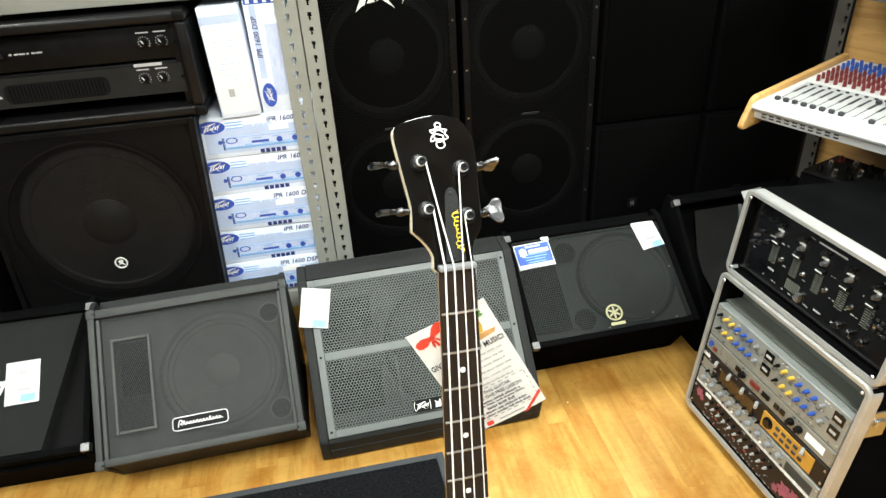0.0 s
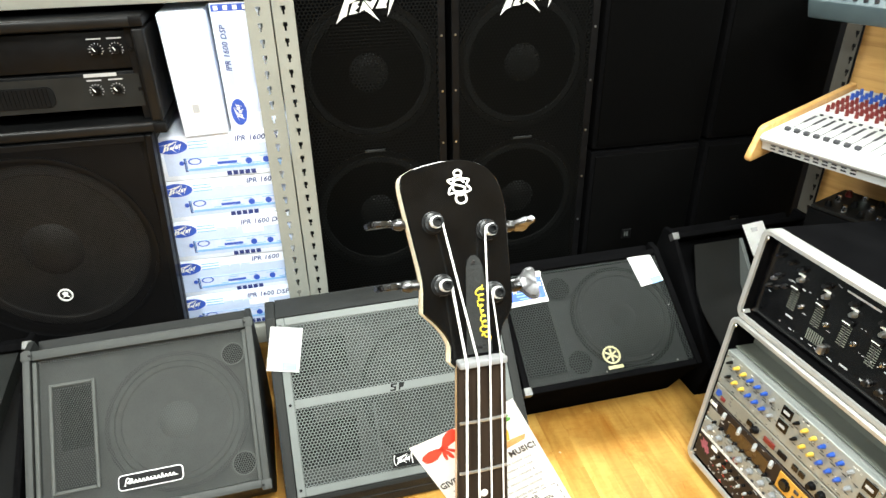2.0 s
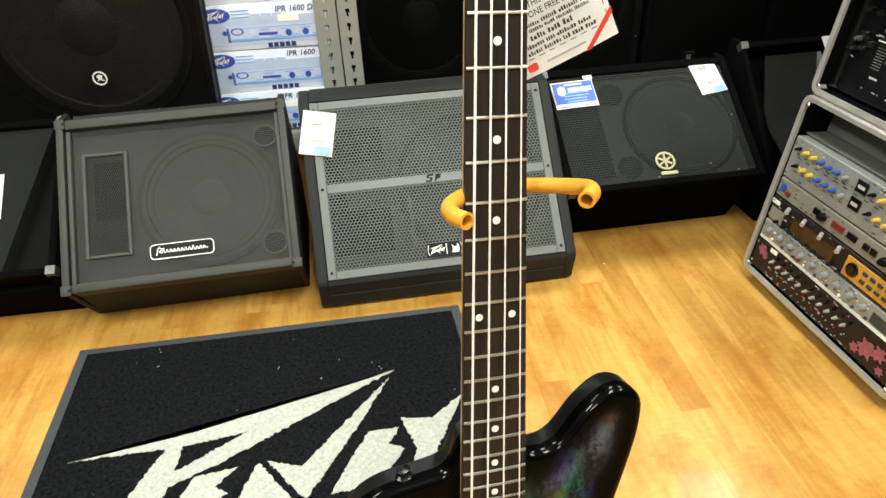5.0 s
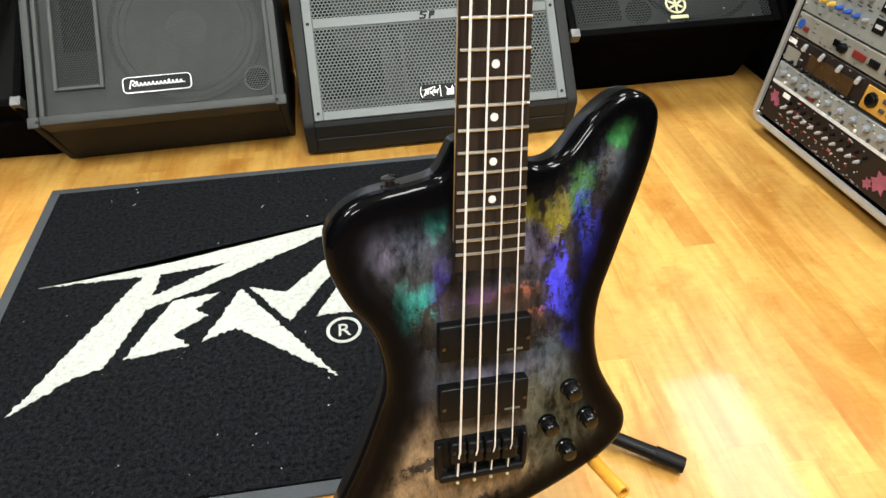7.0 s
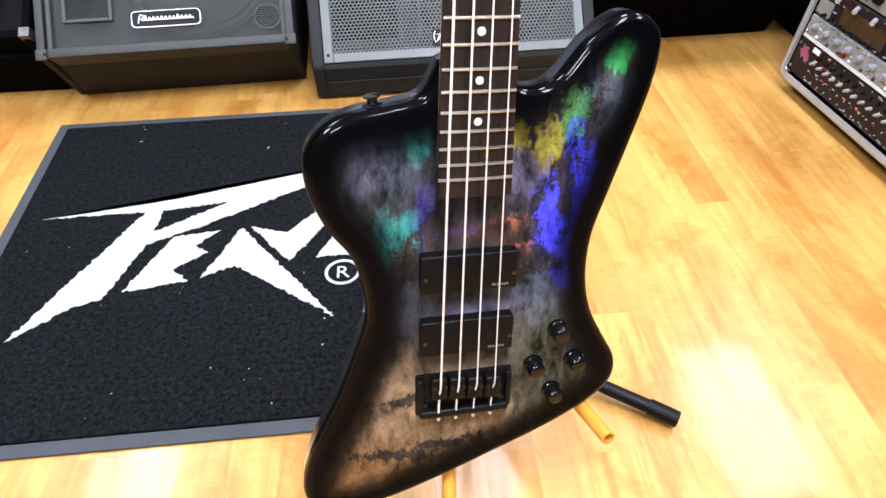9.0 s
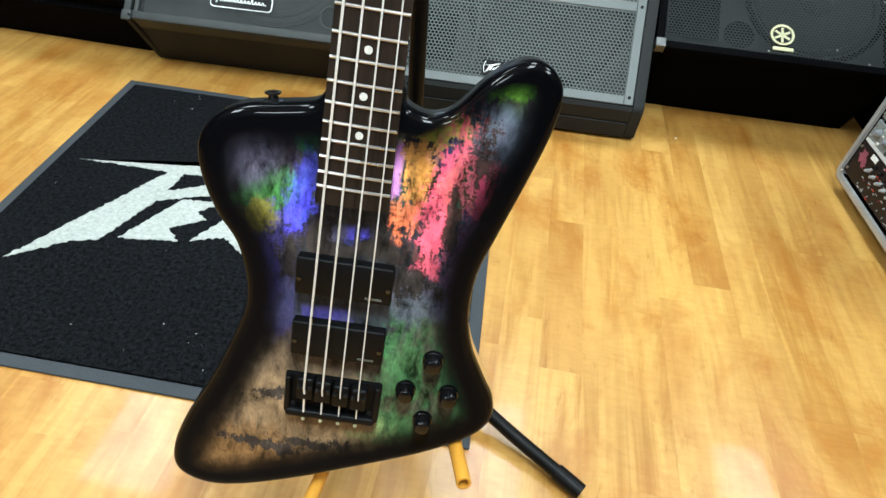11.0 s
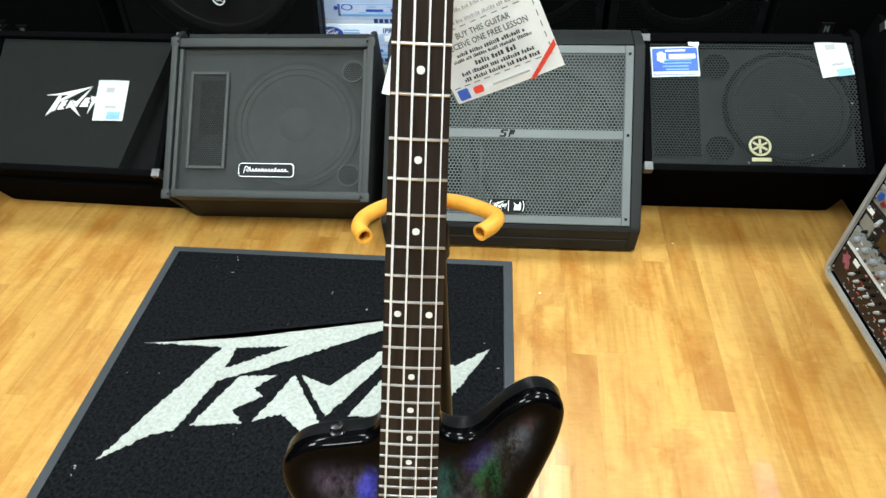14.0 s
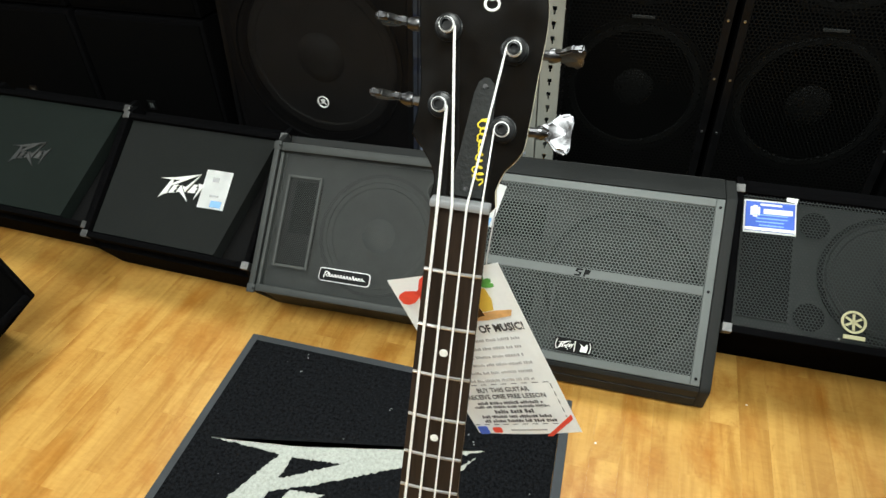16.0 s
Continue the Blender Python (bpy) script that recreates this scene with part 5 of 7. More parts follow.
def wedge_wide():
    """Wide wedge with a two-field perforated plate."""
    w = 0.648
    origin = pose(0.447, 1.545, 0, 0, 0, 1.8)
    t = thing("stage_monitor", "wide charcoal wedge monitor with grey perforated steel grille plate", "stage monitor", origin, "stage monitors along the wall")
    prof = [(0.016, 0.0), (0.0, 0.012), (-0.020, 0.088), (-0.016, 0.098), (0.292, 0.436), (0.372, 0.440), (0.470, 0.120), (0.470, 0.0)]
    yb, zb, yt, zt = -0.016, 0.098, 0.292, 0.436
    fm, L = cabinet_shell(t, w, prof, yb, zb, yt, zt, 0.050, 0.026, "grey_vinyl")
    part("front_skirt", prism([(0.017, 0.001), (0.0, 0.012), (-0.010, 0.050), (-0.007, 0.053), (-0.011, 0.056), (-0.020, 0.088), (-0.016, 0.097), (0.030, 0.092), (0.060, 0.001)], w - 0.0525), "grey_vinyl", t)
    part("top_panel", prism([(0.292, 0.4355), (0.371, 0.4395), (0.378, 0.412), (0.316, 0.404)], w - 0.0525, 0.003), "grey_vinyl", t)
    pw, ph = w - 0.054, L - 0.006
    pm = fm @ pose(0, L / 2, -0.006)
    plate = part("grille_plate", frame_bars(pw, ph, 0.021, 0.006), "plate_grey", t, "grey steel grille frame", pm)
    part("cross_bar", box(pw - 0.043, 0.023, 0.0058, (0, 0.000, 0.003), 0.001, 1), "plate_grey", plate)
    fh = (ph - 0.064) / 2
    for s in (-1, 1):
        part("grille", box(pw - 0.042, fh, 0.0012), "perf_grey", plate, "perforated steel field", pose(0, s * (fh / 2 + 0.0113), 0.0045))
    part("baffle", box(w - 0.054, L - 0.006, 0.003, (0, L / 2, -0.0485)), "baffle_dark", t, m=fm)
    driver(t, fm @ pose(0.082, 0.212, -0.030), 0.175, 0.012, mat="cone_black")
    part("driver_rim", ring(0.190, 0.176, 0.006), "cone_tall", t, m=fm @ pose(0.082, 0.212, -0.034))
    # flat black sheet darkens the grille holes in place of a deep horn
    part("horn_shade_sheet", box(0.150, 0.330, 0.003, (-0.200, L / 2, -0.0450)), "black_hole", t, m=fm)
    part("horn_wall", box(0.006, 0.150, 0.030, (-0.075, 0.125, -0.034), 0.002, 1), "cone", t, "pale edge of the horn behind the grille", fm)
    part("horn", lathe([(0.085, 0.0), (0.075, 0.004), (0.02, -0.010), (0, -0.010)], 4, pose(0, 0, 0, 0, 0, 45)), "cone_black", t, "square horn behind the grille", fm @ pose(-0.17, 0.235, -0.033))
    for x in (-1, 1):
        for y in (0.020, L / 2, L - 0.024):
            part("screw", lathe([(0.0040, 0), (0.0036, 0.0018), (0, 0.002)], 10), "black_plastic", plate, m=pose(x * (pw / 2 - 0.010), y - L / 2, 0.0058))
    mk = slab([(-0.018, -0.009), (-0.004, -0.009), (0.000, 0.001), (-0.010, 0.003), (-0.008, 0.006), (0.003, 0.006), (0.002, 0.010), (-0.013, 0.010), (-0.016, 0.002), (-0.006, -0.001), (-0.007, -0.005), (-0.018, -0.005)], 0.0012)
    mk = joined(mk, slab([(0.004, -0.009), (0.008, -0.009), (0.010, -0.003), (0.018, -0.002), (0.022, 0.009), (0.008, 0.010)], 0.0012))
    part("model_mark", mk, "black_plastic", plate, m=pose(-0.012, 0, 0.0058))
    b = part("badge", slab(rounded(0.092, 0.034, 0.006), 0.004), "black_plastic", t, "black badge with small white emblem", fm @ pose(-0.006, 0.046, 0.0005))
    em = emblem(0.042, 0.0008)
    part("badge_emblem", em, "white", b, m=pose(-0.019, 0, 0.0042))
    part("badge_figure", slab([(-0.010, 0.010), (-0.006, 0.002), (-0.009, -0.011), (0.008, -0.011), (0.010, 0.002), (0.007, 0.011), (0.003, 0.003), (-0.003, 0.003)], 0.0008), "white", b, m=pose(0.026, 0, 0.0042))
    part("badge_bar", box(0.002, 0.026, 0.0008, (0.004, 0, 0.0045)), "white", b)
    for s in (-1, 1):
        part("badge_arc", tube([(s * (0.0425 - 0.0035 * (k / 5) ** 2), 0.0026 * k, 0.0044) for k in range(-5, 6)], 0.0010, 6), "white", b)
    tag_card("price_tag", 0.082, 0.114, origin @ fm @ pose(-0.283, L - 0.085, 0.004, 0, 0, -12), "white price tag taped to the wide monitor grille", PRICE, group="price tags")


wedge_wide()


def wedge_black():
    """Black wedge with a round gold badge and zinc corners."""
    w = 0.540
    origin = pose(1.043, 1.650, 0, 0, 0, 1.5)
    t = thing("stage_monitor", "black wedge stage monitor with black mesh grille and metal corners", "stage monitor", origin, "stage monitors along the wall")
    yb, zb, yt, zt = -0.010, 0.208, 0.298, 0.422
    prof = [(-0.010, 0.208), (0.298, 0.422), (0.335, 0.425), (0.460, 0.120), (0.460, 0.0), (0.125, 0.0), (0.030, 0.150)]
    fm, L = cabinet_shell(t, w, prof, yb, zb, yt, zt, 0.040, 0.018, "black_vinyl")
    for y, hh in ((L - 0.009, 0.018), (0.009, 0.018)):
        part("rail", box(w - 0.0375, hh, 0.041, (0, y, -0.0205), 0.003), "black_vinyl", t, m=fm)
    part("grille", box(w - 0.040, L - 0.040, 0.0014), "perf_black", t, "black hexagonal mesh grille", fm @ pose(0, L / 2, -0.006))
    part("baffle", box(w - 0.040, L - 0.040, 0.003, (0, L / 2, -0.0385)), "baffle_dark", t, m=fm)
    driver(t, fm @ pose(0.092, 0.185, -0.024), 0.145, 0.010, mat="cone_black")
    part("driver_rim", ring(0.160, 0.149, 0.006), "black_hole", t, m=fm @ pose(0.092, 0.185, -0.0300))
    part("dust_cap", lathe([(0.038, 0), (0.032, 0.007), (0.018, 0.011), (0, 0.013)], 28), "baffle_dark", t, "grey dust cap", fm @ pose(0.092, 0.185, -0.0290))
    # flat black sheet and discs draw the shade of horn and ports
    part("horn_shade_sheet", box(0.115, 0.235, 0.003, (-0.185, 0.165, -0.020)), "black_hole", t, m=fm)
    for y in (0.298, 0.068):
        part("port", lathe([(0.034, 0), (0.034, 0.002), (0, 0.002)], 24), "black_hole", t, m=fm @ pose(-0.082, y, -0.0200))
    for x, y, rz in ((-w / 2, 0, 0), (-w / 2, L, 270)):
        corner_guard(t, fm @ pose(x, y, 0.001, 0, 0, rz))
    b = part("badge", ring(0.0265, 0.0215, 0.003), "gold", t, "round pale gold badge", fm @ pose(0.008, 0.070, -0.005))
    for k in range(3):
        part("badge_bar", box(0.0052, 0.038, 0.002, (0, 0, 0.0012), rot=pose(0, 0, 0, 0, 0, 60 * k)), "gold", b)
    part("badge_name", box(0.046, 0.010, 0.003, (0.002, -0.036, 0.0015), 0.001, 1), "gold", b)
    for x, y in ((0.235, 0.19), (0.20, 0.024), (-0.02, 0.026), (0.13, 0.05)):
        part("screw", lathe([(0.003, 0), (0, 0.002)], 8), "corner_zinc", t, m=fm @ pose(x, y, -0.005))
    part("tape_scrap", slab([(-0.012, -0.006), (0.012, -0.009), (0.014, 0.006), (0.002, 0.010), (-0.014, 0.007)], 0.0006), "paper", t, "scrap of white tape", fm @ pose(-0.140, L - 0.022, -0.004))
    tag_card("price_tag", 0.078, 0.105, origin @ fm @ pose(0.202, L - 0.060, -0.003, 0, 0, 8), "white price tag taped to the black monitor grille", PRICE, group="price tags")
    rows = [(0, 0.000, 0.112, 0.076, "label_blue"), (0.002, 0.031, 0.050, 0.005, "white"), (0.018, 0.014, 0.066, 0.013, "white"), (-0.034, 0.013, 0.022, 0.022, "paper"), (-0.034, 0.013, 0.010, 0.030, "paper")]
    rows += [(0.004 * (k % 2), 0.004 - 0.009 * k, 0.080 - 0.008 * k, 0.0028, "tag_blue") for k in range(4)]
    rows += [(0, -0.033, 0.112, 0.008, "white")]
    s = tag_card("spec_sticker", 0.120, 0.086, origin @ fm @ pose(-0.188, L - 0.076, -0.003, 0, 0, 2), "blue and white specification sticker on the monitor grille", rows[:1])
    for x, y, rw, rh, mt in rows[1:]:
        part("print", box(rw, rh, 0.0003, (x, y, 0.0026)), mt, s)


wedge_black()


def wedge_cloth(origin, label, cloth, tag):
    """Carpeted wedge with a deep-set cloth front and a jagged emblem."""
    w = 0.572
    t = thing("stage_monitor", label, "stage monitor", origin, "stage monitors along the wall")
    yb, zb, yt, zt = 0.0, 0.180, 0.325, 0.430
    prof = [(0.0, 0.180), (0.325, 0.430), (0.365, 0.432), (0.470, 0.120), (0.470, 0.0), (0.100, 0.0), (0.020, 0.130)]
    fm, L = cabinet_shell(t, w, prof, yb, zb, yt, zt, 0.062, 0.018, "black_carpet")
    for y, hh in ((L - 0.009, 0.018), (0.009, 0.018)):
        part("rail", box(w - 0.0375, hh, 0.060, (0, y, -0.0305), 0.003), "black_carpet", t, m=fm)
    panel = [(-0.264, 0.022), (0.160, 0.022), (0.252, L - 0.020), (-0.258, L - 0.020)]
    part("grille_cloth", slab(panel, 0.042, None, -0.056), cloth, t, "stretched dark grille cloth", fm)
    part("baffle", box(w - 0.038, L - 0.038, 0.004, (0, L / 2, -0.0595)), "black_hole", t, m=fm)
    part("emblem", emblem(0.160, 0.003), "white" if tag else "corner_zinc", t, "jagged emblem badge", fm @ pose(-0.010 if tag else -0.045, L * 0.500, -0.0135))
    for y, rz in ((0, 90), (L, 180)):
        corner_guard(t, fm @ pose(w / 2, y, 0.001, 0, 0, rz))
    for y, rz in ((0, 0), (L, 270)):
        corner_guard(t, fm @ pose(-w / 2, y, 0.001, 0, 0, rz))
    if tag:
        tag_card("price_tag", 0.088, 0.118, origin @ fm @ pose(0.104, L * 0.515, -0.0095, 0, 0, 1), "white price tag stuck beside the monitor emblem", PRICE, group="price tags")


wedge_cloth(pose(-0.752, 1.556, 0, 0, 0, -0.5), "black carpeted wedge monitor with cloth front and white emblem", "cloth", True)
wedge_cloth(pose(-1.336, 1.600, 0, 0, 0, -1.0), "black carpeted wedge monitor with faded cloth front", "cloth_grey", False)


def wedge_open():
    """Black wedge with its horn showing, half hidden by the rack cases."""
    w = 0.50
    t = thing("stage_monitor", "black wedge monitor with exposed horn beside the rack cases", "stage monitor", pose(1.622, 1.700, 0, 0, 0, 2), "stage monitors along the wall")
    yb, zb, yt, zt = 0.0, 0.140, 0.290, 0.450
    prof = [(0.0, 0.140), (0.290, 0.450), (0.340, 0.450), (0.450, 0.120), (0.450, 0.0), (0.040, 0.0)]
    fm, L = cabinet_shell(t, w, prof, yb, zb, yt, zt, 0.075, 0.016, "black_vinyl")
    for y, hh in ((L - 0.008, 0.016), (0.010, 0.020)):
        part("rail", box(w - 0.0335, hh, 0.074, (0, y, -0.0375), 0.003), "black_vinyl", t, m=fm)
    hornm = fm @ pose(-0.10, 0.21, -0.070)
    part("horn", prism([(-0.17, 0.060), (-0.03, 0.0), (0.03, 0.0), (0.17, 0.060), (0.17, 0.064), (0.03, 0.006), (-0.03, 0.006), (-0.17, 0.064)], 0.16), "fascia", t, "black moulded horn flare", hornm)
    part("horn_cheek", slab([(0.0, -0.17), (0.012, -0.17), (0.012, 0.17), (0.0, 0.17)], 0.062), "plate_grey", t, "pale grey horn cheek", m=hornm @ pose(0.08, 0, 0.002))
    corner_guard(t, fm @ pose(-w / 2, L, 0.001, 0, 0, 270))
    tag_card("price_tag", 0.078, 0.105, pose(1.622, 1.700, 0, 0, 0, 2) @ fm @ pose(0.040, L - 0.055, 0.003, 0, 0, 4), "white price tag on the half-hidden monitor", PRICE, group="price tags")


wedge_open()


def wedge_side(origin, label, trim, high):
    """Plain dark wedge standing by the left end of the row."""
    w = 0.46
    t = thing("stage_monitor", label, "stage monitor", origin, "stage monitors at the side")
    yb, zb, yt, zt = 0.0, 0.170, 0.130, high
    prof = [(0.0, 0.170), (0.130, high), (0.250, high + 0.005), (0.400, 0.120), (0.400, 0.0), (0.180, 0.0)]
    fm, L = cabinet_shell(t, w, prof, yb, zb, yt, zt, 0.030, 0.016, "black_carpet")
    for y in (L - 0.010, 0.010):
        part("rail", box(w - 0.0335, 0.020, 0.031, (0, y, -0.0155), 0.003), trim, t, m=fm)
    part("grille", box(w - 0.040, L - 0.044, 0.0014), "cloth_black", t, "black cloth front", m=fm @ pose(0, L / 2, -0.008))


wedge_side(pose(-0.945, 1.085, 0, 0, 0, 98), "black carpeted wedge monitor at the end of the row", "black_carpet", 0.560)
wedge_side(pose(-0.925, 0.600, 0, 0, 0, 96), "black wedge monitor with black trim rail", "black_vinyl", 0.430)

# ---- shelving with cartons and a subwoofer ----


def slotted_post(name, m, h, wide, flip, parent, material="shelf_grey", label="grey slotted steel post", aside=0.0):
    """Perforated angle post: keyhole slots go right through."""
    bm = bmesh.new()
    thick, pitch, slot_w = 0.002, 0.0381, 0.011
    n = int(h / pitch)
    for e in (-1, 1):
        side = (wide - slot_w) / 2 + e * aside
        box(side, thick, h, (e * -(wide - side) / 2, 0, h / 2), 0, 1, bm)
    box(thick, 0.034, h, (flip * (wide / 2 - 0.001), 0.018, h / 2), 0, 1, bm)
    for i in range(n + 1):
        z = i * pitch
        box(slot_w, thick, pitch * 0.46, (aside, 0, z + pitch * 0.04), 0, 1, bm)
        for e in (-1, 1):
            box(0.0030, thick, pitch * 0.26, (aside + e * 0.0040, 0, z + pitch * 0.40), 0, 1, bm)
    return part(name, bm, material, parent, label, m)


def shelving():
    s = thing("shelving_unit", "grey slotted steel shelving unit stacked with cartons and loudspeakers", "shelving", pose(0, 0, 0))
    for x, w, f in ((0.2000, 0.058, 1), (0.2590, 0.052, -1)):
        slotted_post("post", pose(x, 2.052, 0), 2.0, w, f, s)
    slotted_post("post", pose(-0.775, 2.300, 0), 2.0, 0.040, 1, s)
    slotted_post("post", pose(0.230, 2.62, 0), 2.0, 0.040, 1, s)
    slotted_post("post", pose(-0.775, 2.62, 0), 2.0, 0.040, 1, s)
    for z in (0.262, 1.215):
        d = part("shelf", box(1.02, 0.56, 0.012, (-0.28, 2.345, z + 0.006), 0.002, 1), "shelf_grey", s, "grey steel shelf")
        part("beam", box(0.935, 0.030, 0.062 if z < 1 else 0.090, (-0.290, 2.066, z - 0.028 if z < 1 else z + 0.022), 0.003), "shelf_grey", s, "grey steel shelf beam")


shelving()


def amp_carton(m, tall, tone, gone=0):
    c = thing("amplifier_carton", "white carton printed in blue, stacked on the shelf", "carton", m, "stacked cartons")
    w, d, h = 0.335, 0.36, tall
    part("box", box(w, d, h, (0, d / 2, h / 2), 0.003, 2), "card", c)
    f = -0.0006
    part("printed_band", box(w * 0.93, 0.0006, h * 0.60, (0.008, f, h * 0.42)), "card_blue", c, "pale blue printed amplifier picture")
    part("picture", box(w * 0.72, 0.0006, h * 0.28, (0.022, f - 0.0006, h * 0.36)), "photo_blue", c)
    e = slab([(0.040 * math.cos(a / 12 * math.pi), 0.0190 * math.sin(a / 12 * math.pi)) for a in range(24)], 0.0006)
    part("oval_mark", e, "blue_print", c, "blue oval mark", pose(-w / 2 + 0.042, f - 0.0008, h * 0.78, 90))
    z = emblem(0.054, 0.0006)
    part("oval_emblem", z, "white", c, m=pose(-w / 2 + 0.042, f - 0.0016, h * 0.775, 90))
    for x in (0.060, 0.105):
        part("dial", lathe([(0.0085, 0), (0.0085, 0.001), (0, 0.001)], 16), "blue_print", c, m=pose(x, f - 0.0012, h * 0.34, 90))
    part("dial", lathe([(0.0060, 0), (0.0060, 0.001), (0, 0.001)], 16), "blue_print", c, m=pose(-0.108, f - 0.0012, h * 0.40, 90))
    part("oval_line", ring(0.017, 0.013, 0.0008, 20, squash=0.55), "blue_print", c, m=pose(-0.075, f - 0.0012, h * 0.42, 90))
    part("meter", box(0.050, 0.0008, 0.007, (0.005, f - 0.0012, h * 0.34)), "blue_print", c)
    for k in range(5):
        part("symbol", box(0.012, 0.0008, 0.012, (0.006 + 0.0155 * k, f - 0.0006, h * 0.085)), "navy_print", c)
    words("IPR 1600" if not tone else "IPR 1600 DSP", 0.021, "navy_print", c, pose(0.092, f - 0.0003, h * 0.795, 90), "model_lettering", bold=0.018, lean=0.2)
    part("photo_edge", frame_bars(w * 0.72, h * 0.28, 0.0018, 0.0006), "tag_blue", c, m=pose(0.022, f - 0.0013, h * 0.36, 90))
    for k in range(7):
        part("print_line", box(0.020 + 0.006 * (k % 3), 0.0008, 0.0022, (-0.030 + 0.027 * k, f - 0.0013, h * (0.43 if k % 2 else 0.29))), "tag_blue", c)
    for k in range(3):
        part("print_line", box(0.048, 0.0008, 0.003, (-0.060, f - 0.00012, h * (0.72 + 0.07 * k))), "tag_blue", c)
    part("photo_end", box(0.0065, 0.0008, h * 0.30, (0.022 - w * 0.36, f - 0.0014, h * 0.35)), "navy_print", c, "dark blue end of the printed picture")
    part("photo_shadow", box(w * 0.70, 0.0008, h * 0.055, (0.024, f - 0.0014, h * 0.235)), "tag_blue", c)
    for k in range(3):
        part("spec_block", box(0.026, 0.0008, h * 0.16, (-0.022 + 0.029 * k, f - 0.0008, h * 0.70)), "card_blue", c)
    if tone:
        part("white_label", box(0.055, 0.0008, 0.018, (0.064, f - 0.0014, h * 0.66)), "paper", c)
    return c


zz = 0.2745
for i, (hh, dx, yaw) in enumerate(((0.116, -0.003, -0.4), (0.118, 0.006, 0.5), (0.120, 0.017, -0.6), (0.119, 0.029, 0.4), (0.121, 0.040, -0.3))):
    amp_carton(pose(0.020 + dx, 2.060 + 0.004 * (i % 2), zz, 0, 0, yaw), hh, i % 2 == 0)
    zz += hh + 0.0006


def upright_carton(m, w, h, printed):
    c = thing("upright_carton", "white carton standing on end on the stacked cartons", "carton", m, "stacked cartons")
    d = 0.34
    part("box", box(w, d, h, (0, d / 2, h / 2), 0.003, 2), "card", c)
    f = -0.0006
    if printed:
        part("title_strip", box(0.017, 0.0008, h * 0.62, (-w / 2 + 0.022, f, h * 0.62)), "card_blue", c)
        words("IPR 1600 DSP", 0.019, "navy_print", c, pose(-w / 2 + 0.028, f - 0.0010, h * 0.66, 90) @ pose(0, 0, 0, 0, 0, 90), "model_lettering", bold=0.018, lean=0.2)
        part("photo", box(0.050, 0.0008, h * 0.62, (0.018, f, h * 0.46)), "photo_blue", c, "pale printed picture")
        for k in range(6):
            part("print_line", box(0.006, 0.0008, 0.020, (0.004 + 0.012 * (k % 3), f - 0.0008, h * 0.30 + 0.045 * (k // 2))), "card_blue", c)
        e = slab([(0.019 * math.cos(a / 12 * math.pi), 0.034 * math.sin(a / 12 * math.pi)) for a in range(24)], 0.0006)
        part("oval_mark", e, "blue_print", c, m=pose(-w / 2 + 0.028, f - 0.0008, 0.050, 90))
        part("oval_emblem", emblem(0.044, 0.0006), "white", c, m=pose(-w / 2 + 0.028, f - 0.0016, 0.050, 90, 0, 0) @ pose(0, 0, 0, 0, 0, 90))
        part("symbol_strip", box(w - 0.006, 0.0008, 0.016, (0, f, h - 0.012)), "blue_print", c)
        for k in range(4):
            part("symbol", box(0.010, 0.0008, 0.010, (-w / 2 + 0.014 + 0.022 * k, f - 0.0008, h - 0.012)), "white", c)
    else:
        part("label", box(w - 0.014, 0.0008, h - 0.05, (0, f, h * 0.46)), "white", c, "plain white paper label")
        part("barcode", box(0.016, 0.0008, 0.022, (-0.012, f - 0.0008, 0.07)), "grey_ink", c)
        for k in range(9):
            part("print_line", box(0.020 + 0.012 * ((k * 5) % 4), 0.0008, 0.003, (0.004 - 0.006 * (k % 3), f - 0.0008, 0.105 + 0.015 * k)), "photo_blue", c)
        part("tape", box(w - 0.003, 0.0008, 0.022, (0, f - 0.00012, h - 0.034)), "card_blue", c, "clear tape strip")


upright_carton(pose(0.030, 2.050, zz, 0, -1.5, 0), 0.108, 0.300, False)
upright_carton(pose(0.141, 2.062, zz, 0, 0, 0.5), 0.105, 0.315, True)


def subwoofer():
    s = thing("subwoofer", "large black subwoofer cabinet with round woofer behind a mesh grille", "loudspeaker", pose(-0.408, 2.035, 0.2745))
    w, h, d = 0.60, 0.625, 0.50
    splay = Matrix(((1, 0, 0.055, -0.017), (0, 1, 0, 0), (0, 0, 1, 0), (0, 0, 0, 1)))

    def splayed(bm, m=None):
        if m is not None:
            bm.transform(m)
        bm.transform(splay)
        return bm

    part("cabinet", splayed(box(w, d, h, (0, d / 2 + 0.004, h / 2), 0.016, 4)), "sub_vinyl", s)
    part("grille", box(w - 0.030, h - 0.030, 0.0015), "perf_sub", s, "black mesh grille", pose(0, -0.030, h / 2, 90))
    part("grille_edge", splayed(frame_bars(w - 0.004, h - 0.004, 0.016, 0.034), pose(0, 0.003, h / 2, 90)), "black_plastic", s)
    driver(s, pose(0.005, -0.004, h * 0.53, 90), 0.235, 0.012, cap=0.36, mat="cone_sub")
    part("driver_rim", ring(0.262, 0.254, 0.012, 48), "black_plastic", s, "black outer ring", pose(0.005, -0.0316, h * 0.53, 90) @ pose(0, 0, -0.010))
    part("driver_rim", ring(0.250, 0.238, 0.010, 48), "black_plastic", s, m=pose(0.005, 0.002, h * 0.53, 90))
    b = part("badge", ring(0.0185, 0.0150, 0.003), "white", s, "small round white badge", pose(0.008, -0.0315, 0.207, 90))
    part("badge_figure", slab([(-0.010, -0.008), (-0.004, -0.002), (-0.008, 0.006), (0, 0.010), (0.008, 0.006), (0.004, -0.002), (0.010, -0.008), (0, -0.004)], 0.002), "white", b)


subwoofer()


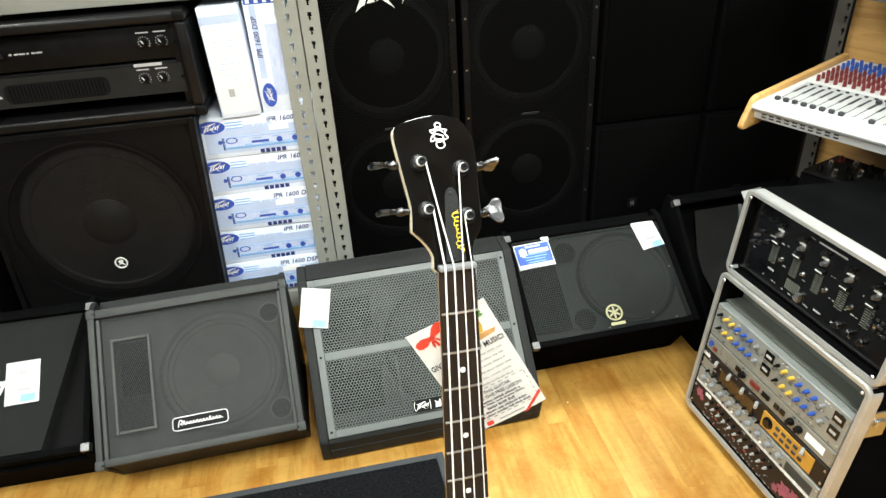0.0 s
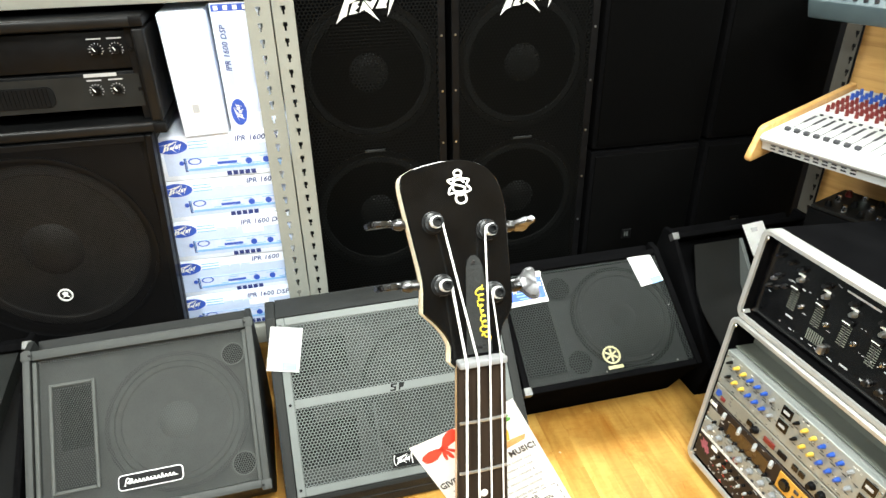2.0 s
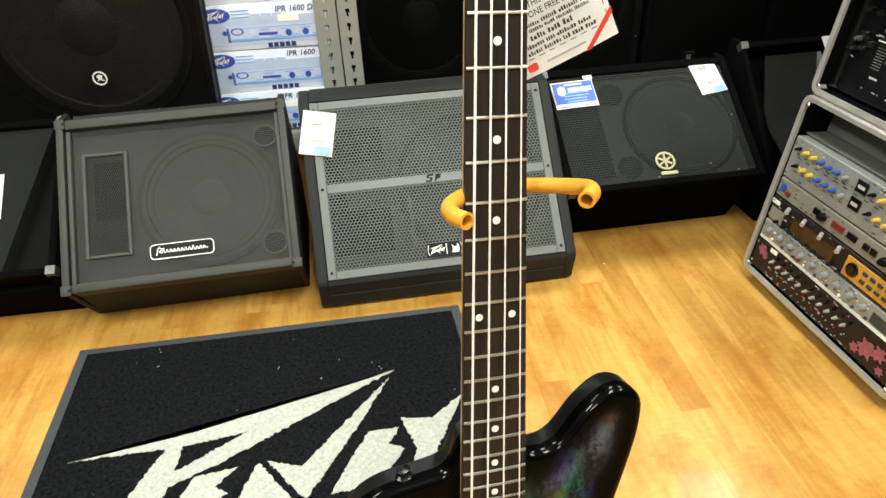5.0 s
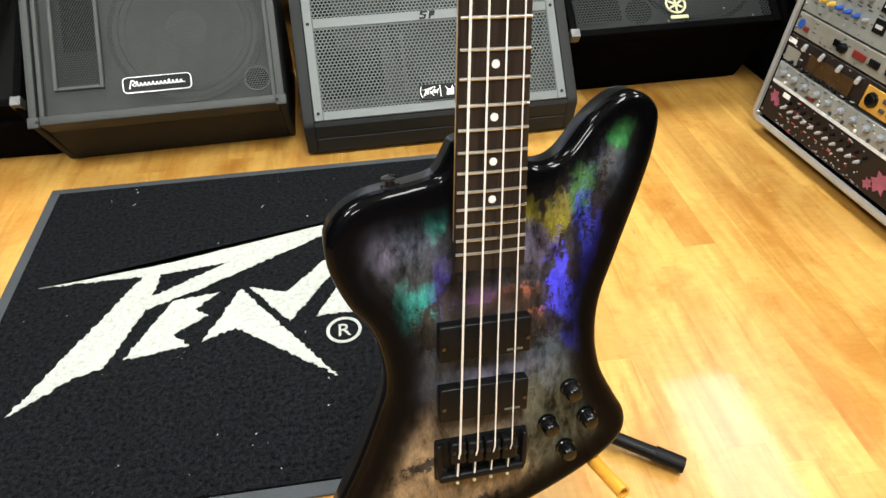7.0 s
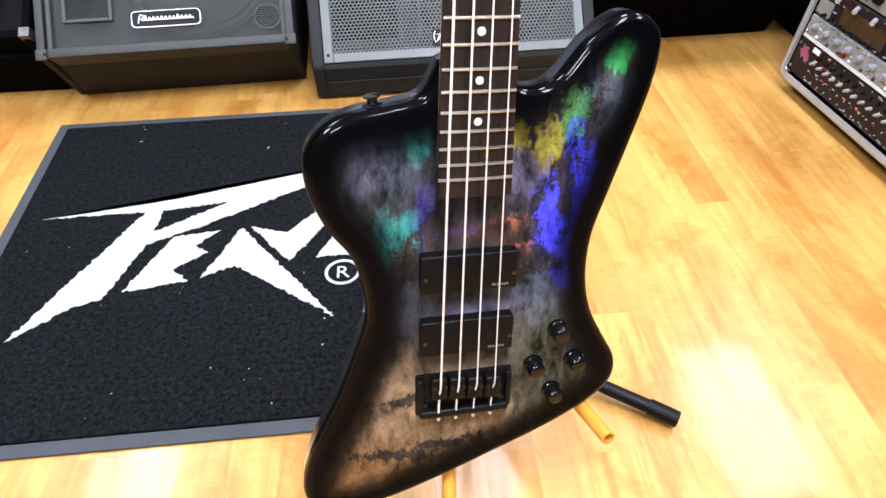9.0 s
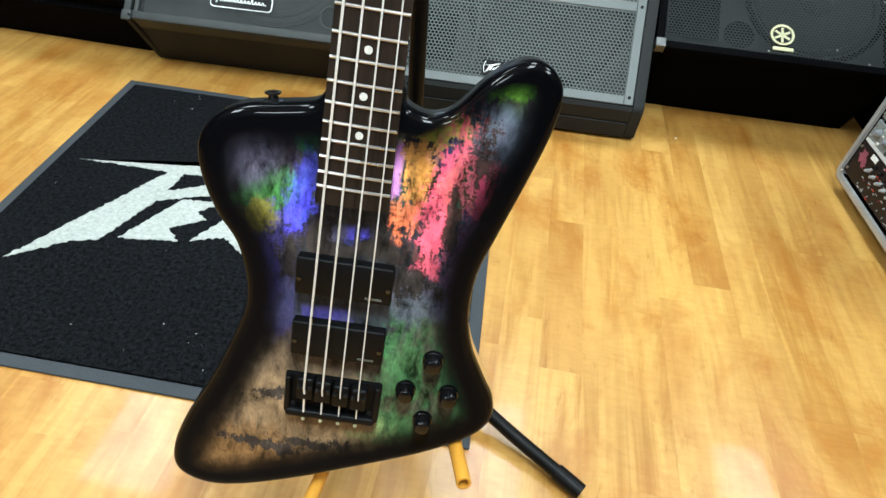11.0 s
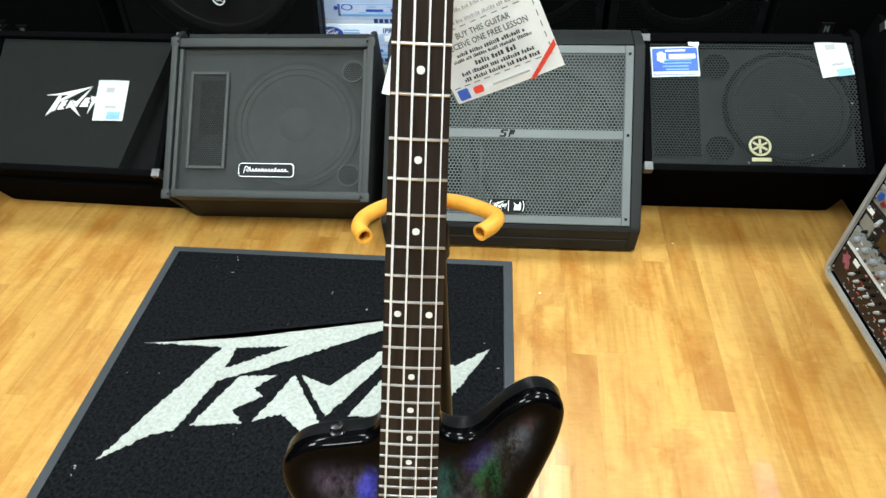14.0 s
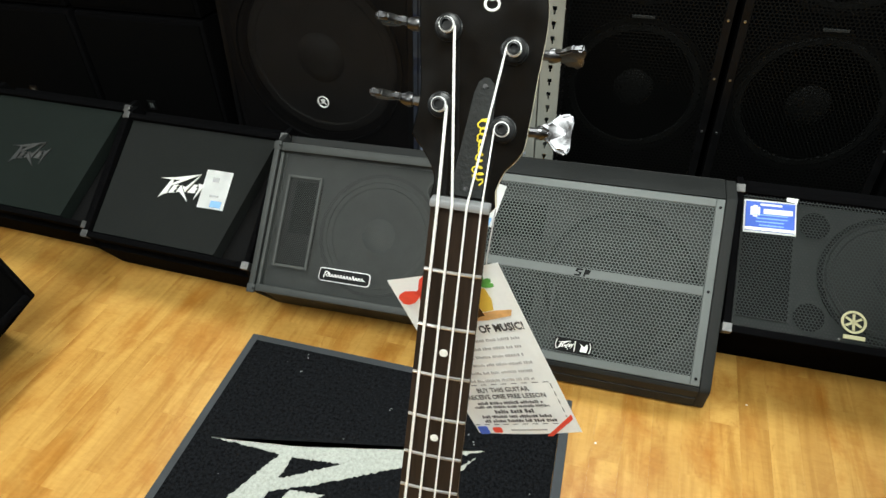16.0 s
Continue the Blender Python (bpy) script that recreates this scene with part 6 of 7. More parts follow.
def amp_case():
    c = thing("amplifier_rack", "black carpeted rack case holding two power amplifiers", "rack case", pose(-0.345, 2.010, 0.9005))
    w, h, d = 0.575, 0.275, 0.46
    for z in (0.014, h - 0.014):
        part("shell", box(w, d, 0.028, (0, d / 2, z), 0.008, 3), "sub_vinyl", c)
    for s in (-1, 1):
        part("side", box(0.028, d, h - 0.057, (s * (w / 2 - 0.014), d / 2, h / 2), 0.006, 3), "sub_vinyl", c)
        part("rack_rail", box(0.018, 0.004, h - 0.060, (s * (w / 2 - 0.039), 0.030, h / 2)), "black_plastic", c)
    part("back", box(w - 0.058, 0.01, h - 0.058, (0, d - 0.02, h / 2)), "black_hole", c)
    for x in (-1, 1):
        for z in (0.012, h - 0.012):
            part("corner_guard", box(0.030, 0.030, 0.026, (x * (w / 2 - 0.0125), 0.0125, z), 0.004), "black_plastic", c)
    def amp(z, hh, bowed):
        a = part("power_amplifier", box(0.500, 0.30, hh - 0.004, (0, 0.185, z + hh / 2), 0.003), "black_plastic", c, "black two-channel power amplifier")
        if bowed:
            part("fascia", prism([(0.0, 0.0), (0.006, 0.0), (0.006, hh - 0.012), (0.0, hh - 0.012)], 0.498), "fascia", a, m=pose(0, 0.027, z + 0.004))
            g = part("vent_window", slab(rounded(0.26, hh * 0.52, 0.016), 0.004), "black_hole", a, m=pose(-0.075, 0.028, z + hh * 0.45, 90))
            for k in range(26):
                part("fin", box(0.004, hh * 0.46, 0.006), "black_plastic", a, m=pose(-0.190 + 0.0092 * k, 0.025, z + hh * 0.45, 90))
        for x in ((0.149, 0.196) if bowed else (0.171, 0.215)):
            k = part("level_knob", lathe([(0.009, 0), (0.0085, 0.010), (0.007, 0.012), (0, 0.012)], 18), "black_plastic", a, m=pose(x, 0.026, z + hh * 0.53, 90))
            part("pointer", box(0.0018, 0.010, 0.001, (0, 0.004, 0.0125)), "white", k, m=pose(0, 0, 0, 0, 0, 30))
            for q in range(11):
                an = radians(-130 + 26 * q)
                part("scale_mark", box(0.0014, 0.0035, 0.0006), "grey_ink", a, m=pose(x + 0.0145 * math.sin(an), 0.0264, z + hh * 0.53 + 0.0145 * math.cos(an), 90) @ pose(0, 0, 0, 0, 0, -math.degrees(an)))
            part("caption", box(0.032, 0.0006, 0.003, (x, 0.0262, z + hh * 0.80)), "grey_ink", a)
        if not bowed:
            part("power_switch", box(0.020, 0.006, 0.014, (-0.185, 0.0245, z + hh * 0.50), 0.002, 1), "fascia", a)
            for k in range(6):
                part("caption", box(0.006 + 0.004 * (k % 3), 0.0006, 0.004, (-0.160 + 0.014 * k, 0.0342, z + hh * 0.50)), "grey_ink", a)
        else:
            part("maker_figure", slab([(-0.009, -0.006), (0.009, -0.006), (0.006, 0.000), (0.002, 0.001), (0.002, 0.008), (-0.002, 0.008), (-0.002, 0.001), (-0.006, 0.0)], 0.0006), "grey_ink", a, m=pose(-0.222, 0.0268, z + hh * 0.42, 90))
        if bowed:
            part("model_bar", box(0.072, 0.0006, 0.008, (0.165, 0.0262, z + hh * 0.93)), "grey_ink", a)
        for x in (-0.245, 0.245):
            part("rack_screw", lathe([(0.005, 0), (0.004, 0.002), (0, 0.0025)], 10), "black_plastic", a, m=pose(x, 0.026, z + hh / 2, 90))
    amp(0.058, 0.090, True)
    amp(0.150, 0.092, False)


amp_case()

# ---- tall loudspeakers against the wall ----


def tall_speaker(x0, x1, kind, front=2.200):
    w = x1 - x0
    label = "tall black two-way loudspeaker with coarse mesh grille and white emblem" if kind == 1 else "tall plain black loudspeaker stack with dark grille"
    t = thing("tall_loudspeaker", label, "loudspeaker", pose((x0 + x1) / 2, front, 0), "tall loudspeakers")
    h, d = 1.46, 0.50
    if kind == 1:
        part("cabinet", box(w, d, h, (0, d / 2 + 0.036, h / 2), 0.010), "black_carpet", t)
        part("frame", frame_bars(w - 0.002, h - 0.02, 0.022, 0.038), "black_plastic", t, m=pose(0, 0.038, h / 2, 90))
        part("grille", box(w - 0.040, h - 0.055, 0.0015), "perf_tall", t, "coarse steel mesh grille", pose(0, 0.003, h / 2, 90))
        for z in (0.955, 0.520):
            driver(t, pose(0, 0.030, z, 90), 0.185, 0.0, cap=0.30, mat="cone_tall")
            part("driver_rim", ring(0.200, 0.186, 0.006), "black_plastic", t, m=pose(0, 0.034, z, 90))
        part("emblem", emblem(0.185, 0.004), "white", t, "white jagged emblem", pose(0, 0.0, 1.150, 90))
        part("small_badge", box(0.060, 0.003, 0.008, (0, 0.0005, 0.732), 0.001, 1), "grey_vinyl", t)
        for s in (-1, 1):
            for k in range(9):
                part("screw", lathe([(0.0038, 0), (0.003, 0.002), (0, 0.0025)], 8), "steel", t, m=pose(s * (w / 2 - 0.012), 0.0, 0.11 + 0.157 * k, 90))
    else:
        for z0, hh in ((0.0, 0.655), (0.662, 0.80)):
            part("cabinet", box(w, d, hh, (0, d / 2 + 0.006, z0 + hh / 2), 0.012), "black_carpet", t)
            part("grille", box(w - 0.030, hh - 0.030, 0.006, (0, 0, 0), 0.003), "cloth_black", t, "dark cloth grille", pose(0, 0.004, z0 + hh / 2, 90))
        plate = part("corner_plate", box(0.036, 0.004, 0.036, (0, 0, 0), 0.002, 1), "black_plastic", t, "small square plate with a pale figure", pose(-0.04, -0.001, 0.345))
        part("plate_figure", slab([(-0.007, -0.009), (-0.003, -0.009), (-0.002, 0.002), (0.003, -0.009), (0.007, -0.009), (0.006, 0.009), (0.002, 0.009), (0.001, -0.001), (-0.003, 0.009), (-0.007, 0.009)], 0.001), "plate_grey", plate, m=pose(0, -0.002, 0, 90))


tall_speaker(0.252, 0.690, 1)
tall_speaker(0.706, 1.150, 1)
tall_speaker(1.168, 1.560, 2)
tall_speaker(1.576, 1.990, 2)
# added stacks: they only fill the unknown black area behind the left wedges
tall_speaker(-1.330, -0.830, 2, 2.090)
tall_speaker(-1.850, -1.345, 2, 2.090)
tall_speaker(-2.380, -1.865, 2, 2.090)

# ---- rack cases ----
RACK = pose(1.206, 1.494, 0.036, -6.0, 0, -85.2)
RACK_W = 0.490


def rack_shell(c, h, d):
    """Flight case: plywood shell and rounded aluminium edges round the open front."""
    w = RACK_W
    for z in (0.006, h - 0.006):
        part("panel", box(w, d, 0.010, (w / 2, d / 2, z), 0.002, 1), "black_vinyl", c)
    for x in (0.006, w - 0.006):
        part("panel", box(0.010, d, h - 0.022, (x, d / 2, h / 2), 0.002, 1), "black_vinyl", c)
    part("panel", box(w - 0.022, 0.008, h - 0.022, (w / 2, d - 0.006, h / 2)), "black_hole", c)
    rim = bmesh.new()
    n = 6
    loops = []
    for grow, y in ((0.004, 0.026), (0.004, -0.004), (-0.001, -0.007), (-0.010, -0.006), (-0.010, 0.020)):
        loops.append([rim.verts.new((x, y, z)) for x, z in rounded(w + 2 * grow, h + 2 * grow, 0.022 + grow, n, w / 2, h / 2)])
    m = len(loops[0])
    for a, b in zip(loops, loops[1:]):
        for i in range(m):
            rim.faces.new((a[i], a[(i + 1) % m], b[(i + 1) % m], b[i]))
    bmesh.ops.recalc_face_normals(rim, faces=rim.faces[:])
    part("edge_profile", rim, "alu", c, "rounded aluminium edge profile")
    for x in (0.018, w - 0.018):
        for z in (0.018, h - 0.018):
            part("rivet", lathe([(0.0045, 0), (0.003, 0.0022), (0, 0.0026)], 10), "steel", c, m=pose(x, -0.0068, z, 90))


def knob(parent, x, z, r, material, y=0.0, tall=0.013, pointer=True):
    k = part("knob", lathe([(r, 0), (r * 0.92, tall * 0.5), (r * 0.72, tall * 0.62), (r * 0.66, tall), (0, tall)], 12), material, parent, m=pose(x, y, z, 90))
    return k


def unit(c, name, z0, z1, material, label):
    w = RACK_W
    return part(name, box(w - 0.032, 0.16, z1 - z0 - 0.002, (w / 2, 0.0785, (z0 + z1) / 2), 0.0015, 1), material, c, label)


def legend(parent, z0, z1, x0, x1, count, material, seed, y=-0.0020):
    """Small printed marks and lettering bars scattered in rows over a front panel."""
    rng, bm = random.Random(seed), None
    rows = [z0 + (z1 - z0) * k / 3 for k in range(4)]
    for _ in range(count):
        wide = rng.choice((0.0022, 0.0036, 0.006, 0.009))
        bm = box(wide, 0.0005, rng.choice((0.0012, 0.0016, 0.0024)), (rng.uniform(x0, x1), y - 0.0002, rng.choice(rows) + rng.uniform(-0.002, 0.002)), 0, 1, bm)
    tagged(part("legend", bm, material, parent), kind="stuff")


def lower_rack():
    h = 0.452
    c = thing("rack_case", "aluminium-edged rack case filled with knobbed audio units", "rack case", RACK, "stacked rack cases")
    rack_shell(c, h, 0.44)
    w = RACK_W
    y = -0.0020
    part("blank_panel", box(w - 0.030, 0.004, 0.060, (w / 2, 0.075, 0.400)), "rack_grey", c, "set-back grey blank panel")
    part("blank_top", box(w - 0.030, 0.20, 0.003, (w / 2, 0.12, 0.3665)), "rack_grey", c)
    # channel strip with yellow and blue knobs
    a = unit(c, "channel_unit", 0.262, 0.362, "panel_silver", "silver channel unit with yellow and blue knobs")
    for half in (0, 1):
        x0 = 0.040 + half * 0.220
        for row, z in ((0, 0.338), (1, 0.300)):
            for k in range(7):
                x = x0 + 0.024 * k + (0.008 if row else 0)
                mt = "black_plastic" if k == 0 else ("knob_yellow" if k in (1, 2) else ("knob_blue" if k < 6 else "knob_grey"))
                knob(a, x, z, 0.0054 if k else 0.0046, mt, y, 0.015)
                part("knob_mark", box(0.010, 0.0006, 0.0016, (x, y - 0.00012, z - 0.014)), "ink", a)
        for z in (0.338, 0.300):
            part("display", box(0.030, 0.003, 0.026, (x0 + 0.188, y - 0.0008, z), 0.001, 1), "gloss_black", a, "small black display")
            part("display_bars", box(0.018, 0.0006, 0.007, (x0 + 0.188, y - 0.0028, z)), "grey_ink", a)
    for k in range(14):
        part("caption", box(0.012, 0.0006, 0.002, (0.045 + 0.029 * k, y - 0.00012, 0.318)), "ink", a)
    legend(a, 0.270, 0.354, 0.030, 0.455, 46, "ink", 21)
    legend(a, 0.274, 0.350, 0.030, 0.455, 20, "white", 22)
    # beige processor
    b = unit(c, "processor_unit", 0.214, 0.260, "panel_beige", "beige effects unit with dark switches")
    part("blue_mark", slab([(-0.010, -0.008), (0.002, -0.010), (0.010, 0.002), (0.004, 0.010), (-0.006, 0.008)], 0.002), "knob_blue", b, m=pose(0.035, y, 0.238, 90))
    part("red_switch", box(0.014, 0.005, 0.010, (0.054, y - 0.002, 0.232), 0.001, 1), "knob_red", b)
    for x, ww, mt in ((0.150, 0.020, "gloss_black"), (0.215, 0.034, "knob_red"), (0.172, 0.014, "ink"), (0.250, 0.014, "black_plastic"), (0.262, 0.014, "black_plastic"), (0.295, 0.016, "gloss_black"), (0.315, 0.016, "gloss_black")):
        part("switch", box(ww, 0.004, 0.014, (x, y - 0.0018, 0.238), 0.001, 1), mt, b)
    for x in (0.170, 0.345, 0.372):
        knob(b, x, 0.236, 0.010, "black_plastic", y, 0.014)
    part("tape_label", box(0.056, 0.0008, 0.020, (0.420, y - 0.0006, 0.238)), "paper", b, "strip of white tape")
    legend(b, 0.222, 0.252, 0.070, 0.380, 26, "ink", 23)
    # amber window unit
    d = unit(c, "preamp_unit", 0.150, 0.212, "panel_dark", "dark preamplifier with amber panel and pale knobs")
    part("amber_window", box(0.135, 0.002, 0.034, (0.165, y - 0.0008, 0.176)), "copper", d, "brown glassy window")
    part("amber_panel", box(0.170, 0.003, 0.046, (0.352, y - 0.0008, 0.180), 0.001, 1), "panel_orange", d, "amber keypad panel")
    knob(d, 0.290, 0.180, 0.016, "gloss_black", y - 0.002, 0.008)
    for k in range(5):
        for r in (0, 1):
            part("key_button", box(0.013, 0.003, 0.008, (0.322 + 0.020 * k, y - 0.0035, 0.190 - 0.018 * r), 0.0008, 1), "ink", d)
    for k, x in enumerate((0.075, 0.130, 0.185, 0.240, 0.400)):
        kb = part("lever_knob", tube([(x, y - 0.002, 0.203), (x + 0.012, y - 0.018, 0.200)], 0.0048, 10), "knob_pale", d, "pale lever knob")
    part("brand_bar", box(0.026, 0.0008, 0.010, (0.030, y - 0.0006, 0.198)), "white", d)
    part("amber_corner", box(0.045, 0.0008, 0.030, (0.045, y - 0.0008, 0.170)), "panel_beige", d)
    for k in range(9):
        knob(d, 0.055 + 0.026 * k, 0.1580, 0.0046, "gloss_black", y, 0.012)
    legend(d, 0.156, 0.206, 0.030, 0.270, 30, "grey_ink", 24)
    # grey unit
    e = unit(c, "compressor_unit", 0.098, 0.148, "panel_silver", "grey compressor unit with a row of grey knobs")
    for k in range(9):
        knob(e, 0.045 + 0.038 * k, 0.128, 0.0085, "knob_grey", y, 0.014)
        part("switch", box(0.006, 0.004, 0.006, (0.060 + 0.038 * k, y - 0.002, 0.112), 0.0008, 1), "ink" if k % 3 else "white", e)
        part("led", lathe([(0.0018, 0), (0.001, 0.0014), (0, 0.0016)], 8), "steel", e, m=pose(0.052 + 0.038 * k, y, 0.140, 90))
    part("pale_edge", box(w - 0.040, 0.0012, 0.007, (w / 2, y - 0.0008, 0.1025)), "panel_white", e, "pale lower edge strip")
    part("window", box(0.085, 0.001, 0.024, (0.415, y - 0.0006, 0.122)), "frame_grey", e)
    part("red_switch", box(0.016, 0.004, 0.012, (0.150, y - 0.002, 0.116), 0.001, 1), "knob_red", e)
    legend(e, 0.106, 0.142, 0.035, 0.370, 40, "ink", 25)
    legend(e, 0.108, 0.142, 0.035, 0.370, 16, "white", 26)
    # dark unit with pink blotches
    g = unit(c, "drum_module", 0.018, 0.096, "panel_dark", "dark module with faded pink blots and small silver knobs")
    for cx, cz, r in ((0.045, 0.072, 0.018), (0.058, 0.062, 0.011), (0.395, 0.056, 0.026), (0.425, 0.066, 0.020), (0.370, 0.040, 0.014), (0.440, 0.036, 0.012)):
        pts = [(r * (0.75 + 0.25 * math.cos(a * 2.6)) * math.cos(a / 14 * 2 * math.pi), r * (0.75 + 0.25 * math.cos(a * 2.6)) * math.sin(a / 14 * 2 * math.pi)) for a in range(14)]
        part("pink_blot", slab(pts, 0.0006), "pink", g, m=pose(cx, y - 0.00006, cz, 90))
    for k in range(11):
        knob(g, 0.088 + 0.024 * k, 0.064, 0.0042, "knob_pale", y, 0.011)
        knob(g, 0.100 + 0.024 * k, 0.080, 0.0040, "gloss_black", y, 0.011)
        part("dot", lathe([(0.0024, 0), (0.0016, 0.002), (0, 0.002)], 8), "knob_red" if k % 3 == 0 else "knob_grey", g, m=pose(0.092 + 0.024 * k, y, 0.042, 90))
        part("dot", lathe([(0.0020, 0), (0.0014, 0.002), (0, 0.002)], 8), "knob_grey", g, m=pose(0.080 + 0.024 * k, y, 0.028, 90))
    part("white_tab", box(0.022, 0.002, 0.010, (0.080, y - 0.001, 0.088)), "white", g)
    legend(g, 0.024, 0.090, 0.075, 0.360, 56, "grey_ink", 27)
    legend(g, 0.024, 0.090, 0.075, 0.340, 14, "red", 28)
    for x in (0.022, w - 0.022):
        for z in (0.030, 0.084, 0.110, 0.136, 0.162, 0.200, 0.226, 0.250, 0.276, 0.346):
            part("rack_screw", lathe([(0.0035, 0), (0.0028, 0.002), (0, 0.0024)], 8), "steel", c, m=pose(x, y, z, 90))
    latch = part("latch", box(0.004, 0.050, 0.070, (w + 0.002, 0.050, 0.355), 0.001, 1), "steel", c, "butterfly latch")
    part("latch_wing", box(0.006, 0.030, 0.016, (w + 0.006, 0.050, 0.360), 0.002), "steel", latch)


lower_rack()


def upper_rack():
    h = 0.232
    up = RACK @ pose(0.004, 0.002, 0.4605)
    c = thing("rack_case", "aluminium-edged rack case with a black fader mixer", "rack case", up, "stacked rack cases")
    rack_shell(c, h, 0.40)
    w = RACK_W
    a = part("club_mixer", box(w - 0.032, 0.10, h - 0.034, (w / 2, 0.070, h / 2), 0.002, 1), "gloss_black", c, "gloss black mixer with chrome knobs and faders")
    y = 0.0198
    for k in range(5):
        x = 0.118 + 0.070 * k
        knob(a, x - 0.006, 0.182, 0.0080, "dark_chrome", y, 0.016)
        knob(a, x, 0.160, 0.0070, "steel", y, 0.014)
        part("white_tab", box(0.018, 0.002, 0.005, (x - 0.004, y - 0.001, 0.170)), "white", a)
        for q in range(9):
            for s in (-1, 1):
                part("meter_bar", box(0.0095, 0.0008, 0.0016, (x - 0.004 + s * 0.0062, y - 0.0006, 0.084 + 0.0056 * q)), "rack_grey", a)
        part("fader_slot", box(0.0018, 0.0008, 0.056, (x - 0.004, y - 0.0007, 0.108)), "ink", a)
        cap = part("fader_cap", prism([(0.0, -0.006), (-0.010, -0.0045), (-0.008, 0.0), (-0.010, 0.0045), (0.0, 0.006)], 0.020, 0.0008, 1), "black_plastic", a, "black fader cap", pose(x - 0.004, y, 0.138))
        part("cap_line", box(0.019, 0.0012, 0.0016, (0, -0.0092, 0.0)), "white", cap)
        part("button", lathe([(0.0064, 0), (0.0060, 0.004), (0.0042, 0.0075), (0, 0.0088)], 14), "chrome", a, "domed chrome push button", pose(x + 0.022, y, 0.104, 90))
    for x, z in ((0.060, 0.140), (0.066, 0.112), (0.045, 0.105), (0.085, 0.125), (0.082, 0.184), (0.046, 0.184)):
        knob(a, x, z, 0.0060, "dark_chrome", y, 0.014)
    knob(a, 0.052, 0.128, 0.0055, "steel", y, 0.014)
    for q in range(8):
        part("level_bar", box(0.003, 0.0008, 0.026, (0.176 + 0.0055 * q, y - 0.0008, 0.060)), "rack_grey", a)
    part("cross_fader", box(0.014, 0.012, 0.020, (0.224, y - 0.006, 0.050), 0.002), "steel", a)
    for x in (0.120, 0.280, 0.330):
        part("caption", box(0.020, 0.0008, 0.004, (x, y - 0.0008, 0.066 if x < 0.2 else 0.046)), "grey_ink", a)
    for x in (0.340, 0.370, 0.405):
        knob(a, x, 0.052, 0.009, "dark_chrome", y, 0.016)
    part("brand_bar", box(0.080, 0.0008, 0.004, (0.265, y - 0.0008, 0.196)), "grey_ink", a)
    legend(a, 0.040, 0.195, 0.040, 0.445, 44, "grey_ink", 29, y)
    for k in range(12):
        part("key_button", box(0.008, 0.004, 0.006, (0.405 + 0.013 * (k % 4), y - 0.002, 0.118 - 0.013 * (k // 4)), 0.001, 1), "fascia", a)


upper_rack()

# ---- mixer stand with consoles ----
DESK = pose(1.487, 1.868, 0, 0, 0, -69.1)


def mixer_stand():
    s = thing("mixer_stand", "honey wood and slotted grey steel stand carrying mixing consoles", "display stand", DESK)
    slotted_post("post", pose(-0.038, 0.465, 0), 1.36, 0.045, -1, s, "post_shaded", "slotted steel post with shade in its colour", 0.013)
    slotted_post("post", pose(1.02, 0.465, 0), 1.36, 0.045, -1, s, "post_shaded", "slotted steel post with shade in its colour", 0.013)
    part("back_panel", box(1.06, 0.018, 1.32, (0.508, 0.502, 0.662), 0.002, 1), "cheek_wood", s, "honey wood back panel")
    for z in (0.43, 0.745, 1.084):
        part("bracket", box(0.90, 0.22 if z < 1 else 0.10, 0.014, (0.555, 0.352 if z < 1 else 0.41, z - 0.007), 0.002, 1), "black_plastic", s, "black steel bracket shelf")


mixer_stand()


def console(m, name, label, panel, cheek, w, d, h, rows):
    """rows: distance from the front edge, material, kind."""
    c = thing(name, label, "mixing console", m, "mixing consoles")
    if cheek:
        # rounded white front ledge over a set-back lower face
        prof = [(0.012, 0.0), (0.010, h * 0.50), (0.0, h * 0.58), (-0.004, h * 0.78), (0.002, h * 0.94), (0.014, h), (d, h), (d, 0.0)]
        part("chassis", prism(prof, w, 0.002, 2, 0.0), panel, c)
        part("fader_field", box(w - 0.04, 0.150, 0.0006, (w / 2, 0.148, h + 0.0003)), "fader_grey", c, "pale grey fader field")
    else:
        part("chassis", box(w, d, h, (w / 2, d / 2, h / 2), 0.006, 3), panel, c)
    n = int((w - 0.06) / 0.027)
    rng = random.Random(3)
    for y, mt, kind in rows:
        for k in range(n):
            x = 0.035 + 0.027 * k
            if kind == "fader":
                part("fader_slot", box(0.0080, 0.060, 0.0008, (x, y + 0.105, h + 0.0010)), "ink", c, "black upper half of a fader slot")
                part("fader_slot", box(0.0016, 0.072, 0.0008, (x, y + 0.036, h + 0.0010)), "ink", c)
                part("fader_cap", box(0.015, 0.011, 0.011, (x, y + (0.0 if k < 7 else rng.choice((0.0, 0.118, 0.124))), h + 0.0060), 0.002, 1), mt, c)
            elif kind == "button":
                part("button", box(0.0095, 0.006, 0.005, (x + 0.008, y, h + 0.0025), 0.001, 1), mt, c)
            else:
                part("knob", lathe([(0.0058, 0), (0.0052, 0.009), (0.0044, 0.018), (0, 0.0185)], 10), mt, c, m=pose(x, y, h))
    if cheek:
        prof = [(-0.024, -0.030), (-0.032, -0.020), (-0.026, -0.006), (0.016, h + 0.008), (0.034, h + 0.013), (d + 0.004, h + 0.016), (d + 0.004, -0.020), (0.05, -0.030)]
        for x in (-0.022, w + 0.002):
            part("cheek", prism(prof, 0.020, 0.005, 2, x), cheek, c, "rounded honey wood end cheek")
        for k in range(10):
            for z in (h * 0.20, h * 0.38):
                part("vent", box(0.014, 0.002, 0.004, (0.034 + 0.024 * k, 0.0108, z)), "ink", c)
    return c


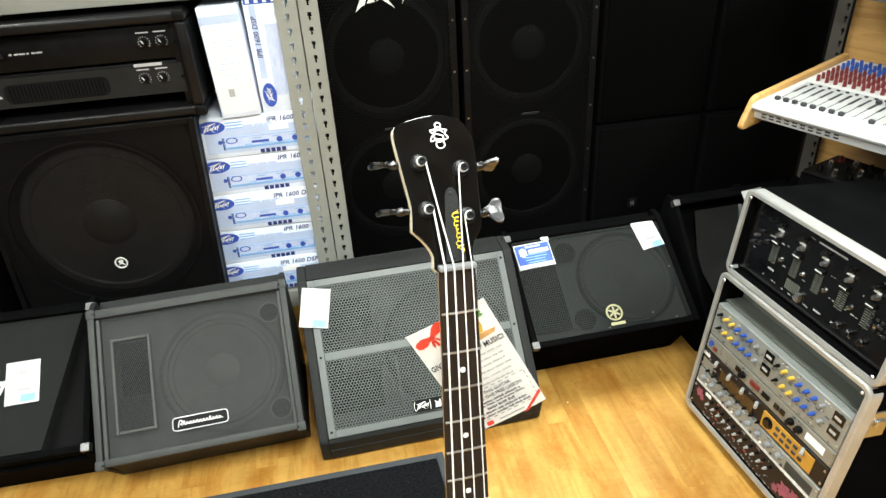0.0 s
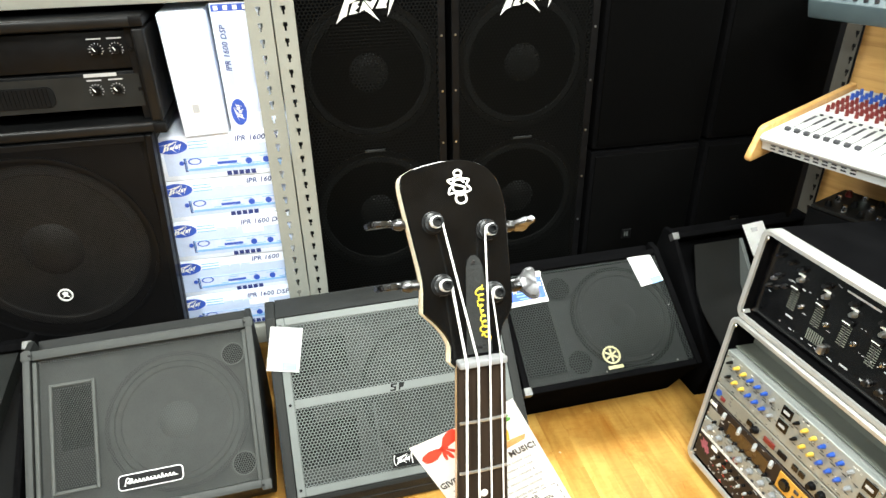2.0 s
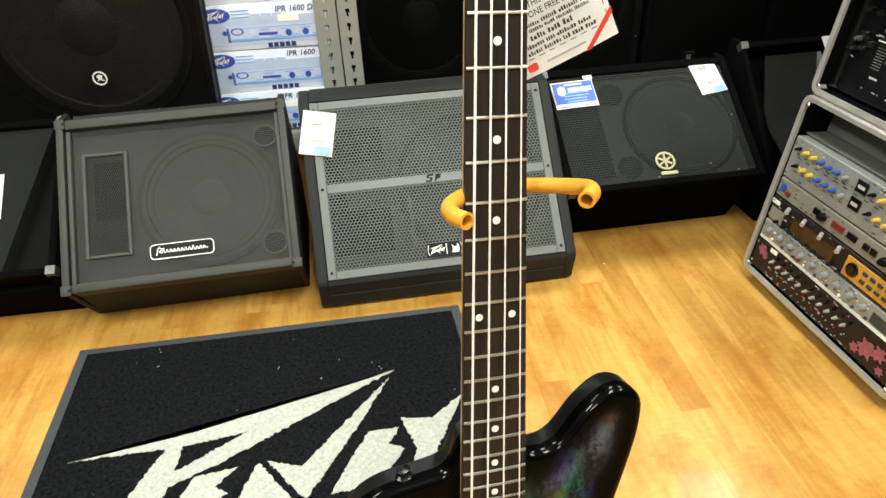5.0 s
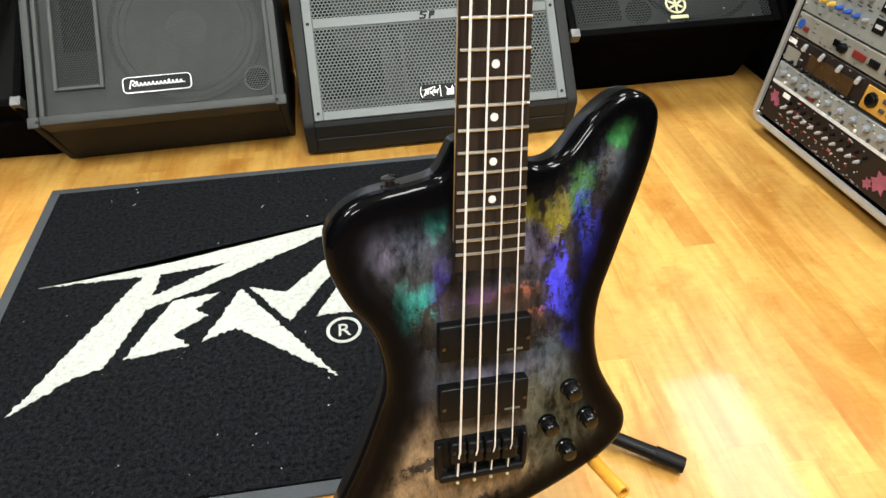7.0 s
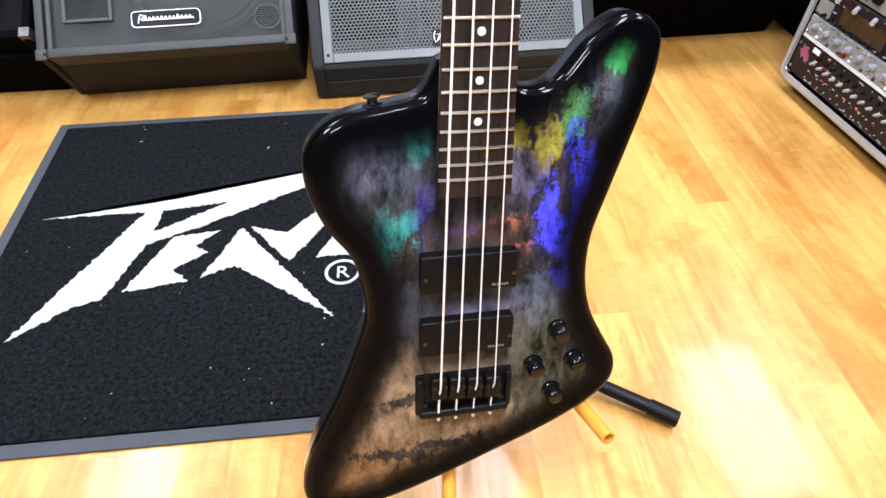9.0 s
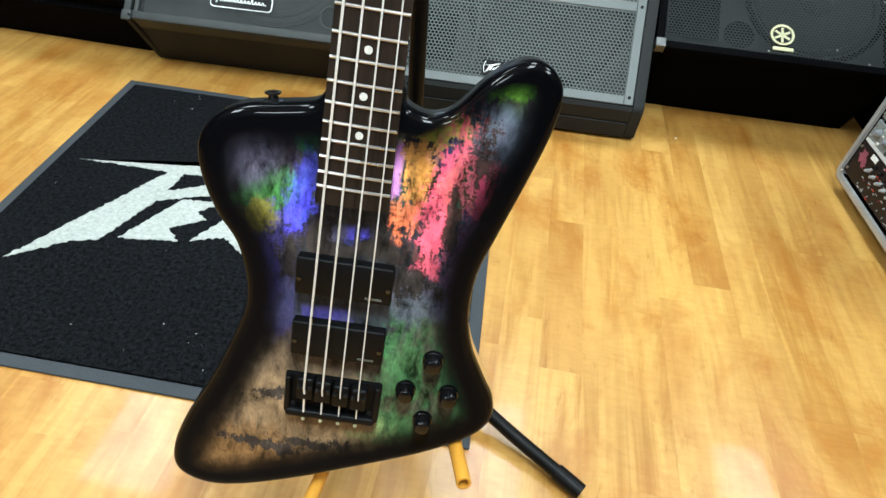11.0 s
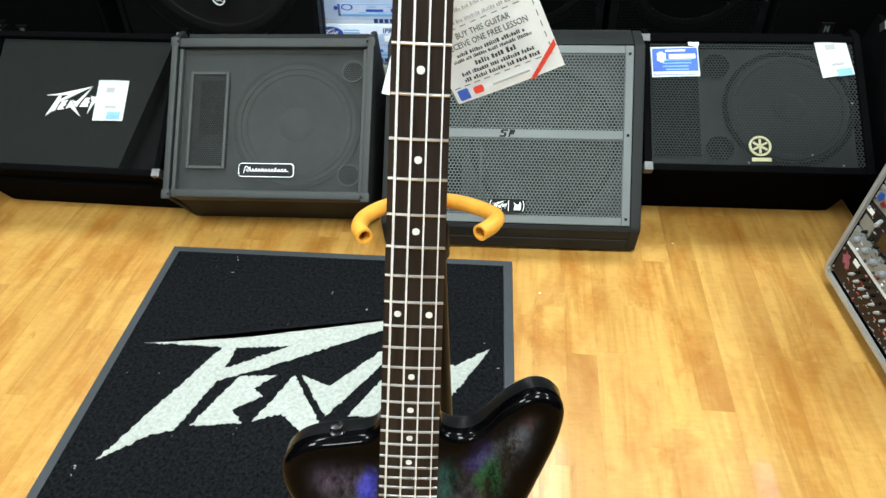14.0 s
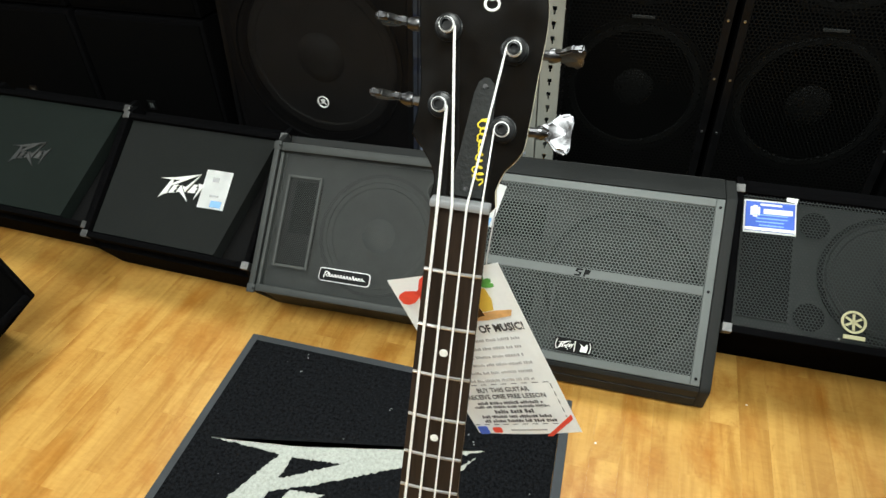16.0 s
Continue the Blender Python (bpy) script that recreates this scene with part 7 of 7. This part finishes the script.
console(DESK @ pose(0.024, -0.002, 0.765, 6), "mixing_console", "white mixing console with wooden cheeks, red and blue knobs", "panel_white", "cheek_wood", 0.92, 0.462, 0.048,
        [(0.062, "ink", "fader"), (0.208, "ink", "button")] + [(0.250 + 0.024 * k, "knob_red", "knob") for k in range(5)] + [(0.372 + 0.024 * k, "knob_blue", "knob") for k in range(3)])
console(DESK @ pose(-0.035, 0.187, 1.0865, 20), "mixing_console", "slate grey mixing console with black knobs", "panel_slate", None, 0.90, 0.300, 0.055,
        [(0.016, "ink", "knob"), (0.036, "knob_grey", "button"), (0.056, "ink", "knob"), (0.080, "ink", "knob"), (0.104, "knob_grey", "knob"), (0.128, "ink", "knob")])


def small_mixer():
    c = thing("small_mixer", "black and silver tabletop mixer on the lower bracket", "audio mixer", DESK @ pose(0.115, 0.165, 0.4305))
    part("case", box(0.80, 0.185, 0.150, (0.40, 0.0925, 0.075), 0.004), "black_plastic", c)
    t = part("top_plate", box(0.79, 0.180, 0.010, (0.40, 0.0925, 0.156), 0.002, 1), "fascia", c, "scuffed dark top plate")
    for k in range(16):
        for r in range(3):
            kb = part("knob", lathe([(0.010, 0), (0.009, 0.010), (0.006, 0.018), (0, 0.018)], 10), ("black_plastic", "chrome", "knob_red")[(k * 2 + r) % 3 if k % 4 == 0 else (r + k) % 2], t, m=pose(0.040 + 0.046 * k, 0.030 + 0.055 * r, 0.161))


small_mixer()

# ---- the floor's strips, last ----
STRIP = 0.0665
CUTS = [0.34, 0.42, 0.50, 0.38, 0.46]


def strip_mesh(length):
    return mesh_from(box(STRIP - 0.00012, length - 0.00012, 0.012, (0, 0, -0.006)), "floor_strip", "floor_board")


def lay_floor():
    meshes = [strip_mesh(c) for c in CUTS]
    rest = bmesh.new()
    rng = random.Random(11)
    count = 0
    x = X0 + STRIP / 2
    while x < X1:
        y = Y0 - rng.uniform(0, 0.4)
        while y < Y1:
            k = rng.randrange(len(CUTS))
            c = y + CUTS[k] / 2
            near = -1.15 < x < 1.35 and 0.05 < c < 1.75
            if near and count < 300:
                o = new("floor_strip", meshes[k])
                o.parent = floor
                o.location = (x - floor.location.x, c - floor.location.y, 0.062)
                count += 1
            else:
                lo, hi = max(y, Y0), min(y + CUTS[k], Y1)
                if hi - lo > 0.01:
                    vs = [rest.verts.new(p) for p in ((x - STRIP / 2 + 0.00006, lo + 0.00006, 0), (x + STRIP / 2 - 0.00006, lo + 0.00006, 0), (x + STRIP / 2 - 0.00006, hi - 0.00006, 0), (x - STRIP / 2 + 0.00006, hi - 0.00006, 0))]
                    rest.faces.new(vs)
            y += CUTS[k]
        x += STRIP
    far = new("floor_strips", mesh_from(rest, "floor_strips", "floor_far"))
    far.parent = floor
    far.location = (-floor.location.x, -floor.location.y, 0.062)
    tagged(far, kind="stuff")


lay_floor()
